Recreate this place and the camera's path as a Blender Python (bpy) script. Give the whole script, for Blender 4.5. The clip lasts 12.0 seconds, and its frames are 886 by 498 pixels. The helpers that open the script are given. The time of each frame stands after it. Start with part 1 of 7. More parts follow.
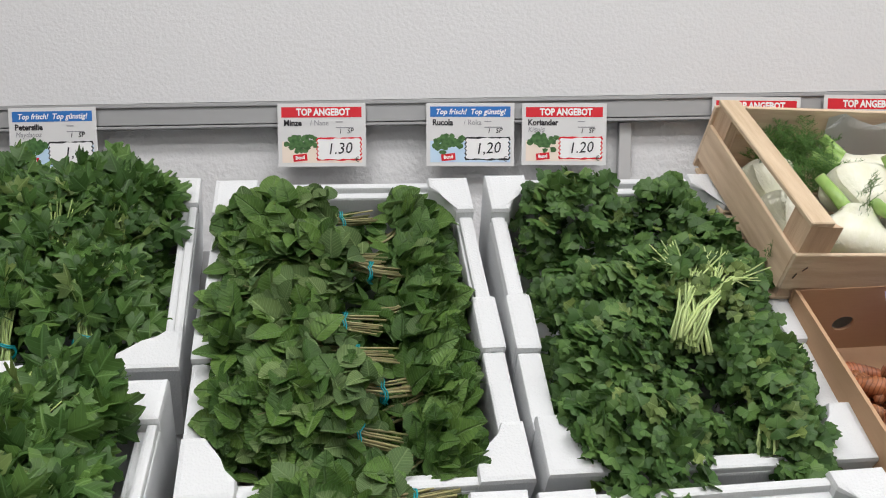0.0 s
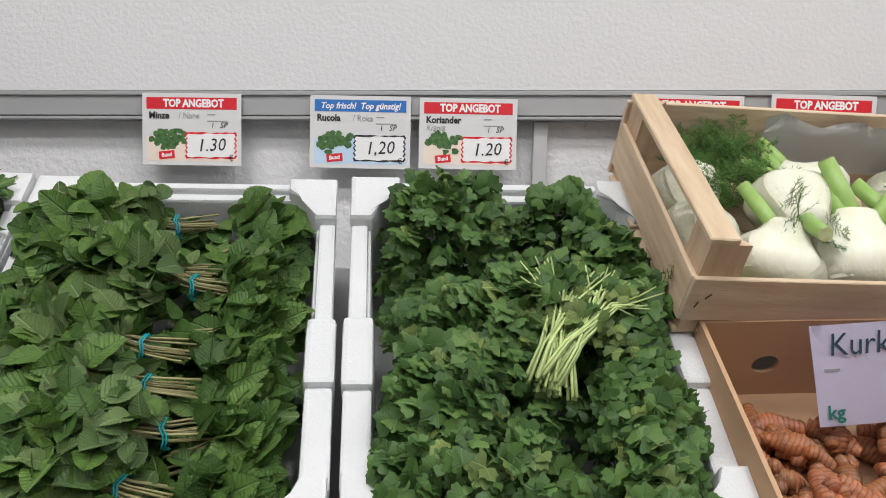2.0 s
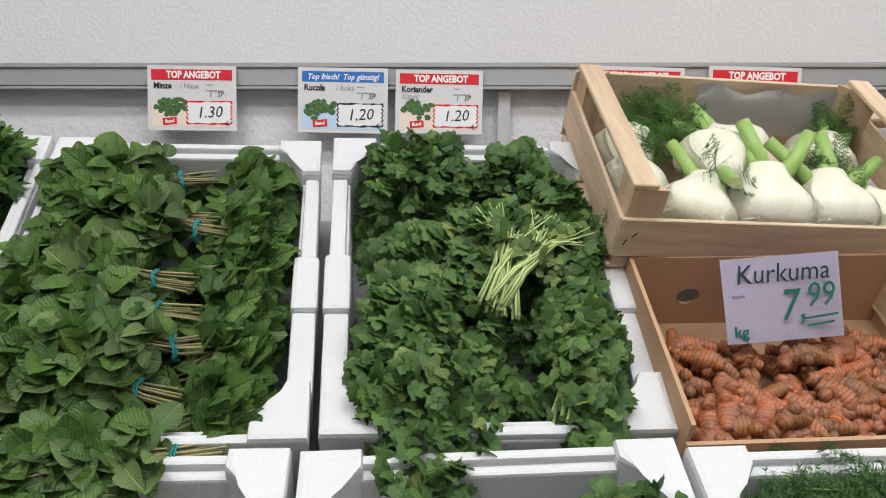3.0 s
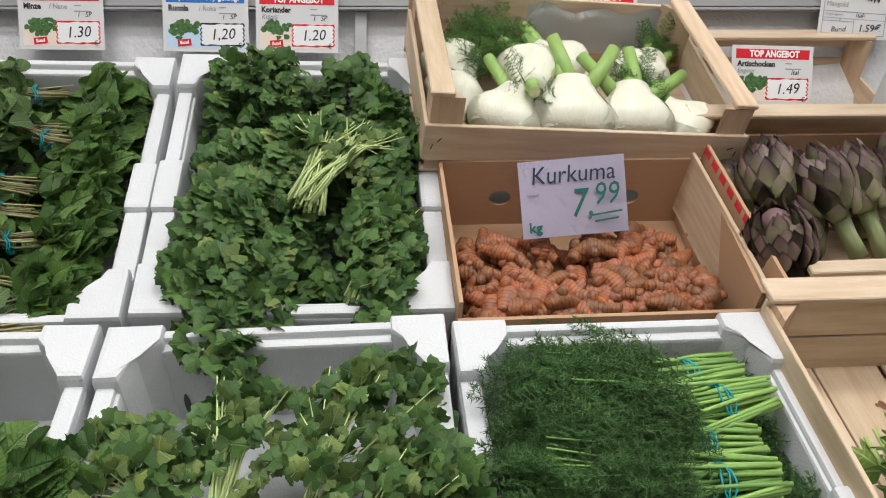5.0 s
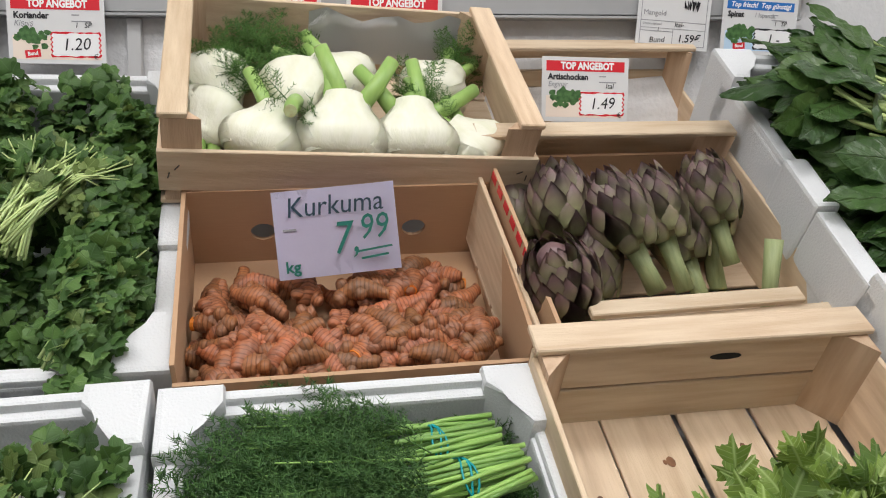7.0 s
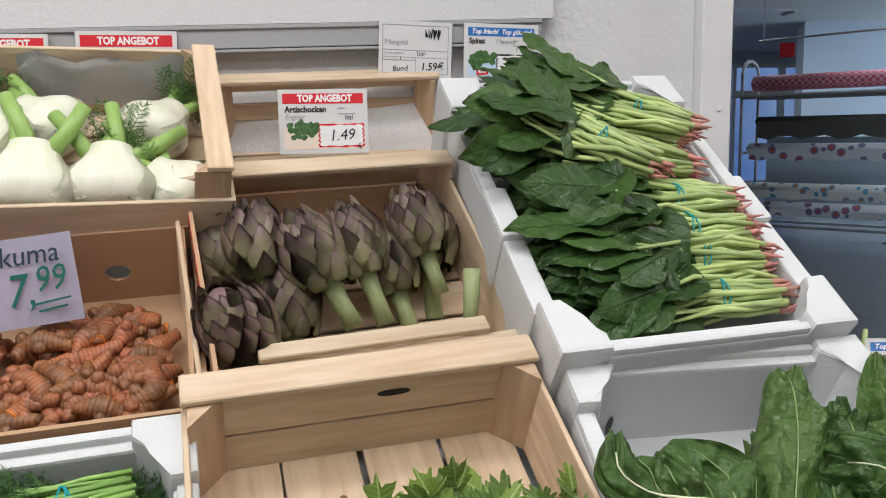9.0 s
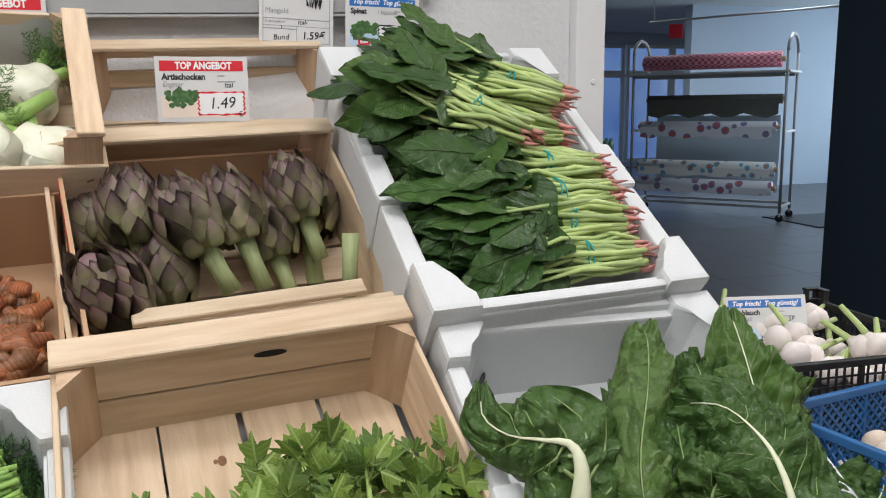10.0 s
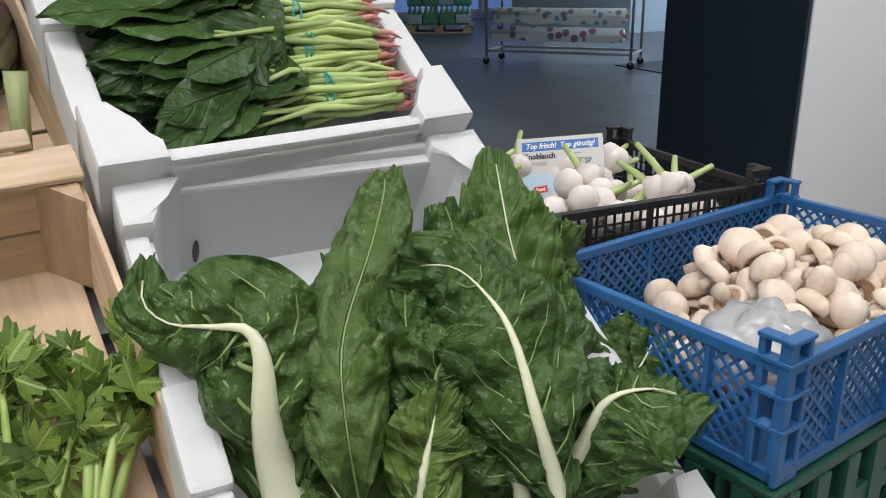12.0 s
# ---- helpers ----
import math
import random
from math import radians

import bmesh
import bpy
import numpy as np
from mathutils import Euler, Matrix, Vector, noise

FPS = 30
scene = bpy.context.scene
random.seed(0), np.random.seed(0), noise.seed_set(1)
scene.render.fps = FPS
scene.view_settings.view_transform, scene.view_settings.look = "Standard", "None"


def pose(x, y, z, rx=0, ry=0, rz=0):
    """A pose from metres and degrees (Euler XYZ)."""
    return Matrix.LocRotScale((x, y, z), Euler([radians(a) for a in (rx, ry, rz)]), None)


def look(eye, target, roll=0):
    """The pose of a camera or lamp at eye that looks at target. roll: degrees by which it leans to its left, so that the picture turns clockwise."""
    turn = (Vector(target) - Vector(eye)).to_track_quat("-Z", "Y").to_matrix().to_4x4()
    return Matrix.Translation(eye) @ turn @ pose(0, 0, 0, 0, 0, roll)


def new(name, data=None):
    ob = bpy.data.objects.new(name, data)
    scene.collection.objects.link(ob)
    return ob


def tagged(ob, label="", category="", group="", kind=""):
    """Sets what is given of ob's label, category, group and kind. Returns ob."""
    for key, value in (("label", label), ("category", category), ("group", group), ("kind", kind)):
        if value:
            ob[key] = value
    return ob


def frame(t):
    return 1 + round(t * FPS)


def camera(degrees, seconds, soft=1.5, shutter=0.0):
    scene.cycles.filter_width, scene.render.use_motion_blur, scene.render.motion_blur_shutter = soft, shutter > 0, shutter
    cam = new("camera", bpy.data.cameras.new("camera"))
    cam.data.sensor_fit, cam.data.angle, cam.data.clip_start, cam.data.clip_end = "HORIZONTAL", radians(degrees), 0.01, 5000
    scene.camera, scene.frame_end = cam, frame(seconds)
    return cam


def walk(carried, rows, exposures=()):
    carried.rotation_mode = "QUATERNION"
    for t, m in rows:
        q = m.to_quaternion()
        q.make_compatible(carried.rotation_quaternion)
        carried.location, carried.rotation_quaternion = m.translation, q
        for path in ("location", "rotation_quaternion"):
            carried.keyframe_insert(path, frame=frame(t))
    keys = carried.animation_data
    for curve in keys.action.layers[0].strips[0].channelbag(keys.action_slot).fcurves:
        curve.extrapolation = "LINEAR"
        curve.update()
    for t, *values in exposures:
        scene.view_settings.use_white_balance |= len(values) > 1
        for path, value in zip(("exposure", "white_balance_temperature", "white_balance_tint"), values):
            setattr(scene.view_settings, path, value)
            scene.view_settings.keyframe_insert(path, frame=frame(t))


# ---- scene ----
import collections

cam = camera(56.4, 12.0, 1.05)
PATH = [
    (0, (1.01, 0.017, 1.409), (1.006, 2.01, 1.233), 0.4),
    (0.5, (1.008, 0.133, 1.432), (0.881, 2.128, 1.377), 0.4),
    (1, (1.074, 0.171, 1.424), (0.878, 2.16, 1.356), 0.8),
    (1.5, (1.159, 0.217, 1.411), (1.011, 2.209, 1.311), 1.3),
    (2, (1.233, 0.213, 1.389), (1.157, 2.208, 1.26), 1.7),
    (2.5, (1.261, 0.147, 1.378), (1.188, 2.139, 1.214), 2.0),
    (2.7, (1.265, 0.105, 1.368), (1.201, 2.097, 1.2), 1.6),
    (4.3, (1.395, -0.019, 1.32), (1.345, 1.964, 1.061), 1.9),
    (4.5, (1.421, -0.029, 1.315), (1.372, 1.949, 1.024), 1.5),
    (5, (1.498, -0.046, 1.321), (1.486, 1.929, 1.007), 1.5),
    (5.5, (1.571, -0.055, 1.315), (1.586, 1.918, 0.991), 1.5),
    (6, (1.613, -0.005, 1.324), (1.711, 1.964, 0.99), 1.9),
    (6.5, (1.657, 0.069, 1.34), (1.798, 2.038, 1.021), 1.9),
    (6.7, (1.675, 0.098, 1.34), (1.834, 2.068, 1.029), 1.6),
    (8.3, (1.937, 0.09, 1.406), (2.15, 2.066, 1.181), -0.4),
    (8.5, (1.969, 0.082, 1.409), (2.22, 2.052, 1.177), -0.6),
    (9, (2.012, 0.063, 1.387), (2.34, 2.016, 1.107), -1.0),
    (9.5, (2.014, 0.042, 1.376), (2.391, 1.979, 1.049), -0.7),
    (10, (2.039, 0.025, 1.373), (2.59, 1.918, 1.038), -0.6),
    (10.5, (2.096, -0.005, 1.354), (2.924, 1.772, 0.958), -0.8),
    (11, (2.132, 0.017, 1.324), (3.169, 1.654, 0.829), -1.1),
    (11.5, (2.188, 0.111, 1.323), (3.246, 1.704, 0.739), -2.0),
    (12, (2.253, 0.142, 1.314), (3.057, 1.847, 0.647), -0.9),
]
walk(cam, [(t, look(eye, target, roll)) for t, eye, target, roll in PATH], [(0.0, -0.73)])

# ---- world and light ----
world = bpy.data.worlds.new("world")
scene.world = world
world.use_nodes = True
sky = world.node_tree.nodes.new("ShaderNodeTexSky")
sky.sky_type, sky.sun_disc = "NISHITA", False
sky.sun_elevation, sky.sun_rotation = radians(35), radians(60)
world.node_tree.links.new(sky.outputs[0], world.node_tree.nodes["Background"].inputs[0])
world.node_tree.nodes["Background"].inputs[1].default_value = 0.12


def area_lamp(name, m, sx, sy, power, colour):
    la = bpy.data.lights.new(name, "AREA")
    la.shape, la.size, la.size_y, la.energy, la.color = "RECTANGLE", sx, sy, power, colour
    ob = new(name, la)
    ob.matrix_world = m
    return ob


WARM, COOL = (1.0, 0.985, 0.985), (0.62, 0.8, 1.0)
# rows of fluorescent ceiling lights over the aisle, and daylight at the hall's windows
LIGHT_ROWS = [(0.4, -0.35), (2.0, -0.35), (0.4, 0.35), (2.0, 0.35), (0.4, -2.3), (2.2, -2.3), (4.3, -0.6), (4.2, 1.5), (5.3, 0.9)]
# lamps past x 4 are added fill; the cool one imitates daylight on the column
for lx, ly in LIGHT_ROWS:
    area_lamp("ceiling_lamp", pose(lx, ly, 2.93, 0, 0, 0), 1.2, 0.28, 27 if lx < 4 else 30 if lx < 5 else 46, WARM if lx < 5 else (0.84, 0.93, 1.0))
# fill lamps added to brighten the hall wall and rack
HALL_FILL_ROWS = [(7.6, 6.6), (9.4, 8.6), (8.2, 11.0), (11.0, 6.0)]
for lx, ly in HALL_FILL_ROWS:
    area_lamp("hall_lamp", pose(lx, ly, 2.93), 1.2, 0.28, 34, (0.8, 0.9, 1.0))
area_lamp("door_daylight", pose(13.75, 9.0, 1.6, 90, 0, 90), 5.0, 2.4, 200, COOL)


# ---- materials ----
def mat(name, colour, rough=0.5, metal=0.0, grain=0.0, scale=40.0, bump=0.0, bump_scale=120.0, second=None, stretch=(1, 1, 1),
        island=0.0, obrand=0.0, sheen=0.0, trans=0.0, coat=0.0, spec=0.5, stain=0.12, stain_scale=3.0):
    """A surface with colour varied at two scales, fine relief and, where asked, a shift from piece to piece."""
    m = bpy.data.materials.new(name)
    m.use_nodes = True
    nt = m.node_tree
    n, l = nt.nodes, nt.links
    b = n["Principled BSDF"]
    b.inputs["Roughness"].default_value, b.inputs["Metallic"].default_value = rough, metal
    b.inputs["Specular IOR Level"].default_value = spec
    b.inputs["Coat Weight"].default_value = coat
    b.inputs["Transmission Weight"].default_value = trans
    tc = n.new("ShaderNodeTexCoord")
    mp = n.new("ShaderNodeMapping")
    mp.inputs["Scale"].default_value = stretch
    l.new(tc.outputs["Object"], mp.inputs[0])
    fine, broad = n.new("ShaderNodeTexNoise"), n.new("ShaderNodeTexNoise")
    fine.inputs["Scale"].default_value, fine.inputs["Detail"].default_value = scale, 5
    broad.inputs["Scale"].default_value, broad.inputs["Detail"].default_value = stain_scale, 3
    l.new(mp.outputs[0], fine.inputs[0])
    l.new(mp.outputs[0], broad.inputs[0])
    mix = n.new("ShaderNodeMix")
    mix.data_type = "RGBA"
    c2 = second or tuple(c * 0.6 for c in colour)
    mix.inputs["A"].default_value, mix.inputs["B"].default_value = (*colour, 1), (*c2, 1)
    ramp = n.new("ShaderNodeMapRange")
    ramp.inputs["From Min"].default_value, ramp.inputs["From Max"].default_value = 0.35, 0.7
    ramp.inputs["To Max"].default_value = grain
    l.new(fine.outputs[0], ramp.inputs[0])
    add = n.new("ShaderNodeMath")
    add.operation = "MULTIPLY_ADD"
    add.inputs[1].default_value = stain
    l.new(broad.outputs[0], add.inputs[0])
    l.new(ramp.outputs[0], add.inputs[2])
    l.new(add.outputs[0], mix.inputs["Factor"])
    out = mix.outputs["Result"]
    for amount, node, sock in ((island, "ShaderNodeNewGeometry", "Random Per Island"), (obrand, "ShaderNodeObjectInfo", "Random")):
        if amount:
            src = n.new(node)
            hsv = n.new("ShaderNodeHueSaturation")
            mr = n.new("ShaderNodeMapRange")
            mr.inputs["To Min"].default_value, mr.inputs["To Max"].default_value = 1 - amount, 1 + amount
            l.new(src.outputs[sock], mr.inputs[0])
            l.new(mr.outputs[0], hsv.inputs["Value"])
            mh = n.new("ShaderNodeMapRange")
            mh.inputs["To Min"].default_value, mh.inputs["To Max"].default_value = 0.5 + 0.03 * amount, 0.5 - 0.03 * amount
            l.new(src.outputs[sock], mh.inputs[0])
            l.new(mh.outputs[0], hsv.inputs["Hue"])
            l.new(out, hsv.inputs["Color"])
            out = hsv.outputs[0]
    l.new(out, b.inputs["Base Color"])
    if bump:
        bn, bt = n.new("ShaderNodeBump"), n.new("ShaderNodeTexNoise")
        bt.inputs["Scale"].default_value, bt.inputs["Detail"].default_value = bump_scale, 4
        l.new(mp.outputs[0], bt.inputs[0])
        bn.inputs["Strength"].default_value, bn.inputs["Distance"].default_value = bump, 0.004
        l.new(bt.outputs[0], bn.inputs["Height"])
        l.new(bn.outputs[0], b.inputs["Normal"])
    return m


def leaf_mat(name, top, vein, rough=0.42, veins=7.0, vein_width=0.05, island=0.3, bump=0.5, blotch=0.35, side=0.6, pucker=30.0, depth=0.0015):
    """A leaf: two greens, a pale midrib and side veins laid out along the leaf's own length, and light through the blade."""
    m = bpy.data.materials.new(name)
    m.use_nodes = True
    nt = m.node_tree
    n, l = nt.nodes, nt.links
    b = n["Principled BSDF"]

    def math_node(op, a, c=None, d=None):
        k = n.new("ShaderNodeMath")
        k.operation = op
        for i, v in enumerate((a, c, d)):
            if v is None:
                continue
            if isinstance(v, (int, float)):
                k.inputs[i].default_value = v
            else:
                l.new(v, k.inputs[i])
        return k.outputs[0]

    uv = n.new("ShaderNodeUVMap")
    uv.uv_map = "leaf"
    sep = n.new("ShaderNodeSeparateXYZ")
    l.new(uv.outputs[0], sep.inputs[0])
    u, v = sep.outputs[0], sep.outputs[1]
    off = math_node("ABSOLUTE", math_node("SUBTRACT", u, 0.5))
    mid = math_node("SUBTRACT", 1.0, math_node("SMOOTH_MIN", math_node("DIVIDE", off, vein_width), 1.0, 0.1))
    wave = math_node("FRACT", math_node("MULTIPLY", math_node("SUBTRACT", v, math_node("MULTIPLY", off, 0.55)), veins))
    rib = math_node("SUBTRACT", 1.0, math_node("MINIMUM", math_node("DIVIDE", math_node("ABSOLUTE", math_node("SUBTRACT", wave, 0.5)), 0.13), 1.0))
    line = math_node("MAXIMUM", mid, math_node("MULTIPLY", rib, side))
    tc = n.new("ShaderNodeTexCoord")
    nz = n.new("ShaderNodeTexNoise")
    nz.inputs["Scale"].default_value, nz.inputs["Detail"].default_value = pucker, 4
    l.new(tc.outputs["Object"], nz.inputs[0])
    dark = n.new("ShaderNodeMix")
    dark.data_type = "RGBA"
    dark.inputs["A"].default_value, dark.inputs["B"].default_value = (*top, 1), (*(c * blotch for c in top), 1)
    l.new(nz.outputs[0], dark.inputs["Factor"])
    mix = n.new("ShaderNodeMix")
    mix.data_type = "RGBA"
    l.new(line, mix.inputs["Factor"])
    l.new(dark.outputs["Result"], mix.inputs["A"])
    mix.inputs["B"].default_value = (*vein, 1)
    geo = n.new("ShaderNodeNewGeometry")
    hsv = n.new("ShaderNodeHueSaturation")
    mr, mh = n.new("ShaderNodeMapRange"), n.new("ShaderNodeMapRange")
    mr.inputs["To Min"].default_value, mr.inputs["To Max"].default_value = 1 - island, 1 + island
    mh.inputs["To Min"].default_value, mh.inputs["To Max"].default_value = 0.508, 0.482
    obi = n.new("ShaderNodeObjectInfo")
    rnd = math_node("FRACT", math_node("ADD", geo.outputs["Random Per Island"], obi.outputs["Random"]))
    l.new(rnd, mr.inputs[0])
    l.new(rnd, mh.inputs[0])
    l.new(mr.outputs[0], hsv.inputs["Value"])
    l.new(mh.outputs[0], hsv.inputs["Hue"])
    l.new(mix.outputs["Result"], hsv.inputs["Color"])
    l.new(hsv.outputs[0], b.inputs["Base Color"])
    b.inputs["Roughness"].default_value = rough
    b.inputs["Specular IOR Level"].default_value = 0.35
    bn = n.new("ShaderNodeBump")
    bn.inputs["Strength"].default_value, bn.inputs["Distance"].default_value = bump, depth
    l.new(math_node("SUBTRACT", nz.outputs[0], line), bn.inputs["Height"])
    l.new(bn.outputs[0], b.inputs["Normal"])
    tr = n.new("ShaderNodeBsdfTranslucent")
    l.new(hsv.outputs[0], tr.inputs["Color"])
    ms = n.new("ShaderNodeMixShader")
    ms.inputs[0].default_value = 0.22
    l.new(b.outputs[0], ms.inputs[1])
    l.new(tr.outputs[0], ms.inputs[2])
    l.new(ms.outputs[0], n["Material Output"].inputs["Surface"])
    return m


PLASTER = mat("rough_plaster", (0.70, 0.70, 0.71), 0.75, grain=0.06, scale=60, bump=0.42, bump_scale=150, second=(0.6, 0.6, 0.6), stain=0.08)
PLASTER_LOW = mat("rough_plaster_low", (0.70, 0.70, 0.705), 0.8, grain=0.08, scale=50, bump=0.8, bump_scale=95, second=(0.55, 0.55, 0.56))
CEIL = mat("ceiling_paint", (0.8, 0.8, 0.79), 0.9, grain=0.05, bump=0.2)
STEEL = mat("grey_painted_steel", (0.42, 0.425, 0.43), 0.42, metal=0.25, grain=0.12, scale=25, bump=0.05, second=(0.3, 0.3, 0.3))
STEEL_LIGHT = mat("light_grey_steel", (0.55, 0.55, 0.55), 0.4, metal=0.2, grain=0.1, second=(0.4, 0.4, 0.4))
ALU = mat("white_aluminium", (0.78, 0.78, 0.78), 0.35, grain=0.05, stain=0.06)
EPS = mat("expanded_polystyrene", (0.665, 0.678, 0.688), 0.62, grain=0.1, scale=300, bump=0.28, bump_scale=330, second=(0.72, 0.73, 0.74), stain=0.06, spec=0.35)
EPS_SLOT_SHADE = mat("slot_shade", (0.09, 0.09, 0.1), 0.8, grain=0.2)
WOOD = mat("poplar_wood", (0.72, 0.585, 0.425), 0.62, grain=0.6, scale=9, bump=0.25, bump_scale=60, second=(0.5, 0.345, 0.215), stretch=(1, 9, 9), obrand=0.1, stain=0.3, stain_scale=2)
WOOD_V = mat("poplar_wood_end", (0.64, 0.475, 0.325), 0.65, grain=0.6, scale=9, bump=0.25, bump_scale=60, second=(0.42, 0.27, 0.165), stretch=(9, 9, 1), obrand=0.1, stain=0.3)
WOOD_Y = mat("poplar_wood_long", (0.72, 0.57, 0.40), 0.62, grain=0.6, scale=9, bump=0.25, bump_scale=60, second=(0.48, 0.33, 0.2), stretch=(9, 1, 9), obrand=0.12, stain=0.3)
KNOT = mat("wood_knot", (0.22, 0.1, 0.045), 0.6, grain=0.6, scale=90, second=(0.1, 0.045, 0.02))
STAPLE = mat("dark_staple", (0.12, 0.1, 0.09), 0.4, metal=0.8, grain=0.2)
CARD_BROWN = mat("corrugated_cardboard", (0.50, 0.315, 0.185), 0.8, grain=0.2, scale=35, bump=0.15, bump_scale=200, second=(0.4, 0.24, 0.13), stretch=(1, 1, 12), stain=0.2)
PAPER_WHITE = mat("laminated_card", (0.74, 0.74, 0.74), 0.16, grain=0.03, stain=0.04, coat=0.6)
PAPER_LILAC = mat("lilac_paper", (0.72, 0.68, 0.86), 0.7, grain=0.05, bump=0.05, stain=0.06)
RED_PRINT = mat("red_print", (0.72, 0.03, 0.045), 0.25, grain=0.05, coat=0.5)
BLUE_PRINT = mat("blue_print", (0.04, 0.19, 0.56), 0.25, grain=0.05, coat=0.5)
ORANGE_TINT = mat("pale_orange_print", (0.88, 0.74, 0.62), 0.25, grain=0.1, scale=12, second=(0.86, 0.84, 0.8), coat=0.5)
BLUE_TINT = mat("pale_blue_print", (0.5, 0.7, 0.9), 0.25, grain=0.2, scale=10, second=(0.8, 0.86, 0.92), coat=0.5)
INK = mat("black_ink", (0.02, 0.02, 0.025), 0.45, grain=0.1)
GREEN_INK = mat("green_marker", (0.005, 0.12, 0.09), 0.5, grain=0.2, scale=80, second=(0.01, 0.2, 0.16))
NAVY_MARKER = mat("navy_marker", (0.012, 0.035, 0.06), 0.5, grain=0.2, scale=80, second=(0.02, 0.06, 0.09))
GREY_INK = mat("grey_print", (0.3, 0.3, 0.32), 0.5, grain=0.1)
WHITE_INK = mat("white_print", (0.9, 0.9, 0.9), 0.4, grain=0.02)
GREEN_PHOTO = mat("printed_greens", (0.1, 0.22, 0.07), 0.3, grain=0.8, scale=160, second=(0.02, 0.07, 0.02), coat=0.5)
FLOOR_TILE = mat("light_floor_tile", (0.46, 0.44, 0.42), 0.32, grain=0.15, scale=18, bump=0.04, obrand=0.06, second=(0.36, 0.34, 0.32), stain=0.2)
GROUT = mat("tile_grout", (0.17, 0.165, 0.16), 0.8, grain=0.2)
FLOOR_DARK = mat("dark_hall_floor", (0.13, 0.13, 0.14), 0.33, grain=0.2, scale=15, bump=0.05, second=(0.09, 0.09, 0.095), stain=0.25, obrand=0.05)
NAVY = mat("navy_panel", (0.022, 0.04, 0.06), 0.4, grain=0.15, scale=30, second=(0.015, 0.03, 0.045))
WHITE_PANEL = mat("white_panel", (0.82, 0.86, 0.9), 0.45, grain=0.05, bump=0.05, stain=0.08)
HALL_WALL = mat("hall_wall_paint", (0.6, 0.68, 0.76), 0.7, grain=0.08, bump=0.1, stain=0.15)
WOOD_CLAD = mat("oiled_wood_cladding", (0.42, 0.2, 0.075), 0.5, grain=0.6, scale=7, bump=0.2, second=(0.24, 0.1, 0.035), stretch=(1, 1.2, 14), obrand=0.15, stain=0.3)
# near-black that puts the shade of gaps and slots into the colour
GAP_SHADE = mat("gap_shade", (0.012, 0.012, 0.013), 0.8, grain=0.2)
BLUE_PLASTIC = mat("blue_plastic", (0.025, 0.13, 0.34), 0.38, grain=0.2, scale=50, bump=0.08, second=(0.02, 0.09, 0.24), stain=0.25)
GREEN_PLASTIC = mat("dark_green_plastic", (0.012, 0.075, 0.05), 0.42, grain=0.25, scale=40, bump=0.1, second=(0.03, 0.1, 0.07), stain=0.25)
BLACK_PLASTIC = mat("black_plastic", (0.018, 0.018, 0.019), 0.42, grain=0.2, bump=0.08)
RED_PLASTIC = mat("red_plastic", (0.75, 0.03, 0.03), 0.4, grain=0.12, scale=20, bump=0.05, stain=0.2)
SILVER_FOIL = mat("reflective_band", (0.55, 0.56, 0.58), 0.3, grain=0.2, scale=200, metal=0.5, stain=0.15)
TEAL_BAND = mat("teal_rubber", (0.0, 0.3, 0.33), 0.5, grain=0.1)
STEM = mat("pale_stem", (0.36, 0.46, 0.16), 0.42, grain=0.4, scale=60, second=(0.22, 0.33, 0.08), island=0.3)
STEM_LIGHT = mat("light_stem", (0.5, 0.6, 0.26), 0.4, grain=0.4, scale=60, second=(0.3, 0.45, 0.12), island=0.25)
STEM_DILL = mat("dill_stem", (0.26, 0.44, 0.11), 0.4, grain=0.4, scale=60, second=(0.12, 0.29, 0.05), obrand=0.3)
STEM_MINT = mat("mint_stem", (0.3, 0.3, 0.13), 0.5, grain=0.5, scale=80, second=(0.24, 0.17, 0.09), island=0.4)
STEM_SPIN = mat("spinach_stem", (0.44, 0.54, 0.22), 0.4, grain=0.4, scale=50, second=(0.25, 0.4, 0.07), obrand=0.25)
ROOT_PINK = mat("pink_root", (0.56, 0.2, 0.2), 0.5, grain=0.5, scale=60, second=(0.5, 0.33, 0.2), obrand=0.3)
L_MINT = leaf_mat("mint_leaf", (0.12, 0.255, 0.05), (0.16, 0.27, 0.1), 0.5, 9, 0.045, 0.35, 1.0, side=0.5, pucker=140.0, depth=0.002)
L_MINT_PALE = leaf_mat("mint_leaf_underside", (0.17, 0.285, 0.095), (0.25, 0.36, 0.15), 0.6, 9, 0.05, 0.25, 0.9)
L_CORI = leaf_mat("coriander_leaf", (0.11, 0.235, 0.058), (0.12, 0.22, 0.08), 0.45, 6, 0.03, 0.4, 0.5, side=0.3)
L_CORI_PALE = leaf_mat("coriander_leaf_pale", (0.22, 0.33, 0.09), (0.27, 0.38, 0.13), 0.5, 6, 0.03, 0.35, 0.5, side=0.3)
L_PARS = leaf_mat("parsley_leaf", (0.085, 0.195, 0.04), (0.12, 0.24, 0.07), 0.42, 6, 0.03, 0.4, 0.5, side=0.3)
L_DILL = leaf_mat("dill_frond", (0.095, 0.235, 0.06), (0.095, 0.235, 0.06), 0.5, 1, 0.01, 0.4, 0.1, side=0.0)
L_SPIN = leaf_mat("spinach_leaf", (0.066, 0.15, 0.038), (0.15, 0.24, 0.085), 0.33, 6, 0.022, 0.4, 1.0, side=0.1, pucker=40.0, depth=0.005)
L_CHARD = leaf_mat("chard_leaf", (0.098, 0.195, 0.05), (0.17, 0.26, 0.09), 0.27, 5, 0.01, 0.2, 1.0, side=0.2, blotch=0.45, pucker=55.0, depth=0.012)
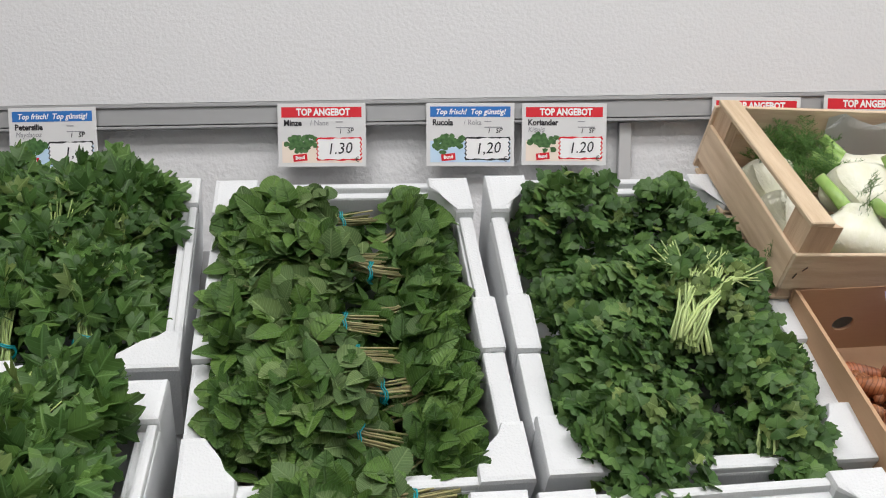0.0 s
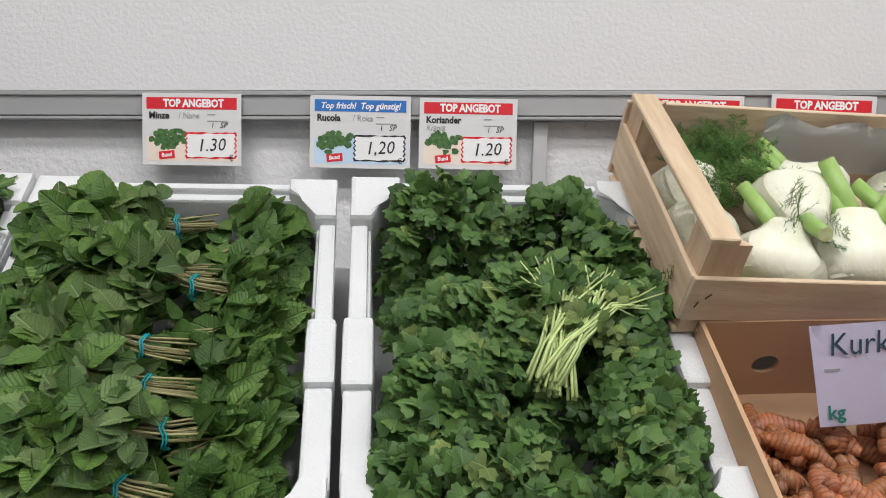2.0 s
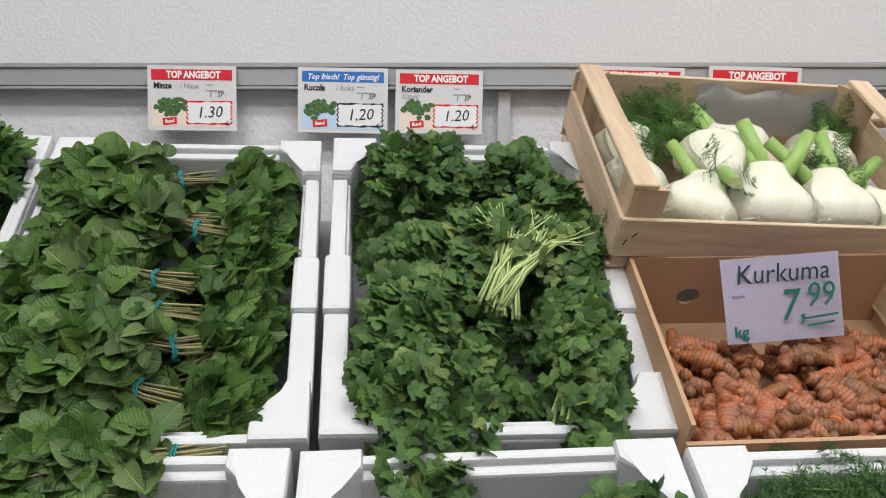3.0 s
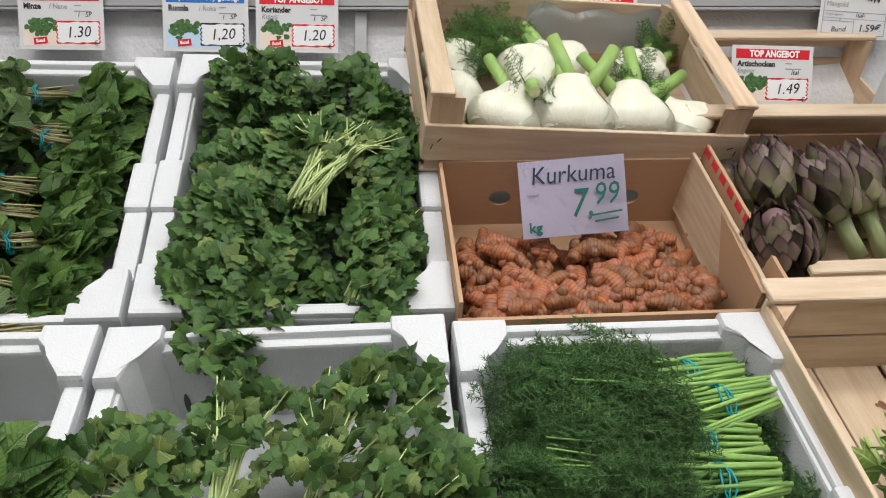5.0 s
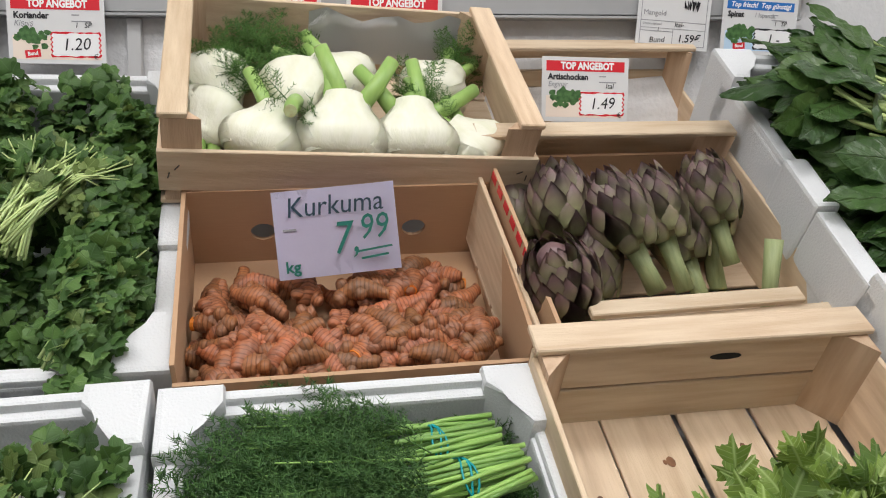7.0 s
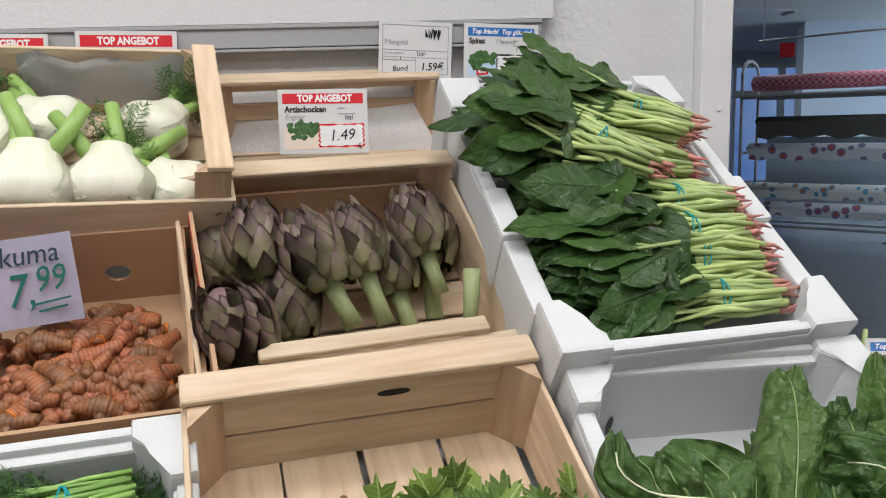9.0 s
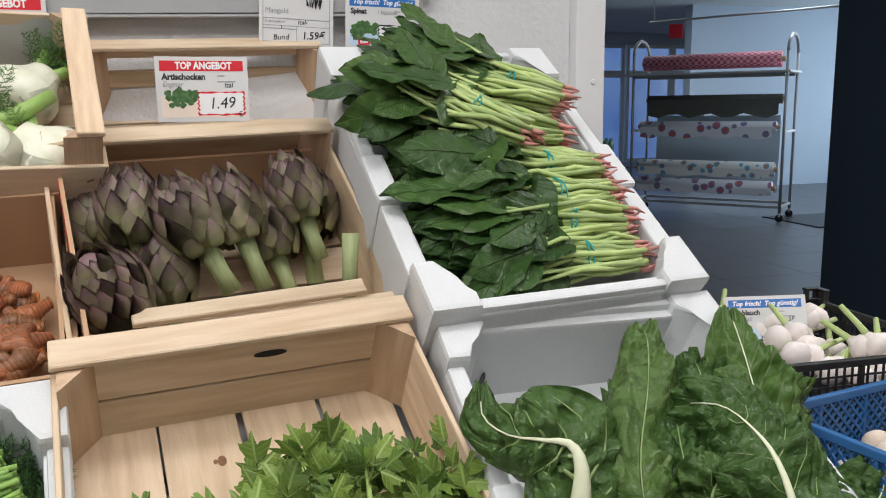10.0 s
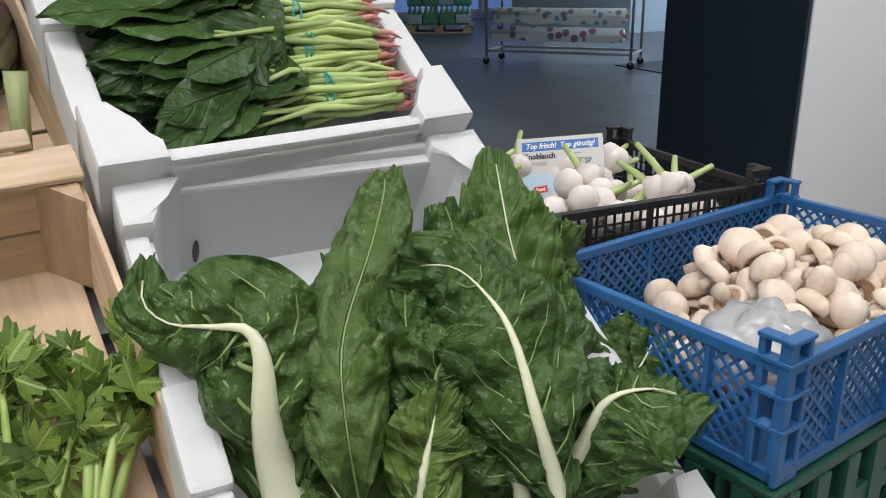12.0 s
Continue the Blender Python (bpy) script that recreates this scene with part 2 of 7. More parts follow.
L_CHARD_LIGHT = leaf_mat("young_chard_leaf", (0.115, 0.215, 0.045), (0.36, 0.44, 0.2), 0.34, 8, 0.014, 0.15, 1.0, side=0.3, blotch=0.6, pucker=60.0, depth=0.005)
L_CELERY = leaf_mat("celery_leaf", (0.20, 0.345, 0.06), (0.3, 0.42, 0.15), 0.4, 6, 0.04, 0.35, 0.6, side=0.5)


# ---- building helpers ----
def part(name, bm, material, parent=None, label="", smooth=False):
    """One mesh object out of a bmesh, under its thing where one is given."""
    me = bpy.data.meshes.new(name)
    bmesh.ops.recalc_face_normals(bm, faces=bm.faces[:])
    bm.to_mesh(me)
    bm.free()
    me.materials.append(material)
    if smooth:
        me.polygons.foreach_set("use_smooth", [True] * len(me.polygons))
    ob = new(name, me)
    if parent:
        ob.parent = parent
    if label:
        ob["label"] = label
    return ob


def block(bm, x0, x1, y0, y1, z0, z1, bevel=0.0, seg=1, turn=None):
    """Adds a box with its edges eased."""
    g = bmesh.ops.create_cube(bm, size=1)
    vs = g["verts"]
    for v in vs:
        v.co = Vector(((x0 + x1) / 2 + v.co.x * (x1 - x0), (y0 + y1) / 2 + v.co.y * (y1 - y0), (z0 + z1) / 2 + v.co.z * (z1 - z0)))
    if turn:
        bmesh.ops.transform(bm, matrix=turn, verts=vs)
    if bevel:
        es = list({e for v in vs for e in v.link_edges})
        bmesh.ops.bevel(bm, geom=es, offset=bevel, segments=seg, affect="EDGES", profile=0.6)


def slab(name, x0, x1, y0, y1, z0, z1, material, parent=None, bevel=0.0, seg=1, label="", turn=None):
    bm = bmesh.new()
    block(bm, x0, x1, y0, y1, z0, z1, bevel, seg, turn)
    return part(name, bm, material, parent, label)


def prism(bm, outline, z0, z1, bevel=0.0):
    """Adds an upright prism over an outline of x, y."""
    low = [bm.verts.new((x, y, z0)) for x, y in outline]
    high = [bm.verts.new((x, y, z1)) for x, y in outline]
    n = len(outline)
    bm.faces.new(low[::-1])
    top = bm.faces.new(high)
    for i in range(n):
        bm.faces.new((low[i], low[(i + 1) % n], high[(i + 1) % n], high[i]))
    if bevel:
        bmesh.ops.bevel(bm, geom=list(top.edges), offset=bevel, segments=2, affect="EDGES", profile=0.6)


def tube(bm, pts, radii, sides=6, cap=True):
    """Adds a round bar along points, with a radius at each."""
    rings = []
    for i, p in enumerate(pts):
        p = Vector(p)
        a, b = Vector(pts[max(i - 1, 0)]), Vector(pts[min(i + 1, len(pts) - 1)])
        q = (b - a).to_track_quat("Z", "Y")
        r = radii[i] if hasattr(radii, "__len__") else radii
        rings.append([bm.verts.new(p + q @ Vector((r * math.cos(2 * math.pi * k / sides), r * math.sin(2 * math.pi * k / sides), 0))) for k in range(sides)])
    for r0, r1 in zip(rings, rings[1:]):
        for k in range(sides):
            bm.faces.new((r0[k], r0[(k + 1) % sides], r1[(k + 1) % sides], r1[k]))
    if cap:
        bm.faces.new(rings[0][::-1])
        bm.faces.new(rings[-1])


def thing(name, m, label, category, group=""):
    ob = new(name)
    ob.empty_display_size = 0.05
    ob.matrix_world = m
    return tagged(ob, label, category, group)


def tilted(x, y, z, tilt, depth, height, yaw=0.0, roll=0.0):
    """The pose at the middle of a container's base, from the middle of its back rim."""
    return pose(x, y, z, 0, 0, yaw) @ pose(0, 0, 0, tilt, 0, 0) @ pose(0, 0, 0, 0, roll, 0) @ pose(0, -depth / 2, -height)


def lettering(text, size, material, parent, x, y, z=0.0012, align="CENTER", squeeze=1.0, bold=0.0, turn=0.0, slant=0.0):
    cu = bpy.data.curves.new("lettering", "FONT")
    cu.body, cu.size, cu.align_x, cu.align_y, cu.shear = text, size, align, "CENTER", slant
    cu.offset, cu.extrude, cu.resolution_u = bold, 0.0001, 2
    cu.materials.append(material)
    ob = new("lettering", cu)
    ob.parent = parent
    ob.matrix_basis = pose(x, y, z, 0, 0, turn) @ Matrix.Diagonal((squeeze, 1, 1, 1))
    return ob


def structure(ob, label, category):
    return tagged(ob, label, category, "", "structure")


# ---- the setting ----
def rail_z(x):
    return 1.5485 + 0.024 * (x - 1.25)


WALL_Y = 1.5
WALL_END = 2.727
# the wall behind the display: a rougher lower part and a proud upper panel with a level-cut foot
bm = bmesh.new()
block(bm, -4.0, WALL_END, WALL_Y + 0.012, WALL_Y + 0.26, 0, 3.0)
structure(part("wall_north", bm, PLASTER_LOW), "white rough plastered wall behind the vegetable display", "wall")
bm = bmesh.new()
vs = []
for px, py, pz in ((-4.0, 0, 0), (2.45, 0, 0), (2.45, 0, 1), (-4.0, 0, 1)):
    for back in (0, 1):
        vs.append(bm.verts.new((px, WALL_Y - 0.02 + back * 0.03, 3.0 if pz else rail_z(px) + 0.002)))
f = [v for v in vs]
for quad in ((0, 2, 4, 6), (1, 7, 5, 3), (0, 1, 3, 2), (2, 3, 5, 4), (4, 5, 7, 6), (6, 7, 1, 0)):
    bm.faces.new([f[i] for i in quad])
structure(part("wall_panel", bm, PLASTER), "white textured upper wall panel above a grey rail", "wall panel")

rail = thing("sign_rail", pose(0, 0, 0), "grey painted steel rail holding the price cards", "rail")
slant = math.degrees(math.atan(0.024))
for nm, x0, x1, up0, up1, dy in (("channel", -3.9, 2.43, -0.036, -0.001, 0.012), ("lip", -3.9, 2.43, -0.043, -0.038, 0.017), ("upper_lip", -3.9, 2.43, -0.006, 0.001, 0.0165)):
    bm = bmesh.new()
    block(bm, x0 - 1.25, x1 - 1.25, WALL_Y - dy - 0.006, WALL_Y + 0.011, up0, up1, 0.001)
    bmesh.ops.transform(bm, matrix=pose(1.25, 0, 1.5485, 0, -slant, 0), verts=bm.verts[:])
    part(nm, bm, STEEL, rail)
for px in (1.318, -0.3):
    slab("upright", px, px + 0.022, WALL_Y - 0.005, WALL_Y + 0.0115, 0.6, rail_z(px) - 0.044, STEEL_LIGHT, rail, 0.001)

frame_post = thing("door_frame_post", pose(WALL_END + 0.03, WALL_Y + 0.12, 0), "white aluminium door frame post at the wall's end", "door frame")
slab("profile", -0.029, 0.03, -0.14, 0.14, 0, 3.0, ALU, frame_post, 0.003)
slab("groove", 0.0305, 0.0335, -0.10, 0.10, 0, 3.0, STEEL_LIGHT, frame_post)
for sz in (1.62, 1.42, 0.9):
    bm = bmesh.new()
    bmesh.ops.create_cone(bm, cap_ends=True, segments=14, radius1=0.006, radius2=0.004, depth=0.004, matrix=pose(0.006, -0.141, sz, 90, 0, 0))
    part("screw_cap", bm, ALU, frame_post)

# the floors: light tiles in the shop, dark large tiles in the hall beyond
bm = bmesh.new()
block(bm, -4.0, 14.0, -5.0, 17.4, -0.1, -0.006)
structure(part("floor", bm, GROUT), "grey grouted shop floor under light and dark tiles", "floor")
FLOOR = bpy.data.objects["floor"]
bm = bmesh.new()
block(bm, -4.0, 14.0, -5.0, 17.4, 3.0, 3.15)
structure(part("ceiling", bm, CEIL), "plain white ceiling with fluorescent lights", "ceiling")
for nm, b, lab in (("wall_south", (-4, 14, -5.2, -5.0, 0, 3), "plain white wall behind the aisle"), ("wall_west", (-4.2, -4.0, -5.2, 17.4, 0, 3), "plain white side wall"),
                   ("wall_hall_side", (-4.0, 2.0, 17.2, 17.4, 0, 3), "plain hall wall")):
    structure(slab(nm, *b, CEIL), lab, "wall")

# ceiling light housings; those past x 4 and in the hall are added with the fill
for lx, ly in LIGHT_ROWS + HALL_FILL_ROWS:
    cl = thing("ceiling_light", pose(lx, ly, 2.945), "long white fluorescent ceiling light housing, added in the hall and at right", "ceiling light", "ceiling lights")
    slab("housing", -0.66, 0.66, -0.17, 0.17, 0.02, 0.055, ALU, cl, 0.004)
    for sx in (-1, 1):
        slab("end_cap", sx * 0.63 - 0.03, sx * 0.63 + 0.03, -0.17, 0.17, -0.01, 0.0195, ALU, cl, 0.003)

# the column: one navy face, one white face
structure(slab("column", 4.945, 5.86, 2.512, 3.30, 0, 3.0, WHITE_PANEL), "white panelled column", "column")
structure(slab("column_navy_face", 4.925, 4.944, 2.50, 3.32, 0, 3.0, NAVY, None, 0.002), "dark navy panel on the column's side", "panel")
structure(slab("column_white_face", 4.9455, 5.86, 2.494, 2.511, 0, 3.0, WHITE_PANEL, None, 0.002), "cool white panel on the column's front", "panel")
# solid near-black slab in place of a shaded gap
structure(slab("column_gap_shade", 5.861, 5.885, 2.52, 3.2, 0, 3.0, GAP_SHADE), "near-black slab painting the shade of a gap beside the column", "gap")
structure(slab("gate_frame", 5.886, 6.06, 2.50, 3.0, 0, 3.0, STEEL_LIGHT, None, 0.004), "grey metal frame beside the column", "frame")
structure(slab("wall_east_back", 6.23, 6.4, -5.0, 3.2, 0, 3.0, GAP_SHADE), "dark backing behind the wooden slats", "wall")
structure(slab("wall_east_hall", 13.9, 14.1, -5.0, 17.4, 0, 0.4, CEIL), "low sill of the glazed hall side", "wall")
structure(slab("wall_hall_back", 9.85, 14.0, 12.2, 12.4, 0, 3.0, HALL_WALL), "pale blue painted hall wall behind the fabric rack", "wall")
structure(slab("wall_hall_sill", 2.0, 14.0, 17.2, 17.4, 0, 0.12, HALL_WALL), "pale blue hall wall under the windows", "wall")
structure(slab("wall_hall_lintel", 2.0, 14.0, 17.2, 17.4, 2.75, 3.0, HALL_WALL), "pale blue lintel over the windows", "wall")
structure(slab("wall_hall_pier", 2.0, 4.2, 17.2, 17.4, 0.12, 2.75, HALL_WALL), "pale blue hall wall beside the windows", "wall")
cladding = structure(thing("wall_cladding", pose(6.21, 0, 0), "brown oiled wooden slat cladding on the wall", "wall cladding"), "brown oiled wooden slat cladding on the wall", "wall cladding")
me = None
for k in range(24):
    z0 = 0.06 + k * 0.122
    if me is None:
        s = slab("slat", -0.012, 0.012, -4.9, 3.15, 0.0, 0.104, WOOD_CLAD, cladding, 0.004)
        me = s.data
    else:
        s = new("slat", me)
        s.parent = cladding
    s.matrix_basis = pose(0, 0, z0)


# ---- containers ----
def eps_box(m, w, d, h, label, lip=0.02):
    """A moulded white polystyrene crate: thick walls, tall chamfered corners, stepped side rims and slots."""
    th = thing("polystyrene_box", m, label, "box", "polystyrene boxes")
    bm = bmesh.new()
    t, x, y = 0.026, w / 2, d / 2
    rim = h - 0.009
    block(bm, -x + 0.004, x - 0.004, -y + 0.004, y - 0.004, 0, 0.02, 0.003)
    for s in (-1, 1):
        # long walls: a low rim, a raised middle block and short raised shoulders
        block(bm, *sorted((s * x, s * (x - t))), -y + 0.05, y - 0.05, 0.006, rim - 0.012, 0.004, 2)
        block(bm, *sorted((s * (x + 0.004), s * (x - t - 0.004))), -0.075, 0.02, 0.04, rim + 0.003, 0.006, 2)
        block(bm, *sorted((s * (x + 0.002), s * (x - t - 0.002))), -y * 0.62 - 0.03, -0.074, 0.05, rim - 0.006, 0.004, 2)
        block(bm, *sorted((s * (x - 0.001), s * (x - t + 0.004))), 0.021, y - 0.055, 0.03, rim - 0.004, 0.004, 2)
        # short walls
        block(bm, -x + 0.05, x - 0.05, *sorted((s * y, s * (y - t))), 0.006, rim - 0.006, 0.004, 2)
        block(bm, -x + 0.06, x - 0.06, *sorted((s * (y - 0.002), s * (y - t * 0.55))), 0.03, rim + 0.004, 0.004, 2)
        for k in (-1, 1):
            c = 0.064
            outline = [(0, 0), (c, 0), (c, t * 0.9), (c * 0.62, c * 0.72), (t * 1.05, c * 1.25), (0, c * 1.25)]
            o = [(s * (x - px), k * (y - py)) for px, py in outline]
            if s * k < 0:
                o = o[::-1]
            prism(bm, o, 0.004, h + 0.004, 0.007)
    for v in bm.verts:
        taper = 1 - 0.03 * (1 - v.co.z / h)
        v.co.x *= taper
        v.co.y *= taper
    part("body", bm, EPS, th, smooth=False)
    # uncut drain slot: a dark disc carries the shade inside it
    for sx in (-0.3,):
        bm = bmesh.new()
        bmesh.ops.create_cone(bm, cap_ends=True, segments=12, radius1=0.0075, radius2=0.0075, depth=0.002, matrix=pose(sx * w, y - t - 0.0065, 0.05, 90, 0, 0) @ Matrix.Diagonal((0.45, 2.2, 1, 1)))
        part("painted_drain_slot", bm, EPS_SLOT_SHADE, th, "dark oval disc painting a drain slot's shade")
    return th


def staple(parent, x, y, z, turn):
    bm = bmesh.new()
    block(bm, -0.0045, 0.0045, -0.0007, 0.0007, 0, 0.0009, turn=pose(x, y, z) @ turn)
    return part("staple", bm, STAPLE, parent)


FRONT_FACE, UP_FACE = pose(0, 0, 0, 90, 0, 0), pose(0, 0, 0)


def wood_crate(m, w, d, h, label, sides=(), front=(), back=(), posts=(0.1, 0.1), post=0.032, boards=5, top_rails=True, end_rail=False, name="wooden_crate"):
    """A light crate of stapled slats: corner posts, side, front and back slats (z from, z to) and bottom boards."""
    th = thing(name, m, label, "crate", "wooden crates")
    x, y, s = w / 2, d / 2, 0.006
    rnd = random.Random(int(w * 1000 + d * 77 + h * 991))
    bw = (d - 0.012) / boards if not end_rail else (w - 0.014) / boards
    for k in range(boards):
        if end_rail:
            a = -x + 0.007 + k * bw
            slab("bottom_board", a, a + bw - 0.002 - 0.006 * rnd.random(), -y, y, 0.0, 0.006, WOOD_Y, th, 0.001)
            for _ in range(4):
                bm = bmesh.new()
                bmesh.ops.create_circle(bm, cap_ends=True, segments=9, radius=0.0025 + 0.003 * rnd.random(), matrix=pose(a + bw * rnd.uniform(0.2, 0.7), y * rnd.uniform(-0.9, 0.85), 0.0066) @ Matrix.Diagonal((1, 1.4, 1, 1)))
                part("knot", bm, KNOT, th)
        else:
            a = -y + 0.006 + k * bw
            slab("bottom_board", -x, x, a, a + bw - 0.006, 0.0, 0.006, WOOD, th, 0.001)
    for sx in (-1, 1):
        for sy, ph in ((-1, posts[0]), (1, posts[1])):
            bm = bmesh.new()
            o = [(0, 0), (post, 0), (0, post)]
            o = [(sx * (x - s - px), sy * (y - s - py)) for px, py in o]
            prism(bm, o if sx * sy > 0 else o[::-1], 0.006, ph)
            part("corner_post", bm, WOOD_V, th)
        for z0, z1 in sides:
            slab("side_slat", *sorted((sx * x, sx * (x - s))), -y + s, y - s, z0, z1, WOOD_Y, th, 0.001)
        if top_rails:
            top = max(posts)
            bm = bmesh.new()
            block(bm, *sorted((sx * (x - 0.003), sx * (x - 0.036))), -y + 0.004, y - 0.002, 0, 0.008, 0.0015)
            k = (posts[1] - posts[0]) / (d - 2 * s - post)
            for v in bm.verts:
                v.co.z += posts[0] + 0.0005 + (v.co.y + y - s - post * 0.3) * k
            part("top_rail", bm, WOOD_Y, th)
    for sy, rows in ((-1, front), (1, back)):
        for z0, z1 in rows:
            slab("end_slat", -x, x, *sorted((sy * (y + 0.0005), sy * (y - s))), z0, z1, WOOD, th, 0.001)
            for sx in (-1, 1):
                for off in (0.012, 0.022):
                    staple(th, sx * (x - off), -y - 0.001 if sy < 0 else y - s - 0.0005, z0 + (z1 - z0) * rnd.uniform(0.3, 0.7), FRONT_FACE @ pose(0, 0, 0, 0, 0, rnd.uniform(20, 90)))
    return th


UP = 37.0      # slope of the upper row
LOW = 31.0     # slope of the lower row
EPS_W, EPS_D, EPS_H = 0.388, 0.52, 0.15

RIM = EPS_H + 0.004
TURNED = pose(0, 0, 0, 0, 0, 90)
Bed = collections.namedtuple("Bed", "matrix_basis")

# the two parsley boxes lie crosswise; their beds keep the display's own directions
parsley_bed = Bed(tilted(0.353, 1.283, 1.405, 37.4, EPS_W, RIM, 10.6))
pars_low_bed = Bed(tilted(0.417, 0.931, 1.169, LOW, EPS_W, RIM, 6.6, -1.1))
parsley_box = eps_box(parsley_bed.matrix_basis @ TURNED, EPS_W, 0.55, EPS_H, "white polystyrene box full of parsley on the sloped stand")
mint_box = eps_box(tilted(0.853, 1.304, 1.405, 36.7, 0.55, RIM, 9.0, -1.2), EPS_W, 0.55, EPS_H, "white polystyrene box full of mint bunches")
cori_box = eps_box(tilted(1.262, 1.314, 1.415, 38.8, EPS_D, RIM, 7.9, -1.1), EPS_W, EPS_D, EPS_H, "white polystyrene box full of coriander bunches")
spin_box = eps_box(tilted(2.420, 1.364, 1.474, 36.1, 0.55, RIM, 7.5, -0.9), 0.395, 0.55, EPS_H, "white polystyrene box heaped with spinach bunches")
pars_low_box = eps_box(pars_low_bed.matrix_basis @ TURNED, EPS_W, 0.55, EPS_H, "white polystyrene box with parsley in the lower row")
mint_low_box = eps_box(tilted(0.908, 0.856, 1.074, LOW, EPS_D, RIM, 6.0, -1.5), EPS_W, EPS_D, EPS_H, "white polystyrene box with loose mint in the lower row")
cori_low_box = eps_box(tilted(1.303, 0.889, 1.085, 30.4, EPS_D, RIM, 6.8, -3.2), EPS_W, EPS_D, EPS_H, "half empty white polystyrene box with pale coriander")
dill_box = eps_box(tilted(1.697, 0.915, 1.095, 30.6, EPS_D, RIM, 8.2, -1.9), EPS_W, EPS_D, EPS_H, "white polystyrene box full of dill bunches")
chard_box = eps_box(tilted(2.487, 0.957, 1.135, LOW, EPS_D, RIM, 2.5, 1.5), 0.395, EPS_D, EPS_H, "white polystyrene box with large chard leaves")

fennel_crate = wood_crate(tilted(1.659, 1.345, 1.526, 36.4, 0.315, 0.125, 9.1, 0.8), 0.47, 0.315, 0.12, "pale poplar crate of white fennel bulbs with raised corner posts",
                          sides=((0.022, 0.084),), front=((0.026, 0.086),), back=((0.004, 0.116),), posts=(0.128, 0.12), post=0.045)
arti_crate = wood_crate(tilted(2.032, 1.241, 1.362, 36.2, 0.355, 0.14, 12.0, -2.2), 0.396, 0.355, 0.14, "wooden crate of purple artichokes with a cardboard lining",
                        sides=((0.006, 0.105),), front=((0.004, 0.088),), back=((0.004, 0.05), (0.066, 0.112)), posts=(0.092, 0.132), post=0.036, top_rails=False)
empty_crate = wood_crate(tilted(2.055, 1.482, 1.484, 30, 0.16, 0.13, 4.0, -2.0), 0.376, 0.16, 0.13, "empty wooden crate with slatted back behind the artichokes",
                         sides=((0.006, 0.06),), front=(), back=((0.004, 0.04), (0.055, 0.085), (0.108, 0.125)), posts=(0.06, 0.13), post=0.03, top_rails=False)
celery_crate = wood_crate(tilted(2.074, 0.942, 1.130, 30.7, 0.50, 0.135, 8.0, -1.7), 0.395, 0.50, 0.135, "wooden crate of celery with a wide back rail and plank base",
                          sides=((0.006, 0.12),), front=((0.004, 0.06), (0.064, 0.128)), back=((0.004, 0.062), (0.066, 0.128)), posts=(0.13, 0.13), post=0.036, boards=4, top_rails=False, end_rail=True)
slab("back_rail", -0.1975, 0.1975, 0.234, 0.274, 0.131, 0.139, WOOD, celery_crate, 0.0015)
slab("back_rail", -0.195, 0.195, 0.138, 0.168, 0.1325, 0.14, WOOD, arti_crate, 0.0015)
slab("front_rail", -0.198, 0.198, -0.179, -0.148, 0.0925, 0.1, WOOD, arti_crate, 0.0015)
slab("inner_rail", -0.13, 0.15, -0.150, -0.128, 0.101, 0.11, WOOD, arti_crate, 0.0015)
slab("back_rail", -0.19, 0.19, 0.05, 0.0815, 0.1305, 0.138, WOOD, empty_crate, 0.0015)
# no slot is cut: this black disc paints its shade
bm = bmesh.new()
bmesh.ops.create_cone(bm, cap_ends=True, segments=14, radius1=0.006, radius2=0.006, depth=0.001, matrix=pose(0.03, 0.2432, 0.102, 90, 0, 0) @ Matrix.Diagonal((3.2, 0.8, 1, 1)))
part("painted_hand_slot", bm, GAP_SHADE, celery_crate, "dark disc painting a hand slot's shade")

# the cardboard tray of turmeric
tray = thing("cardboard_box", tilted(1.672, 1.146, 1.268, 35.3, 0.275, 0.125, 8.4, -2.2), "open brown cardboard box of turmeric roots with round hand holes", "box")
tw, td, tth = 0.385, 0.275, 0.125
slab("base", -tw / 2, tw / 2, -td / 2, td / 2, 0, 0.004, CARD_BROWN, tray)


def holed_panel(name, length, height, holes, m, parent):
    """A cardboard panel 5 mm thick with oval holes cut through it."""
    bm = bmesh.new()
    segs = 16
    outer = [(-length / 2, 0), (length / 2, 0), (length / 2, height), (-length / 2, height)]
    loops = [outer] + [[(hx + rx * math.cos(2 * math.pi * i / segs), hz + rz * math.sin(2 * math.pi * i / segs)) for i in range(segs)] for hx, hz, rx, rz in holes]
    edges = []
    for lp in loops:
        vv = [bm.verts.new((px, 0, pz)) for px, pz in lp]
        edges += [bm.edges.new((vv[i], vv[(i + 1) % len(vv)])) for i in range(len(vv))]
    bmesh.ops.triangle_fill(bm, use_beauty=True, use_dissolve=False, edges=edges)
    g = bmesh.ops.extrude_face_region(bm, geom=bm.faces[:])
    bmesh.ops.translate(bm, vec=(0, 0.005, 0), verts=[e for e in g["geom"] if isinstance(e, bmesh.types.BMVert)])
    ob = part(name, bm, CARD_BROWN, parent)
    ob.matrix_basis = m
    return ob


holed_panel("back_panel", tw, tth, ((-0.098, 0.056, 0.016, 0.014), (0.098, 0.054, 0.016, 0.014)), pose(0, td / 2 - 0.005, 0), tray)
holed_panel("front_panel", tw, 0.098, (), pose(0, -td / 2, 0), tray)
holed_panel("side_panel", td - 0.012, tth, ((0.02, 0.07, 0.013, 0.009),), pose(tw / 2 - 0.005, 0, 0, 0, 0, 90), tray)
holed_panel("side_panel", td - 0.012, tth, (), pose(-tw / 2 + 0.005, 0, 0, 0, 0, 90), tray)
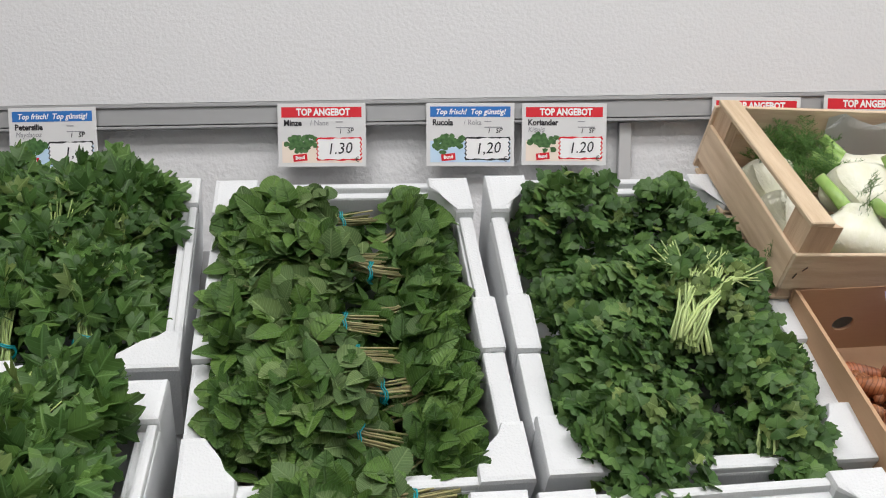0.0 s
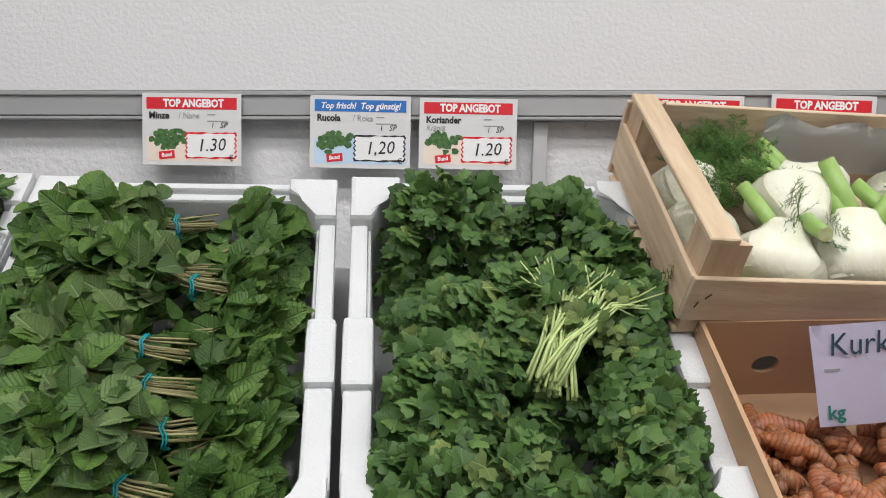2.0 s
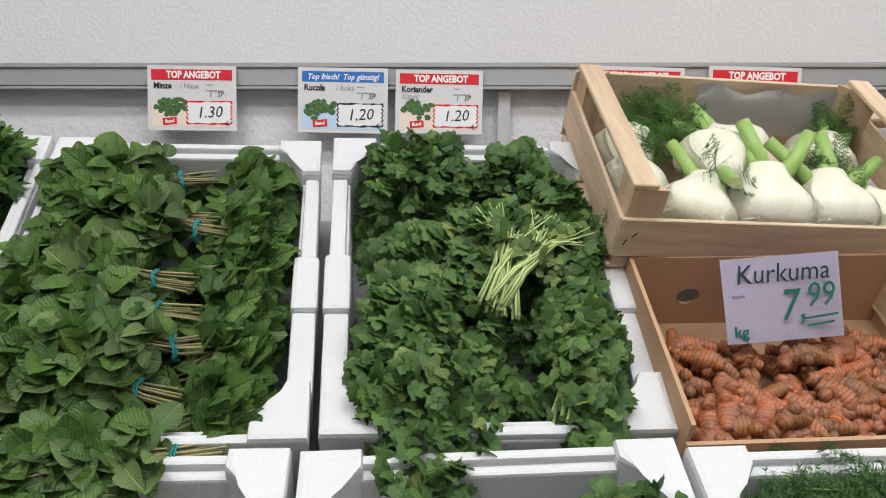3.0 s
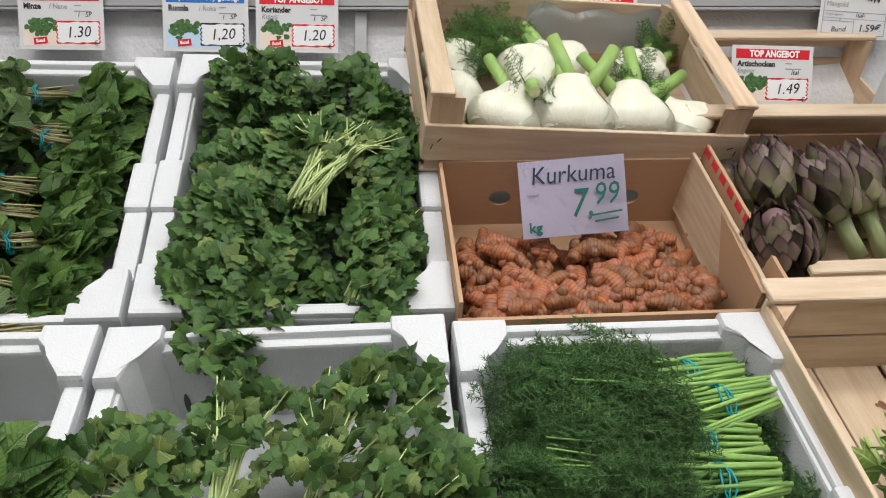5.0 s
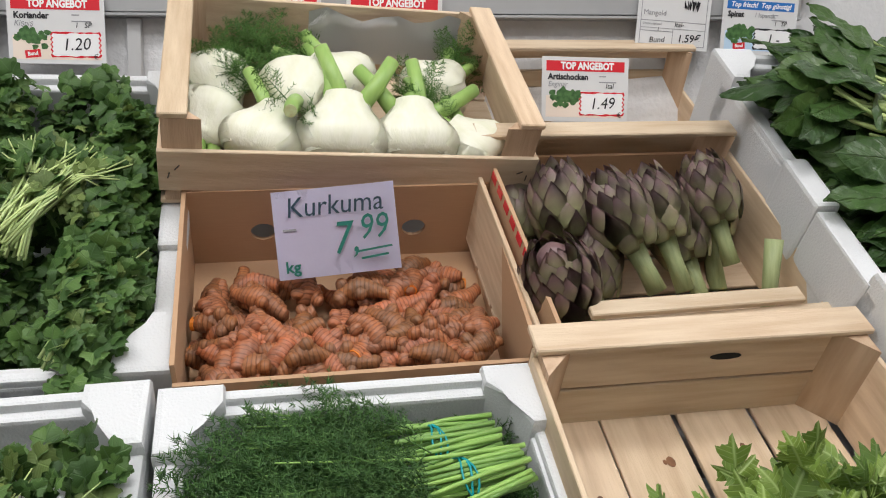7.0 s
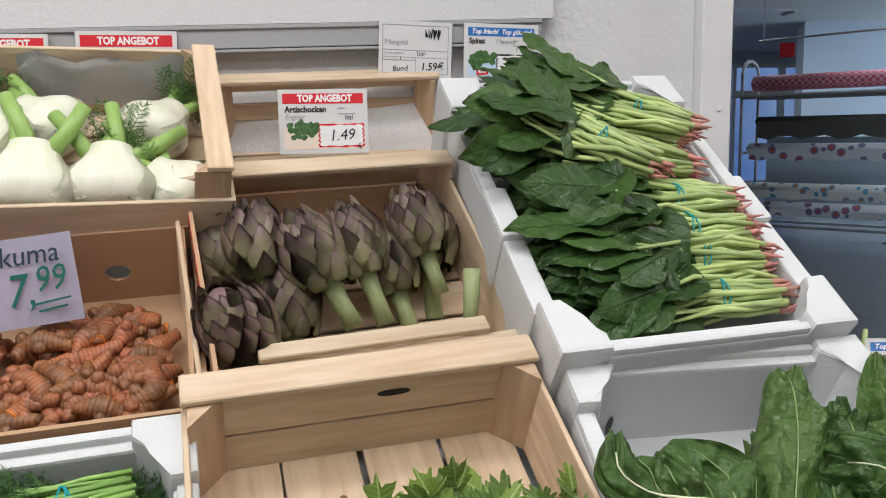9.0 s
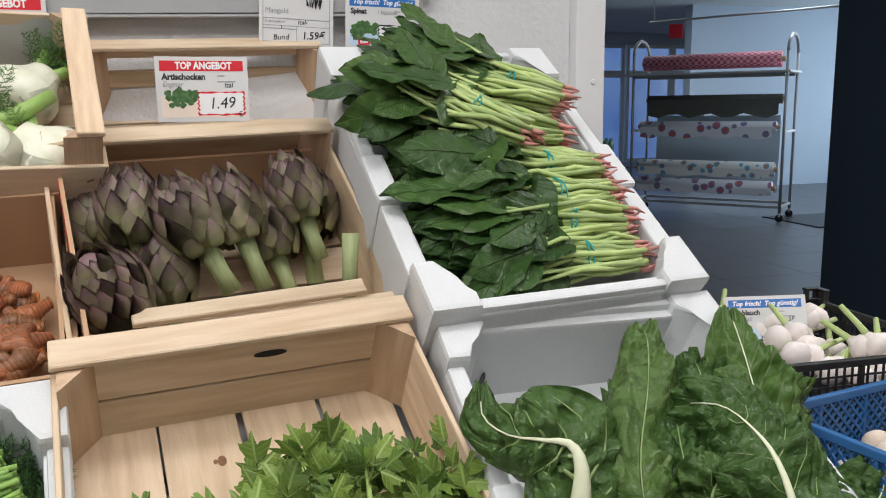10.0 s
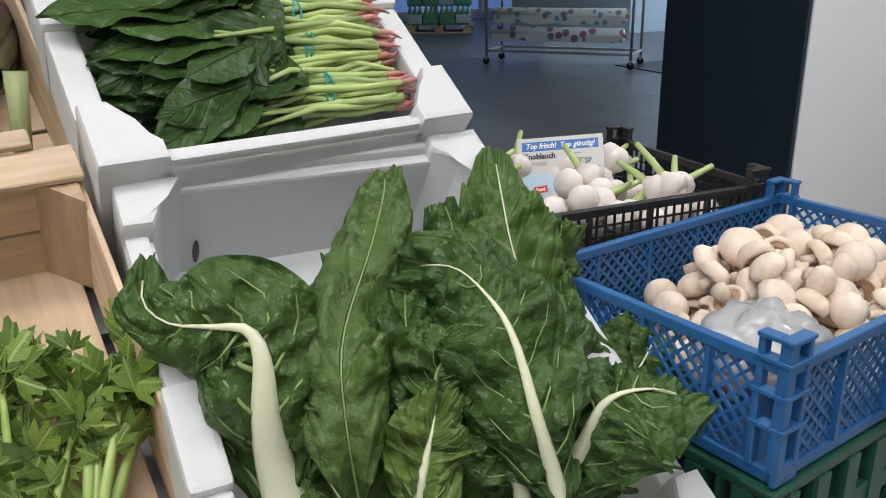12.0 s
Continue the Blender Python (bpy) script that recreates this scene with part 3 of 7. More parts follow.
holed_panel("side_flap", td * 0.9, tth - 0.02, (), pose(tw / 2 + 0.0075, -0.01, 0.0, 0, 4, 90), tray)
holed_panel("front_flap", tw - 0.02, 0.07, (), pose(0, -td / 2 - 0.0055, 0.01, 6, 0, 0), tray)


# the printed cardboard lining beside the artichokes: red bars where its print cannot be told
holed_panel("lining", 0.33, 0.112, (), pose(-0.176, 0.0, 0.008, 0, 0, 90), arti_crate)
holed_panel("lining", 0.34, 0.085, (), pose(0.0, 0.15, 0.008), arti_crate)
for k in range(8):
    slab("print_bar", -0.1818, -0.1812, -0.12 + k * 0.028, -0.102 + k * 0.028, 0.107, 0.1185, RED_PRINT, arti_crate)


# ---- the stand under the boxes ----
stand = thing("display_stand", pose(0, 0, 0), "grey steel display stand with two sloped shelves", "display stand")
for nm, yb, zb, tilt, depth in (("upper_shelf", 1.31, 1.395, UP, 0.50), ("lower_shelf", 0.865, 1.068, LOW, 0.50)):
    m = tilted(0, yb, zb, tilt, depth, EPS_H + 0.005)
    slab(nm, -0.2, 2.70, -depth / 2 - 0.02, depth / 2 + 0.02, -0.03, -0.006, STEEL, stand, turn=m)
for px in (-0.1, 0.9, 1.9, 2.62):
    slab("leg", px, px + 0.04, 1.36, 1.40, 0, 1.2, STEEL, stand)
    slab("leg", px, px + 0.04, 0.56, 0.60, 0, 0.66, STEEL, stand)
# added panel that blocks light behind the turmeric tray's hand holes
slab("hole_shade_panel", 1.46, 1.93, 1.19, 1.2, 0.95, 1.14, STEEL, stand)
slab("plinth", -0.2, 2.70, 0.62, 1.36, 0.05, 0.62, STEEL, stand, 0.004)
slab("side_panel", 2.705, 2.715, 0.62, 1.40, 0.05, 0.72, STEEL, stand, 0.002)


# ---- leaves ----
def leaf_ovate(length, width, rows=7, serrate=0.0, fold=0.25, curl=0.25, peak=0.75, ripple=0.0, seed=0):
    """A blade along +y, folded along its midrib and curled down at the tip: points, triangles and leaf coordinates."""
    rnd = random.Random(seed)
    pts, uv, tri = [], [], []
    for i in range(rows + 1):
        v = i / rows
        half = width / 2 * max(math.sin(math.pi * v ** peak), 0.02) ** 0.58
        half *= 1 + serrate * (1 if i % 2 else -1)
        z = -curl * length * v * v
        for s in (-1, 1):
            pts.append((s * half, v * length, z + fold * half + ripple * length * rnd.uniform(-1, 1)))
            uv.append((0.5 + 0.5 * s * half / (width / 2), v))
        pts.insert(len(pts) - 1, (0, v * length, z))
        uv.insert(len(uv) - 1, (0.5, v))
    for i in range(rows):
        a, b = i * 3, i * 3 + 3
        for k in (0, 1):
            tri += [(a + k, a + k + 1, b + k + 1), (a + k, b + k + 1, b + k)]
    return np.array(pts), np.array(tri), np.array(uv)


def leaf_lobed(radius, deep=0.36, scallop=0.06, droop=0.3, n=16, seed=0, spread=72, stretch=1.0):
    """A fan-shaped leaflet with three rounded, scalloped lobes and its base at the origin."""
    rnd = random.Random(seed)
    pts, uv, tri = [(0, 0, 0)], [(0.5, 0)], []
    skew, wob = rnd.uniform(-0.12, 0.12), rnd.uniform(0, 6.28)
    for ring in (0.55, 1.0):
        for i in range(n + 1):
            s = -1 + 2 * i / n
            lobe = max(math.exp(-((s - c) / w) ** 2) for c, w in ((-0.66, 0.27), (skew, 0.3), (0.66, 0.27)))
            r = radius * (1 - deep + deep * lobe * (1.0 if abs(s) > 0.4 else 1.12)) * (1 + scallop * math.cos(11 * math.pi * s + wob))
            r = r * ring if ring == 1.0 else radius * (1 - deep * 0.5) * ring
            a = radians(spread * s)
            x, y = r * math.sin(a), r * math.cos(a) * stretch
            q = (r / radius) ** 2
            pts.append((x, y, radius * (0.10 * math.sin(math.pi * ring * 0.5) * (1 - abs(s)) - droop * q * (0.35 + 0.65 * abs(s)) + 0.07 * q * math.sin(5 * s + wob))))
            uv.append((0.5 + 0.5 * x / radius, max(0.0, y / (1.1 * radius * stretch))))
    m = n + 1
    for i in range(n):
        tri += [(0, 2 + i, 1 + i), (1 + i, 2 + i, 2 + i + m), (1 + i, 2 + i + m, 1 + i + m)]
    return np.array(pts), np.array(tri), np.array(uv)


def combined(pieces):
    """Several leaf pieces, each with its pose, as one."""
    P, T, U, k = [], [], [], 0
    for (p, t, u), m in pieces:
        M = np.array(m)
        P.append(p @ M[:3, :3].T + M[:3, 3])
        T.append(t + k)
        U.append(u)
        k += len(p)
    return np.vstack(P), np.vstack(T), np.vstack(U)


def ribbon(a, b, w):
    a, b = Vector(a), Vector(b)
    side = (b - a).cross(Vector((0.3, 0.2, 1))).normalized() * w
    up = side.cross(b - a).normalized() * w
    return (np.array([a - side, a + side, b + up * 0.3, a + up]), np.array([(0, 1, 2), (1, 3, 2), (3, 0, 2)]), np.array([(0.9, 0.2)] * 4))


def compound(radius, deep, scallop, seed, stalk=0.8, stretch=1.0, spread=72):
    """Three leaflets on one thin stalk."""
    rnd = random.Random(seed)
    out = [(ribbon((0, 0, 0), (0, radius * stalk, radius * 0.1), radius * 0.05), Matrix())]
    for a, y, k in ((0, stalk, 1.0), (64, stalk * 0.72, 0.85), (-64, stalk * 0.72, 0.85)):
        out.append((leaf_lobed(radius * k * rnd.uniform(0.85, 1.1), deep, scallop, rnd.uniform(0.05, 0.5), 16, seed * 7 + int(a), spread, stretch),
                    pose(0, radius * y, radius * 0.1, rnd.uniform(-22, 20), rnd.uniform(-28, 28), a + rnd.uniform(-14, 14))))
    return combined(out)


def leaf_mesh(name, p, t, u, material, parent, label="", stuff=False):
    me = bpy.data.meshes.new(name)
    me.from_pydata(p.tolist(), [], t.tolist())
    lay = me.uv_layers.new(name="leaf")
    lay.data.foreach_set("uv", np.asarray(u, dtype=np.float32)[t.reshape(-1)].reshape(-1))
    me.polygons.foreach_set("use_smooth", [True] * len(t))
    me.materials.append(material)
    ob = new(name, me)
    ob.parent = parent
    if label:
        ob["label"] = label
    if stuff:
        ob["kind"] = "stuff"
    return ob


def scatter(name, templates, poses, material, parent, label="", stuff=True):
    """Many leaves joined into one part."""
    P, T, U, k = [], [], [], 0
    for i, m in enumerate(poses):
        p, t, u = templates[i % len(templates)]
        P.append(p @ m[:3, :3].T + m[:3, 3])
        T.append(t + k)
        U.append(u)
        k += len(p)
    return leaf_mesh(name, np.vstack(P), np.vstack(T), np.vstack(U), material, parent, label, stuff)


def leaf_pose(rnd, x, y, z, az, lift, roll, size):
    return np.array(pose(x, y, z) @ pose(0, 0, 0, 0, 0, az) @ pose(0, 0, 0, lift, 0, 0) @ pose(0, 0, 0, 0, roll, 0) @ Matrix.Scale(size, 4))


T_MINT = [leaf_ovate(0.050, 0.042, 14, 0.035, 0.15 + 0.12 * i, 0.05 + 0.2 * (i % 3), 0.72, 0.014, i) for i in range(5)]
T_CORI = [compound(0.0138, 0.24, 0.085, i, 0.8, 1.0, 86) for i in range(8)]
T_PARS = [compound(0.021, 0.48, 0.09, 20 + i, 0.95, 1.15, 62) for i in range(8)]
T_CELERY = [compound(0.027, 0.46, 0.13, 40 + i, 0.95, 1.25, 60) for i in range(6)]


def bunch(m, name, label, category, templates, material, stem_mat, rnd, n, length, width, height, stem=0.07, size=1.0, lift=(5, 55), stems=26,
          band=True, group="", pale=None, pale_share=0.0, stem_r=0.0011, fan=0.6, tip_droop=0.0, spread=75, core=True):
    """A bunch lying along +y: bound stems, a head of leaves over them, a rubber band."""
    th = thing(name, m, label, category, group)
    greens, pales = [], []
    for i in range(n):
        s = rnd.random() ** 0.8
        y = stem * 0.75 + s * length
        w = width * (0.45 + 0.55 * math.sin(math.pi * min(1, 0.15 + s * 0.8)))
        a = rnd.uniform(-1, 1)
        x = a * w
        dome = math.sqrt(max(0, 1 - a * a * 0.85))
        layer = rnd.random() ** 0.6
        z = height * dome * (0.2 + 0.8 * layer) * (0.75 + 0.25 * math.sin(math.pi * s)) - tip_droop * s * s
        az = -math.degrees(math.atan2(x, y + 0.05)) * 1.2 + rnd.gauss(0, spread * 0.6)
        mm = leaf_pose(rnd, x, y - 0.01, z, az, rnd.uniform(*lift) * (0.3 + 0.7 * dome) - 22 * abs(a), rnd.gauss(0, 28) + a * 25, size * rnd.uniform(0.55, 1.3))
        (pales if rnd.random() < pale_share * (1.6 - 1.4 * s) else greens).append(mm)
    scatter("leaves", templates, greens, material, th)
    if pales:
        scatter("pale_leaves", templates, pales, pale, th, "pale green leaf undersides")
    if stems:
        bm = bmesh.new()
        for i in range(stems):
            a, r = rnd.uniform(0, 2 * math.pi), rnd.random() ** 0.5
            bx, bz = 0.012 * r * math.cos(a), 0.012 + 0.010 * r * math.sin(a)
            ex, ey = rnd.uniform(-1, 1) * width * fan, stem + length * rnd.uniform(0.15, 0.75)
            pts = [(bx * 1.35, rnd.uniform(-0.012, 0.006), bz), (bx, stem * 0.45, bz + 0.003), (ex * 0.35, stem + 0.02, height * 0.55 + bz * 0.5), (ex, ey, height * rnd.uniform(0.5, 1.0))]
            tube(bm, pts, [stem_r * 1.15, stem_r, stem_r * 0.9, stem_r * 0.5], 5)
        ob = part("stem_bundle", bm, stem_mat, th, "", True)
        ob["kind"] = "stuff"
    if band:
        bm = bmesh.new()
        for off in (0, 0.0032):
            ring = [(0.0165 * math.cos(2 * math.pi * k / 14), stem * 0.5 + off + 0.002 * math.sin(2 * k), 0.0135 + 0.0145 * math.sin(2 * math.pi * k / 14)) for k in range(15)]
            tube(bm, ring, 0.0011, 5, False)
        part("rubber_band", bm, TEAL_BAND, th, "teal rubber band", True)
    return th


def inbox(box, x, y, z, rz=0.0, rx=0.0, ry=0.0):
    return box.matrix_basis @ pose(x, y, z) @ pose(0, 0, 0, 0, 0, rz) @ pose(0, 0, 0, rx, ry, 0)


def fill(box, name, label, category, templates, material, rnd, n, xr, yr, zr, size=1.0, group="", lift=(-10, 40)):
    """The loose leaves that lie under the bunches and fill the box."""
    th = thing(name, inbox(box, 0, 0, 0), label, category, group)
    scatter("leaves", templates, [leaf_pose(rnd, rnd.uniform(*xr), rnd.uniform(*yr), rnd.uniform(*zr), rnd.uniform(0, 360), rnd.uniform(*lift), rnd.gauss(0, 25), size * rnd.uniform(0.7, 1.15)) for _ in range(n)], material, th)
    return th


rnd = random.Random(11)
fill(mint_box, "mint_heap", "loose dark green mint leaves filling the box", "mint", T_MINT, L_MINT, rnd, 620, (-0.15, 0.15), (-0.24, 0.215), (0.075, 0.125), 0.7)
fill(cori_box, "coriander_heap", "loose dark coriander leaves filling the box", "coriander", T_CORI, L_CORI, rnd, 900, (-0.15, 0.16), (-0.22, 0.21), (0.07, 0.125), 1.1)
fill(parsley_bed, "parsley_heap", "loose green parsley leaves filling the box", "parsley", T_PARS, L_PARS, rnd, 560, (-0.22, 0.22), (-0.14, 0.15), (0.07, 0.12), 1.1)
fill(pars_low_bed, "parsley_heap", "loose green parsley leaves filling the box", "parsley", T_PARS, L_PARS, rnd, 480, (-0.22, 0.22), (-0.15, 0.14), (0.09, 0.14), 1.1)
fill(mint_low_box, "mint_heap", "loose dark green mint leaves filling the box", "mint", T_MINT, L_MINT, rnd, 420, (-0.155, 0.155), (-0.22, 0.10), (0.04, 0.11))
fill(cori_low_box, "coriander_heap", "loose pale coriander leaves in a half empty box", "coriander", T_CORI, L_CORI, rnd, 760, (-0.14, 0.14), (-0.24, 0.06), (0.03, 0.075), 1.0)
# mint: five bunches with their heads one way, five the other
for k in range(8):
    y = 0.19 - k * 0.066
    bunch(inbox(mint_box, 0.075 + rnd.uniform(-0.04, 0.03), y + rnd.uniform(-0.016, 0.016), 0.114 + rnd.uniform(0, 0.012), 88 + rnd.uniform(-20, 20)), "mint_bunch", "fresh green mint bunch tied with a teal rubber band", "mint", T_MINT, L_MINT, STEM_MINT,
          rnd, 215, 0.15, 0.055, 0.066, 0.085, 0.64, (-5, 70), 14, True, "mint bunches", L_MINT_PALE, 0.42, 0.0012, 0.6, 0, 110)
for k in range(6):
    y = 0.17 - k * 0.08
    bunch(inbox(mint_box, 0.042, y, 0.104, -82 + rnd.uniform(-14, 14)), "mint_bunch", "fresh green mint bunch tied with a teal rubber band", "mint", T_MINT, L_MINT, STEM_MINT,
          rnd, 115, 0.065, 0.055, 0.055, 0.045, 0.64, (10, 88), 10, False, "mint bunches", L_MINT_PALE, 0.06, 0.0013, 0.5)
# coriander, dense and dark, with pale stem ends in the middle
for k, (x, y, a, n, ln, w, h, st) in enumerate(((0.05, 0.17, 84, 140, 0.16, 0.07, 0.085, False), (0.085, 0.075, 122, 140, 0.16, 0.07, 0.085, False), (0.07, 0.0, 92, 150, 0.18, 0.07, 0.085, False),
                                            (0.06, -0.09, 94, 140, 0.19, 0.07, 0.085, False), (0.05, -0.185, 92, 150, 0.19, 0.07, 0.08, False), (-0.04, -0.2, 150, 50, 0.09, 0.06, 0.05, False))):
    bunch(inbox(cori_box, x + 0.01, y - 0.01, 0.14 if st else 0.118, a), "coriander_bunch", "dark green coriander bunch with pale stem ends", "coriander", T_CORI, L_CORI, STEM_LIGHT,
          rnd, int(n * 1.35), ln * 0.82, w, h, 0.085, 1.05, (-5, 50), 46 if st else 0, st, "coriander bunches", L_CORI_PALE, 0.09, 0.0016, 0.3)
for k, (x, y, a) in enumerate(((0.05, 0.14, -40), (0.07, 0.10, -85), (0.08, 0.02, -80), (0.06, -0.05, -100), (0.055, -0.11, -90), (0.05, -0.17, -85), (0.06, -0.21, -95), (0.065, -0.14, -80))):
    bunch(inbox(cori_box, x - 0.005, y, 0.116, a), "coriander_bunch", "dark green coriander bunch with pale stem ends", "coriander", T_CORI, L_CORI, STEM_LIGHT,
          rnd, 115, 0.068, 0.06, 0.07, 0.03, 1.05, (0, 55), 0, False, "coriander bunches", L_CORI_PALE, 0.05, 0.0014, 0.4)
for x, y, z, a in ((0.0, -0.10, 0.168, -22), (0.012, -0.095, 0.17, -38), (0.022, -0.105, 0.164, -8), (0.075, -0.23, 0.13, -20)):
    bunch(inbox(cori_box, x, y, z, a, 8), "coriander_bunch", "dark green coriander bunch with pale stem ends", "coriander", T_CORI, L_CORI, STEM_LIGHT,
          rnd, 34, 0.09, 0.05, 0.025, 0.085, 1.0, (0, 40), 22, False, "coriander bunches", L_CORI_PALE, 0.5, 0.0016, 1.0)
# parsley, stems towards the front
for k, (x, y, a) in enumerate(((-0.05, -0.165, 10), (0.05, -0.17, 2), (0.15, -0.16, 4), (-0.02, -0.05, 12), (0.09, -0.06, -4), (0.15, -0.03, -10), (0.02, 0.02, 4), (0.12, 0.03, -6), (-0.13, -0.1, 10), (-0.12, 0.02, 5))):
    bunch(inbox(parsley_bed, x, y, 0.105 if y < -0.1 else 0.125, a, 4), "parsley_bunch", "fresh flat parsley bunch with pale stems", "parsley", T_PARS, L_PARS, STEM,
          rnd, 115, 0.15 if y < 0 else 0.11, 0.058, 0.06, 0.075, 1.05, (0, 60), 34, True, "parsley bunches", L_CORI_PALE, 0.05, 0.0014, 0.6)
for k, (x, y, a) in enumerate(((0.2, -0.1, 50), (0.19, 0.0, 70), (0.17, 0.05, 75), (0.15, 0.09, 88), (0.03, -0.1, 40), (0.03, 0.0, 20), (0.0, 0.06, 80), (0.12, -0.12, -20), (0.1, 0.0, -30), (-0.12, -0.05, 10))):
    bunch(inbox(pars_low_bed, x, y, 0.145, a), "parsley_bunch", "fresh flat parsley bunch with pale stems", "parsley", T_PARS, L_PARS, STEM,
          rnd, 120, 0.15, 0.07, 0.07, 0.06, 1.1, (0, 60), 20, True, "parsley bunches", L_CORI_PALE, 0.12, 0.0014, 0.6)
# lower mint: a looser, lower fill
for k, (x, y, a) in enumerate(((0.08, 0.07, 60), (0.1, -0.03, 85), (0.1, -0.12, 95), (0.06, -0.2, 88), (0.0, 0.03, 40), (0.08, -0.02, -60), (0.08, -0.14, -75))):
    bunch(inbox(mint_low_box, x, y + 0.02, 0.105, a), "mint_bunch", "fresh green mint bunch tied with a teal rubber band", "mint", T_MINT, L_MINT, STEM_MINT,
          rnd, 100, 0.15 if a > 0 else 0.09, 0.06, 0.065, 0.06, 0.78, (0, 55), 14, True, "mint bunches", L_MINT_PALE, 0.1, 0.0013, 0.5)
# lower coriander: one banded bunch with its stems showing, the rest pale and loose round it
for k, (x, y, a, n, ln, w, h) in enumerate(((-0.055, 0.04, -14, 40, 0.13, 0.05, 0.06), (0.03, 0.03, -38, 95, 0.18, 0.075, 0.085), (0.05, -0.04, -56, 95, 0.16, 0.08, 0.085), (0.06, -0.12, -62, 85, 0.15, 0.07, 0.08),
                                            (-0.06, 0.02, 46, 80, 0.13, 0.07, 0.06), (-0.05, -0.07, 60, 80, 0.13, 0.07, 0.07), (0.04, -0.2, -40, 80, 0.14, 0.07, 0.07), (-0.05, -0.16, 40, 80, 0.14, 0.07, 0.07))):
    bunch(inbox(cori_low_box, x * 0.9 - 0.01, y - 0.025, 0.08, a, 8), "coriander_bunch", "pale green coriander bunch fanned out in a half empty box", "coriander", T_CORI, L_CORI, STEM_LIGHT,
          rnd, int(n * 1.9), ln, w, h, 0.07, 1.05, (5, 60), 46 if k == 0 else 14, k == 0, "coriander bunches", L_CORI_PALE, 0.3, 0.0017 if k == 0 else 0.0012, 0.8)


# ---- dill ----
def frond(seed, length=0.085):
    r = random.Random(seed)
    pieces = [(ribbon((0, 0, 0), (0, length, 0.006), 0.0011), Matrix())]
    for i in range(10):
        v = 0.15 + 0.82 * i / 9
        bl = length * 0.36 * (1.1 - v * 0.75)
        for s in (-1, 1):
            m = pose(0, v * length, 0.006 * v, r.uniform(-25, 35), 0, s * r.uniform(38, 62))
            pieces.append((ribbon((0, 0, 0), (0, bl, 0), 0.0007), m))
            for j in range(4):
                w = 0.25 + 0.2 * j
                for q in (-1, 1):
                    pieces.append((ribbon((0, 0, 0), (0, 0.0085 * r.uniform(0.7, 1.2), 0), 0.0007), m @ pose(0, w * bl, 0, r.uniform(-35, 35), 0, q * r.uniform(25, 55))))
    return combined(pieces)


T_DILL = [frond(i) for i in range(4)]


def bar_data(name, pts, radii, material, sides=6):
    bm = bmesh.new()
    tube(bm, pts, radii, sides)
    bmesh.ops.recalc_face_normals(bm, faces=bm.faces[:])
    me = bpy.data.meshes.new(name)
    bm.to_mesh(me)
    bm.free()
    me.polygons.foreach_set("use_smooth", [True] * len(me.polygons))
    me.materials.append(material)
    return me


DILL_STEMS = [bar_data("stem", [(0, 0, 0), (0.001, 0.045, 0), (0.002 * (i - 2), 0.1, 0.001), (0.006 * (i - 2), 0.16, 0.008), (0.008 * (i - 2), 0.235, 0.012 + 0.003 * i)], [0.0028, 0.0025, 0.0021, 0.0013, 0.0007], STEM_DILL) for i in range(5)]


def dill_bunch(m, rnd, n=84, stems=44):
    th = thing("dill_bunch", m, "feathery dark green dill bunch with a thick stem bundle tied teal", "dill", "dill bunches")
    poses = []
    for i in range(n):
        s = rnd.random()
        a = rnd.uniform(-1, 1)
        x, y = a * (0.028 + 0.012 * min(1, s * 3)), 0.082 + s * 0.14
        z = 0.058 * math.sqrt(1 - 0.7 * a * a) * (0.35 + 0.65 * rnd.random() ** 0.5)
        poses.append(leaf_pose(rnd, x, y, z, rnd.gauss(0, 30) - a * 12, rnd.uniform(-12, 12), rnd.gauss(0, 45), rnd.uniform(0.6, 1.15)))
    scatter("fronds", T_DILL, poses, L_DILL, th)
    for i in range(stems):
        a, r = rnd.uniform(0, 2 * math.pi), rnd.random() ** 0.5
        bx, bz = 0.022 * r * math.cos(a), 0.02 + 0.016 * r * math.sin(a)
        s = new("stem", DILL_STEMS[i % 5])
        s.parent = th
        s.matrix_basis = pose(bx, rnd.uniform(-0.006, 0.006), bz) @ pose(0, 0, 0, rnd.uniform(-1, 4), rnd.uniform(-40, 40), -bx * 350 + rnd.gauss(0, 3))
    bm = bmesh.new()
    for off in (0, 0.004, 0.009):
        tube(bm, [(0.0235 * math.cos(2 * math.pi * k / 16), 0.055 + off + 0.003 * math.sin(k + off * 300), 0.02 + 0.0175 * math.sin(2 * math.pi * k / 16)) for k in range(17)], 0.0012, 5, False)
    part("rubber_band", bm, TEAL_BAND, th, "teal rubber band", True)
    return th


for k, (x, y, a) in enumerate(((0.128, 0.185, 98), (0.145, 0.140, 102), (0.115, 0.082, 88), (0.110, 0.030, 92), (0.12, -0.035, 84), (0.12, -0.105, 90), (0.12, -0.18, 92))):
    dill_bunch(inbox(dill_box, x, y, 0.112 + 0.012 * (k % 2), a), rnd)
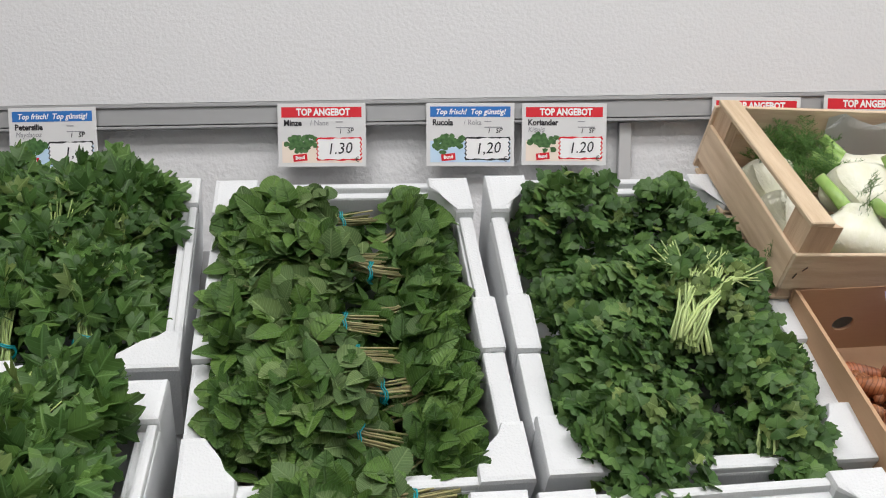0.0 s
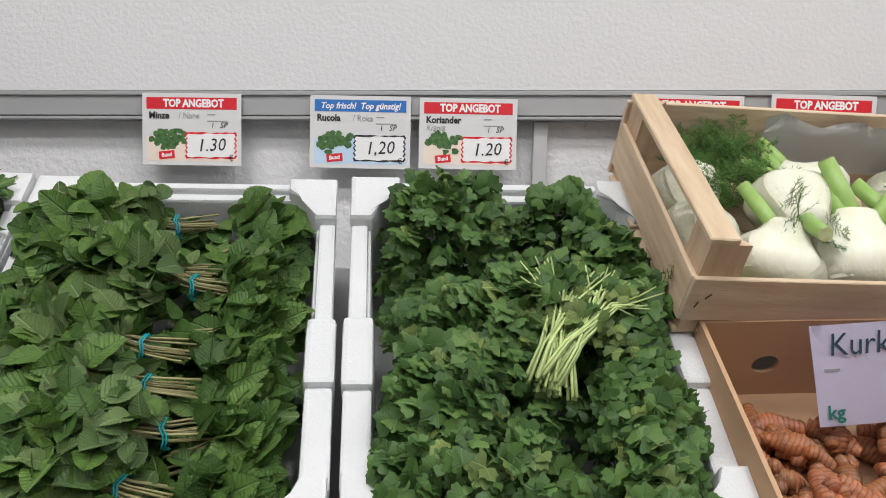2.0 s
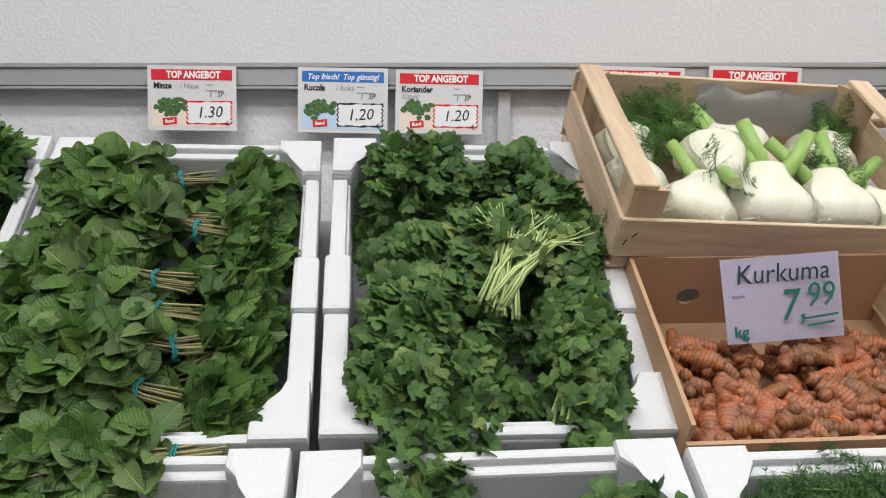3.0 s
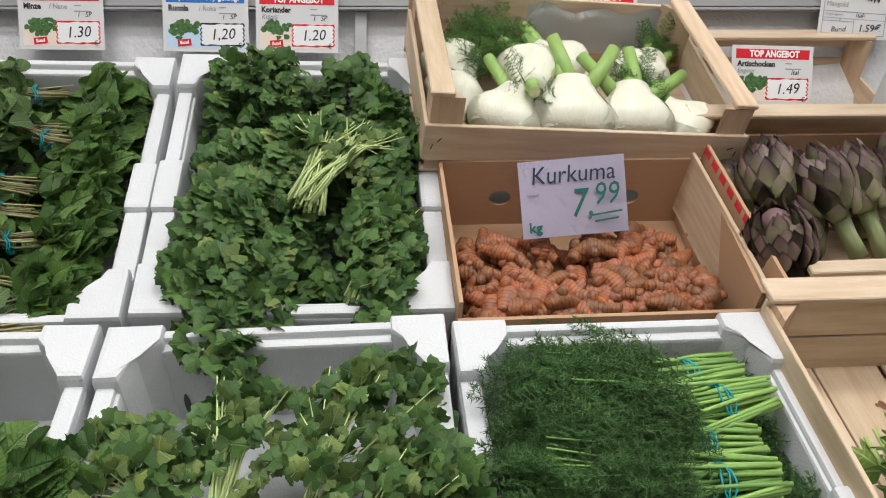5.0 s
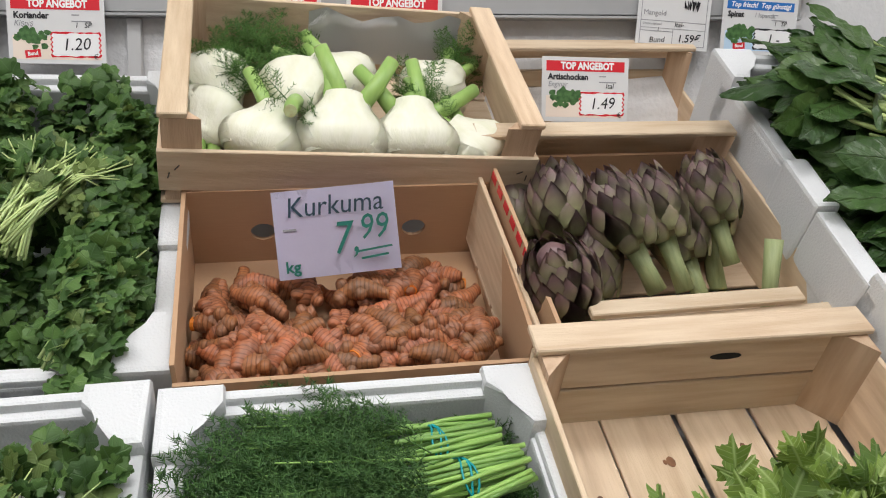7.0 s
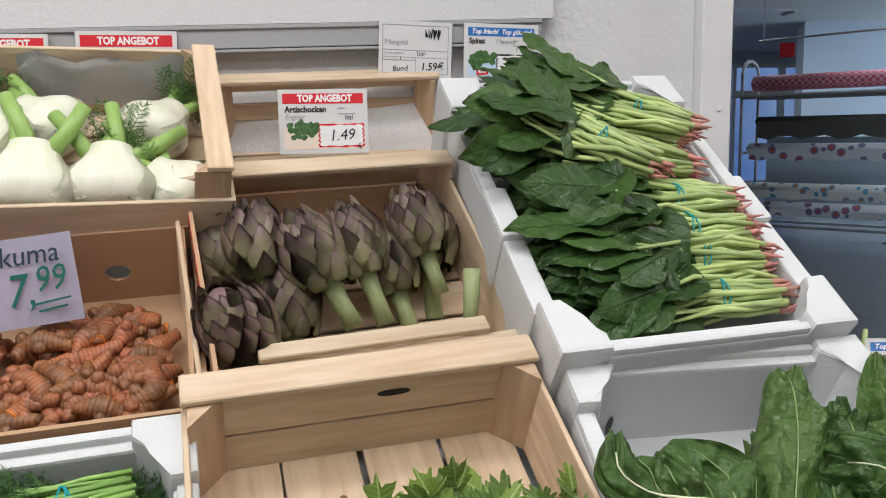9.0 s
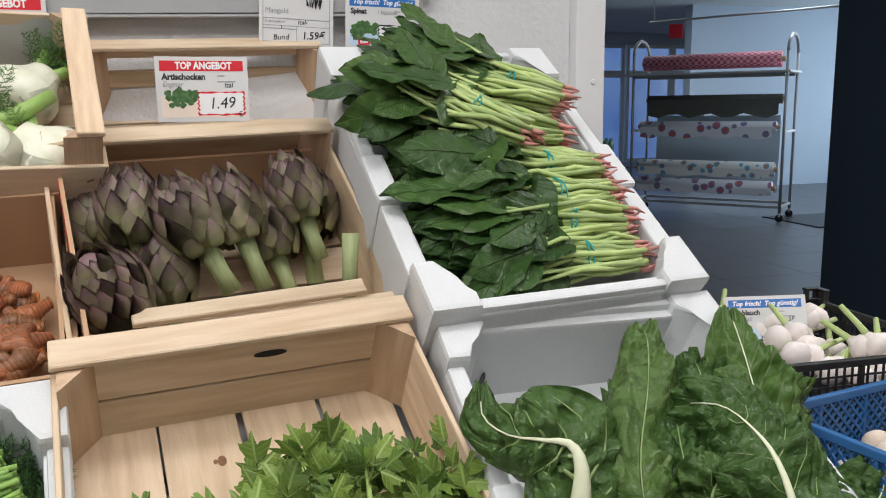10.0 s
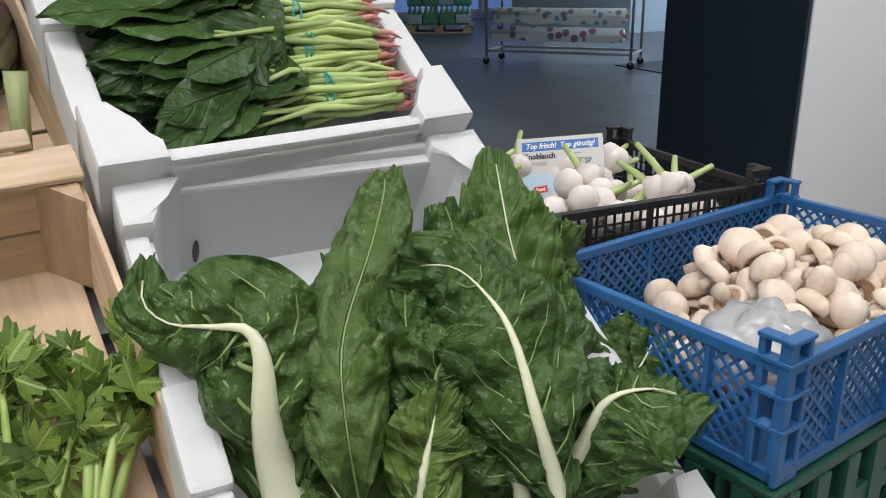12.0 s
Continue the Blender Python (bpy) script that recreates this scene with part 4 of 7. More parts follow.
for k, (x, y, a) in enumerate(((0.05, 0.185, 88), (0.0, 0.10, 96), (0.0, 0.0, 86), (0.0, -0.1, 92), (0.09, 0.15, -80), (0.09, 0.0, -84), (0.09, -0.13, -92), (0.03, -0.19, 90))):
    th = thing("dill_bunch", inbox(dill_box, x, y, 0.085 if a > 0 else 0.06, a), "feathery dark green dill bunch under the tied ones", "dill", "dill bunches")
    poses = [leaf_pose(rnd, rnd.uniform(-0.045, 0.045), rnd.uniform(-0.02, 0.03 if a < 0 else 0.12), rnd.uniform(0, 0.04), rnd.gauss(0, 40), rnd.uniform(-12, 14), rnd.gauss(0, 45), rnd.uniform(0.7, 1.15)) for _ in range(60)]
    scatter("fronds", T_DILL, poses, L_DILL, th)


# ---- spinach ----
def blade(length, width, seed, rows=12, cols=4, curl=0.3, wave=0.05, fold=0.15, peak=0.7, twist=0.0):
    """A broad leaf with rippled edges: points, triangles and leaf coordinates."""
    r = random.Random(seed)
    ph = [r.uniform(0, 6.28) for _ in range(6)]
    pts, uv, tri = [], [], []
    n = cols * 2 + 1
    for i in range(rows + 1):
        v = i / rows
        half = width / 2 * max(0.03, math.sin(math.pi * min(1, 0.03 + 0.96 * v) ** peak)) ** 0.62 * (1 + 0.07 * math.sin(9 * v + ph[0]))
        for j in range(n):
            u = (j - cols) / cols
            x = u * half
            y = v * length * (1 - 0.04 * u * u)
            z = -curl * length * v * v + fold * abs(x) + wave * length * (u * u * math.sin(11 * v + ph[1] + (1.7 if u > 0 else 0)) + 0.35 * abs(u) * math.sin(23 * v + 5 * u + ph[2]))
            z += 0.012 * length * math.sin(31 * v + ph[3]) * math.sin(7 * u + ph[4])
            a = twist * v
            pts.append((x * math.cos(a) - z * math.sin(a), y, x * math.sin(a) + z * math.cos(a)))
            uv.append((0.5 + u / 2, v))
    for i in range(rows):
        for j in range(n - 1):
            a, b = i * n + j, (i + 1) * n + j
            tri += [(a, a + 1, b + 1), (a, b + 1, b)]
    return np.array(pts), np.array(tri), np.array(uv)


def leaf_data(name, piece, material):
    p, t, u = piece
    me = bpy.data.meshes.new(name)
    me.from_pydata(p.tolist(), [], t.tolist())
    lay = me.uv_layers.new(name="leaf")
    lay.data.foreach_set("uv", u.astype(np.float32)[t.reshape(-1)].reshape(-1))
    me.polygons.foreach_set("use_smooth", [True] * len(t))
    me.materials.append(material)
    return me


SPIN_LEAVES = [leaf_data("leaf", blade(0.115 + 0.012 * i, 0.08 + 0.008 * (i % 3), 60 + i, 16, 6, 0.05 + 0.14 * (i % 3), 0.03, 0.12 - 0.3 * (i % 2), 0.8), L_SPIN) for i in range(8)]


SPIN_STEMS = [bar_data("stem", [(0, 0, 0), (0.003 * (i - 2), 0.05, 0.002), (0.004 * (2 - i), 0.11, 0.001), (0.006 * (i - 2), 0.185, 0.006)], [0.0036, 0.0042, 0.0036, 0.0018], STEM_SPIN) for i in range(5)]
SPIN_ROOTS = [bar_data("root", [(0, 0.0005, 0), (0.001, -0.013, -0.001), (0.004 * (i - 1), -0.028, -0.004)], [0.0038, 0.003, 0.0008], ROOT_PINK) for i in range(3)]


def spinach_bunch(m, rnd, n=32, stems=48):
    th = thing("spinach_bunch", m, "dark green spinach bunch with light stems and pink roots, tied teal", "spinach", "spinach bunches")
    for i in range(n):
        a = rnd.uniform(-1, 1)
        s = rnd.random()
        lf = new("leaf", rnd.choice(SPIN_LEAVES))
        lf.parent = th
        up = (i + 0.5) / n
        lf.matrix_basis = pose(a * 0.03, 0.115 + s * 0.075, 0.006 + 0.05 * up * math.sqrt(1 - 0.6 * a * a)) @ pose(0, 0, 0, 0, 0, rnd.gauss(0, 38) - a * 20) @ pose(0, 0, 0, rnd.uniform(-12, 9), rnd.gauss(0, 18) + a * 22, 0) @ Matrix.Scale(rnd.uniform(0.5, 0.88), 4)
    for i in range(stems):
        a, r = rnd.uniform(0, 2 * math.pi), rnd.random() ** 0.5
        bx, bz = 0.026 * r * math.cos(a), 0.022 + 0.017 * r * math.sin(a)
        s = new("stem", SPIN_STEMS[i % 5])
        s.parent = th
        s.matrix_basis = pose(bx, rnd.uniform(0.0, 0.016), bz) @ pose(0, 0, 0, rnd.uniform(-2, 5), rnd.uniform(0, 360), -bx * 420 + rnd.gauss(0, 2.5))
        if i % 3 == 0:
            t = new("root", SPIN_ROOTS[i % 3])
            t.parent = s
            t["label"] = "pink root end"
    bm = bmesh.new()
    for off in (0, 0.005):
        tube(bm, [(0.0275 * math.cos(2 * math.pi * k / 16), 0.085 + off + 0.003 * math.sin(k + off * 300), 0.022 + 0.019 * math.sin(2 * math.pi * k / 16)) for k in range(17)], 0.0012, 5, False)
    part("rubber_band", bm, TEAL_BAND, th, "teal rubber band", True)
    return th


rnd = random.Random(58)
for x, y, z, a, tilt in ((0.130, 0.075, 0.165, 66, 4), (0.150, 0.14, 0.13, 74, 0), (0.040, -0.005, 0.162, 54, 5), (0.112, 0.02, 0.135, 72, 2), (0.145, -0.055, 0.132, 82, 0), (0.15, 0.1, 0.10, 78, 0), (0.140, -0.105, 0.128, 86, 0),
                         (0.142, -0.148, 0.118, 82, 0), (0.148, -0.2, 0.098, 84, 0), (0.15, -0.03, 0.09, 84, 0), (0.15, -0.16, 0.085, 84, 0)):
    spinach_bunch(inbox(spin_box, x, y + 0.005, z, a, tilt), rnd)


# ---- chard ----
CHARD_RIB = mat("chard_rib", (0.74, 0.75, 0.56), 0.35, grain=0.35, scale=40, second=(0.62, 0.68, 0.4), stretch=(6, 1, 6))


def spline(pts, n):
    """Even steps along a smooth curve through the points."""
    q = [Vector(p) for p in pts]
    q = [q[0] * 2 - q[1]] + q + [q[-1] * 2 - q[-2]]
    out = []
    for i in range(n + 1):
        s = i / n * (len(q) - 3)
        k = min(int(s), len(q) - 4)
        f = s - k
        a, b, c, d = q[k:k + 4]
        out.append(0.5 * (2 * b + (c - a) * f + (2 * a - 5 * b + 4 * c - d) * f * f + (3 * b - a - 3 * c + d) * f ** 3))
    return out


def chard_leaf(path, up, width, seed, rib, bare=0.1, sag=0.25, ruffle=1.0, lean=0.0, label="large dark green chard leaf with a thick pale rib", material=L_CHARD, taper=0.8, veins=True, blunt=0.6, slim=1.5):
    """A big crinkled blade along a curved midrib, which broadens into a pale stalk below the blade."""
    th = thing("chard_leaf", inbox(chard_box, 0, 0, 0), label, "chard", "chard leaves")
    rows, cols = 64, 16
    mid = spline(path, rows)
    up = Vector(up).normalized()
    r = random.Random(seed)
    ph = [r.uniform(0, 6.28) for _ in range(4)]
    n = cols * 2 + 1
    P, U, T = [], [], []
    for i, m in enumerate(mid):
        v = i / rows
        t = (mid[min(rows, i + 1)] - mid[max(0, i - 1)]).normalized()
        side = t.cross(up).normalized()
        nrm = side.cross(t).normalized()
        g = max(0.0, (v - bare) / (1 - bare))
        half = width / 2 * max(0.03, math.sin(math.pi * min(1.0, 0.06 + 0.94 * g) ** taper)) ** blunt * (1 + 0.07 * math.sin(9 * v + ph[0]) + 0.05 * noise.noise(Vector((v * 7, seed, 0)))) * min(1, 0.02 + g * 7)
        for j in range(n):
            u = (j - cols) / cols
            o = abs(u)
            h = Vector((u * half * 9 + seed * 3.1, v * 9, seed * 1.7))
            crease = abs(noise.noise(h * 1.5 + Vector((5, 1, 2))))
            fold = abs(noise.noise(h * 3.4 + Vector((1, 7, 3))))
            puff = 0.016 * noise.noise(h * 0.9) + 0.028 * (0.25 - crease) + 0.016 * (0.25 - fold) + 0.005 * noise.noise(h * 8)
            edge = ruffle * 0.012 * o ** 3 * math.sin(19 * v + ph[1] + (2.0 if u > 0 else 0) + 2 * math.sin(6 * v + ph[2]))
            quilt = 0.007 * min(1, o * 4) * abs(math.sin(7 * math.pi * (v - 0.3 * o) + ph[3])) ** 0.5
            roll = sag * o
            x = u * half * (math.sin(roll) / roll if roll > 0.01 else 1)
            drop = -half * o * ((1 - math.cos(roll)) / roll if roll > 0.01 else 0)
            w = min(1, o * 3.5)
            q = m + side * x + nrm * (drop + lean * u * half + (w * (puff + quilt) + edge) * min(1, half / 0.02)) + t * (0.005 * o * noise.noise(h * 1.7) + 0.008 * o)
            P.append(tuple(q))
            U.append((0.5 + u / 2, v))
    for i in range(rows):
        for j in range(n - 1):
            a, b = i * n + j, (i + 1) * n + j
            T += [(a, a + 1, b + 1), (a, b + 1, b)]
    leaf_mesh("blade", np.array(P), np.array(T), np.array(U), material, th)
    bm = bmesh.new()
    pts = [m + up * rib * 0.35 * (1 - i / rows) for i, m in enumerate(mid)][:rows - 3:3]
    k = len(pts)
    tube(bm, pts, [max(0.0008, rib * (1 - i / (k - 1)) ** slim) for i in range(k)], 10)
    if rib > 0.006:
        for vert in bm.verts:
            near = min(pts, key=lambda q: (q - vert.co).length)
            vert.co = near + (vert.co - near) - up * (vert.co - near).dot(up) * 0.3
    part("rib", bm, CHARD_RIB if rib > 0.0035 else CHARD_VEIN, th, "thick pale rib and stalk" if rib > 0.0035 else "", True)
    first = int(rows * bare) + 3
    for i in range(first, 46 if veins else 0, 6):
        for s in (-1, 1):
            at = [(i + d, cols + s * w) for d, w in ((0, 0), (1, 2), (3, 4), (5, 7), (7, 9), (9, 12))]
            q = [Vector(P[min(a, rows) * n + b]) + up * 0.0002 for a, b in at]
            e = max(0.0009, rib * 0.2) * (1 - i / 64) * r.uniform(0.6, 1.1)
            bm = bmesh.new()
            tube(bm, q, [e, e * 0.8, e * 0.6, e * 0.42, e * 0.28, 0.0002], 5)
            part("vein", bm, CHARD_VEIN, th, "", True)
    return th


CHARD_VEIN = mat("chard_vein", (0.27, 0.36, 0.14), 0.5, grain=0.5, scale=60, second=(0.14, 0.23, 0.06))
DARK_LEAF = "large dark green crinkled chard leaf standing in its box"
FACE = (-0.35, -0.45, 0.82)
# the leaf bent over the left rim, with its broad white stalk
chard_leaf([(-0.118, -0.15, 0.05), (-0.130, -0.065, 0.12), (-0.137, -0.039, 0.17), (-0.136, -0.015, 0.205), (-0.143, 0.004, 0.218), (-0.168, 0.014, 0.217), (-0.192, 0.032, 0.205), (-0.203, 0.068, 0.19), (-0.192, 0.108, 0.19)],
           (-0.35, -0.6, 0.7), 0.135, 3, 0.022, 0.0, 1.1, 0.8, taper=0.7, slim=2.2)
chard_leaf([(-0.07, -0.03, 0.10), (-0.10, 0.02, 0.15), (-0.125, 0.05, 0.165), (-0.165, 0.07, 0.16)], FACE, 0.045, 45, 0.002, 0.0, 0.6, 1.2, 0.0, DARK_LEAF, veins=False)
# the long rolled leaf and its neighbours
chard_leaf([(-0.085, -0.125, 0.13), (-0.091, -0.075, 0.192), (-0.076, -0.018, 0.213), (-0.017, 0.07, 0.203), (0.03, 0.145, 0.185), (0.057, 0.195, 0.165)], FACE, 0.125, 5, 0.001, 0.0, 1.7, 0.7, 0.0, DARK_LEAF, taper=0.85, veins=False, blunt=0.22)
chard_leaf([(-0.11, -0.09, 0.11), (-0.10, -0.03, 0.165), (-0.045, 0.06, 0.17), (0.0, 0.13, 0.16)], (-0.7, -0.3, 0.6), 0.085, 47, 0.0024, 0.0, 1.2, 1.0, 0.0, DARK_LEAF, veins=False)
chard_leaf([(0.0, -0.12, 0.12), (-0.02, -0.06, 0.175), (-0.01, 0.0, 0.19), (0.02, 0.06, 0.18), (0.05, 0.10, 0.15)], FACE, 0.1, 31, 0.002, 0.0, 1.4, 1.3, 0.0, DARK_LEAF, veins=False)
chard_leaf([(0.06, 0.0, 0.11), (0.085, 0.07, 0.145), (0.105, 0.125, 0.15), (0.125, 0.175, 0.13)], FACE, 0.085, 19, 0.002, 0.0, 1.0, 1.2, 0.0, DARK_LEAF, veins=False)
# the middle leaf with the long pale rib
chard_leaf([(0.068, -0.215, 0.10), (0.062, -0.16, 0.155), (0.046, -0.119, 0.205), (0.044, -0.062, 0.235), (0.038, -0.021, 0.24), (0.03, 0.019, 0.228), (0.008, 0.052, 0.195)], FACE, 0.135, 11, 0.0105, 0.1, 1.1, 1.0, blunt=0.4, slim=1.7)
# the young upright leaf
chard_leaf([(0.15, -0.10, 0.06), (0.147, -0.035, 0.105), (0.14, 0.012, 0.142), (0.141, 0.074, 0.17), (0.157, 0.13, 0.178), (0.19, 0.205, 0.168)], FACE, 0.108, 14, 0.0038, 0.05, 0.7, 0.7, 0.15, "lighter green upright chard leaf standing in its box", L_CHARD_LIGHT, 0.95, blunt=0.45)
chard_leaf([(0.12, -0.13, 0.10), (0.14, -0.06, 0.145), (0.16, 0.0, 0.155), (0.175, 0.06, 0.14)], FACE, 0.085, 27, 0.003, 0.0, 0.9, 1.0, 0.0, DARK_LEAF)
# the leaf curling out over the right rim, and the dark one behind it
chard_leaf([(0.078, -0.215, 0.07), (0.085, -0.16, 0.13), (0.094, -0.138, 0.18), (0.104, -0.128, 0.215), (0.132, -0.133, 0.228), (0.165, -0.14, 0.218), (0.2, -0.145, 0.19)], (-0.1, 0.35, 0.9), 0.13, 17, 0.015, 0.1, 0.9, 1.0, slim=2.0, taper=0.7)
chard_leaf([(0.15, -0.12, 0.08), (0.19, -0.09, 0.125), (0.235, -0.06, 0.14), (0.27, -0.035, 0.125)], FACE, 0.12, 53, 0.004, 0.0, 0.7, 1.2, 0.0, DARK_LEAF, veins=False)
chard_leaf([(0.19, 0.04, 0.09), (0.215, 0.08, 0.13), (0.24, 0.115, 0.14)], FACE, 0.06, 55, 0.003, 0.0, 0.8, 1.0, 0.0, DARK_LEAF, veins=False)
# small curled leaves and stalks between them
chard_leaf([(-0.06, -0.15, 0.15), (-0.045, -0.12, 0.185), (-0.033, -0.1, 0.198), (-0.015, -0.075, 0.19)], (-0.2, -0.3, 0.9), 0.075, 29, 0.006, 0.0, 0.9, 1.2, 0.0, "lighter green curled chard leaf between larger ones", L_CHARD_LIGHT)
chard_leaf([(0.0, -0.10, 0.15), (-0.01, -0.06, 0.19), (0.012, -0.045, 0.2), (0.035, -0.06, 0.18)], (-0.2, -0.3, 0.9), 0.08, 33, 0.003, 0.0, 0.7, 1.4, 0.0, DARK_LEAF)
chard_leaf([(0.045, -0.20, 0.08), (0.042, -0.15, 0.135), (0.03, -0.115, 0.165), (0.03, -0.07, 0.165)], (-0.3, -0.2, 0.9), 0.1, 35, 0.014, 0.35, 0.7, 1.0)
chard_leaf([(-0.01, -0.2, 0.06), (0.0, -0.13, 0.11), (0.03, -0.05, 0.13), (0.06, 0.03, 0.11)], (-0.2, -0.2, 1.0), 0.15, 37, 0.006, 0.0, 0.4, 1.2, 0.0, DARK_LEAF)
chard_leaf([(0.1, -0.22, 0.06), (0.12, -0.15, 0.10), (0.14, -0.07, 0.115), (0.15, 0.0, 0.1)], (-0.2, -0.2, 1.0), 0.13, 39, 0.01, 0.2, 0.4, 1.2)
chard_leaf([(-0.05, -0.22, 0.05), (-0.07, -0.17, 0.09), (-0.09, -0.11, 0.12), (-0.10, -0.05, 0.11)], (-0.2, -0.2, 1.0), 0.13, 41, 0.008, 0.1, 0.5, 1.2)

# ---- celery ----
CELERY_STALK = mat("celery_stalk", (0.36, 0.5, 0.14), 0.35, grain=0.4, scale=30, second=(0.5, 0.6, 0.24), stretch=(8, 1, 8))
for k, (x, y, a, n, ln) in enumerate(((-0.08, -0.19, 14, 22, 0.16), (-0.02, -0.2, -2, 26, 0.17), (0.06, -0.2, -8, 26, 0.19), (0.11, -0.19, -18, 24, 0.19), (0.02, -0.13, 10, 20, 0.16), (0.1, -0.12, 24, 16, 0.15), (-0.12, -0.15, 30, 12, 0.12))):
    th = thing("celery_plant", celery_crate.matrix_basis @ pose(x + 0.01, y + 0.115, 0.02) @ pose(0, 0, 0, 0, 0, a) @ pose(0, 0, 0, 6, 0, 0), "light green celery with toothed leaves and ribbed stalks", "celery", "celery plants")
    tips = []
    for i in range(7):
        ex, ey, ez = rnd.uniform(-0.05, 0.05), ln * rnd.uniform(0.5, 1.0), rnd.uniform(0.01, 0.075)
        bm = bmesh.new()
        tube(bm, [(ex * 0.15, -0.05, 0), (ex * 0.4, ey * 0.35, ez * 0.6), (ex, ey, ez)], [0.006, 0.0045, 0.0022], 7)
        part("stalk", bm, CELERY_STALK, th, "", True)
        tips.append((ex, ey, ez))
    poses = []
    for i in range(int(n * 1.3)):
        ex, ey, ez = tips[i % 7]
        v = rnd.uniform(0.55, 1.0)
        poses.append(leaf_pose(rnd, ex * v, ey * v - 0.01, ez * v + 0.006, rnd.gauss(0, 50), rnd.uniform(5, 60), rnd.gauss(0, 30), rnd.uniform(0.6, 1.05)))
    scatter("leaves", T_CELERY, poses, L_CELERY, th)


# ---- fennel ----
FENNEL = mat("fennel_bulb", (0.83, 0.82, 0.7), 0.36, grain=0.5, scale=14, bump=0.3, bump_scale=40, second=(0.7, 0.71, 0.5), stretch=(6, 6, 1), stain=0.15)
FENNEL_GREEN = mat("fennel_stalk", (0.33, 0.5, 0.14), 0.4, grain=0.4, scale=20, second=(0.2, 0.38, 0.08), stretch=(8, 8, 1))
FENNEL_CUT = mat("fennel_cut_end", (0.5, 0.58, 0.3), 0.6, grain=0.6, scale=120, second=(0.38, 0.28, 0.13))
L_FROND = leaf_mat("fennel_frond", (0.13, 0.3, 0.06), (0.13, 0.3, 0.06), 0.5, 1, 0.01, 0.35, 0.1, side=0.0)


def fennel_bulb(m, rnd, size=1.0, stalks=3, lean=25, fronds=10, dry=False):
    """A squat layered bulb, cut stalks and a tuft of fronds. The bulb stands on its root along +z."""
    th = thing("fennel_bulb", m, "white fennel bulb with cut green stalks in a pale crate", "fennel", "fennel bulbs")
    prof = [(0.014, 0.0), (0.036, 0.002), (0.051, 0.011), (0.058, 0.026), (0.056, 0.040), (0.046, 0.054), (0.035, 0.066), (0.028, 0.078), (0.025, 0.088)]
    bm = bmesh.new()
    rings, n = [], 28
    for i, (r, z) in enumerate(prof):
        ring = []
        for k in range(n):
            a = 2 * math.pi * k / n
            rib = 1 + 0.022 * math.sin(5 * a + i * 0.25) + 0.014 * math.sin(11 * a)
            ring.append(bm.verts.new((r * rib * math.cos(a) * size, r * rib * 0.78 * math.sin(a) * size, z * size)))
        rings.append(ring)
    for r0, r1 in zip(rings, rings[1:]):
        for k in range(n):
            bm.faces.new((r0[k], r0[(k + 1) % n], r1[(k + 1) % n], r1[k]))
    bm.faces.new(rings[0][::-1])
    bm.faces.new(rings[-1])
    part("bulb", bm, FENNEL, th, "", True)
    # outer sheaths wrap the bulb from both sides
    for s in (-1, 1):
        bm = bmesh.new()
        grid = []
        for i in range(9):
            z = (0.005 + 0.078 * i / 8)
            r = np.interp(z, [q[1] for q in prof], [q[0] for q in prof]) + 0.001
            row = []
            for k in range(9):
                a = math.pi / 2 * (1 - s) + (-1.0 + 2.0 * k / 8) * (1 - 0.6 * i / 8)
                row.append(bm.verts.new((r * math.cos(a) * size, r * 0.8 * math.sin(a) * size, z * size)))
            grid.append(row)
        for i in range(8):
            for k in range(8):
                bm.faces.new((grid[i][k], grid[i][k + 1], grid[i + 1][k + 1], grid[i + 1][k]))
        bmesh.ops.solidify(bm, geom=bm.faces[:], thickness=0.0016)
        part("sheath", bm, FENNEL, th, "", True)
    for i in range(stalks):
        a = rnd.uniform(-0.5, 0.5) + (i - (stalks - 1) / 2) * 0.5
        ln = rnd.uniform(0.045, 0.08) * size
        base, tip = Vector(((i - (stalks - 1) / 2) * 0.015 * size, 0, 0.072 * size)), None
        tip = base + Vector((math.sin(radians(lean) * a * 2) * ln, rnd.uniform(-0.2, 0.2) * ln, math.cos(radians(lean) * a * 2) * ln))
        bm = bmesh.new()
        tube(bm, [base, base.lerp(tip, 0.5) + Vector((0.003, 0, 0)), tip], [0.0115 * size, 0.0098 * size, 0.009 * size], 10)
        st = part("stalk", bm, FENNEL_GREEN, th, "cut green stalk", True)
        bm = bmesh.new()
        d = (tip - base).normalized()
        tube(bm, [tip + d * 0.0002, tip + d * 0.0012], 0.0086 * size, 10)
        part("cut_end", bm, FENNEL_CUT, st, "dried cut end")
    if fronds:
        poses = [leaf_pose(rnd, rnd.uniform(-0.02, 0.02), rnd.uniform(-0.01, 0.01), 0.088 * size, rnd.uniform(0, 360), rnd.uniform(25, 90), rnd.gauss(0, 40), rnd.uniform(0.5, 0.95)) for _ in range(fronds)]
        scatter("fronds", T_DILL, poses, L_FROND, th, "fine green fronds")
    return th


F = lambda x, y, z, rz=0, rx=0, ry=0: fennel_crate.matrix_basis @ pose(x, y, z) @ pose(0, 0, 0, 0, 0, rz) @ pose(0, 0, 0, rx, ry, 0)
rnd = random.Random(5)
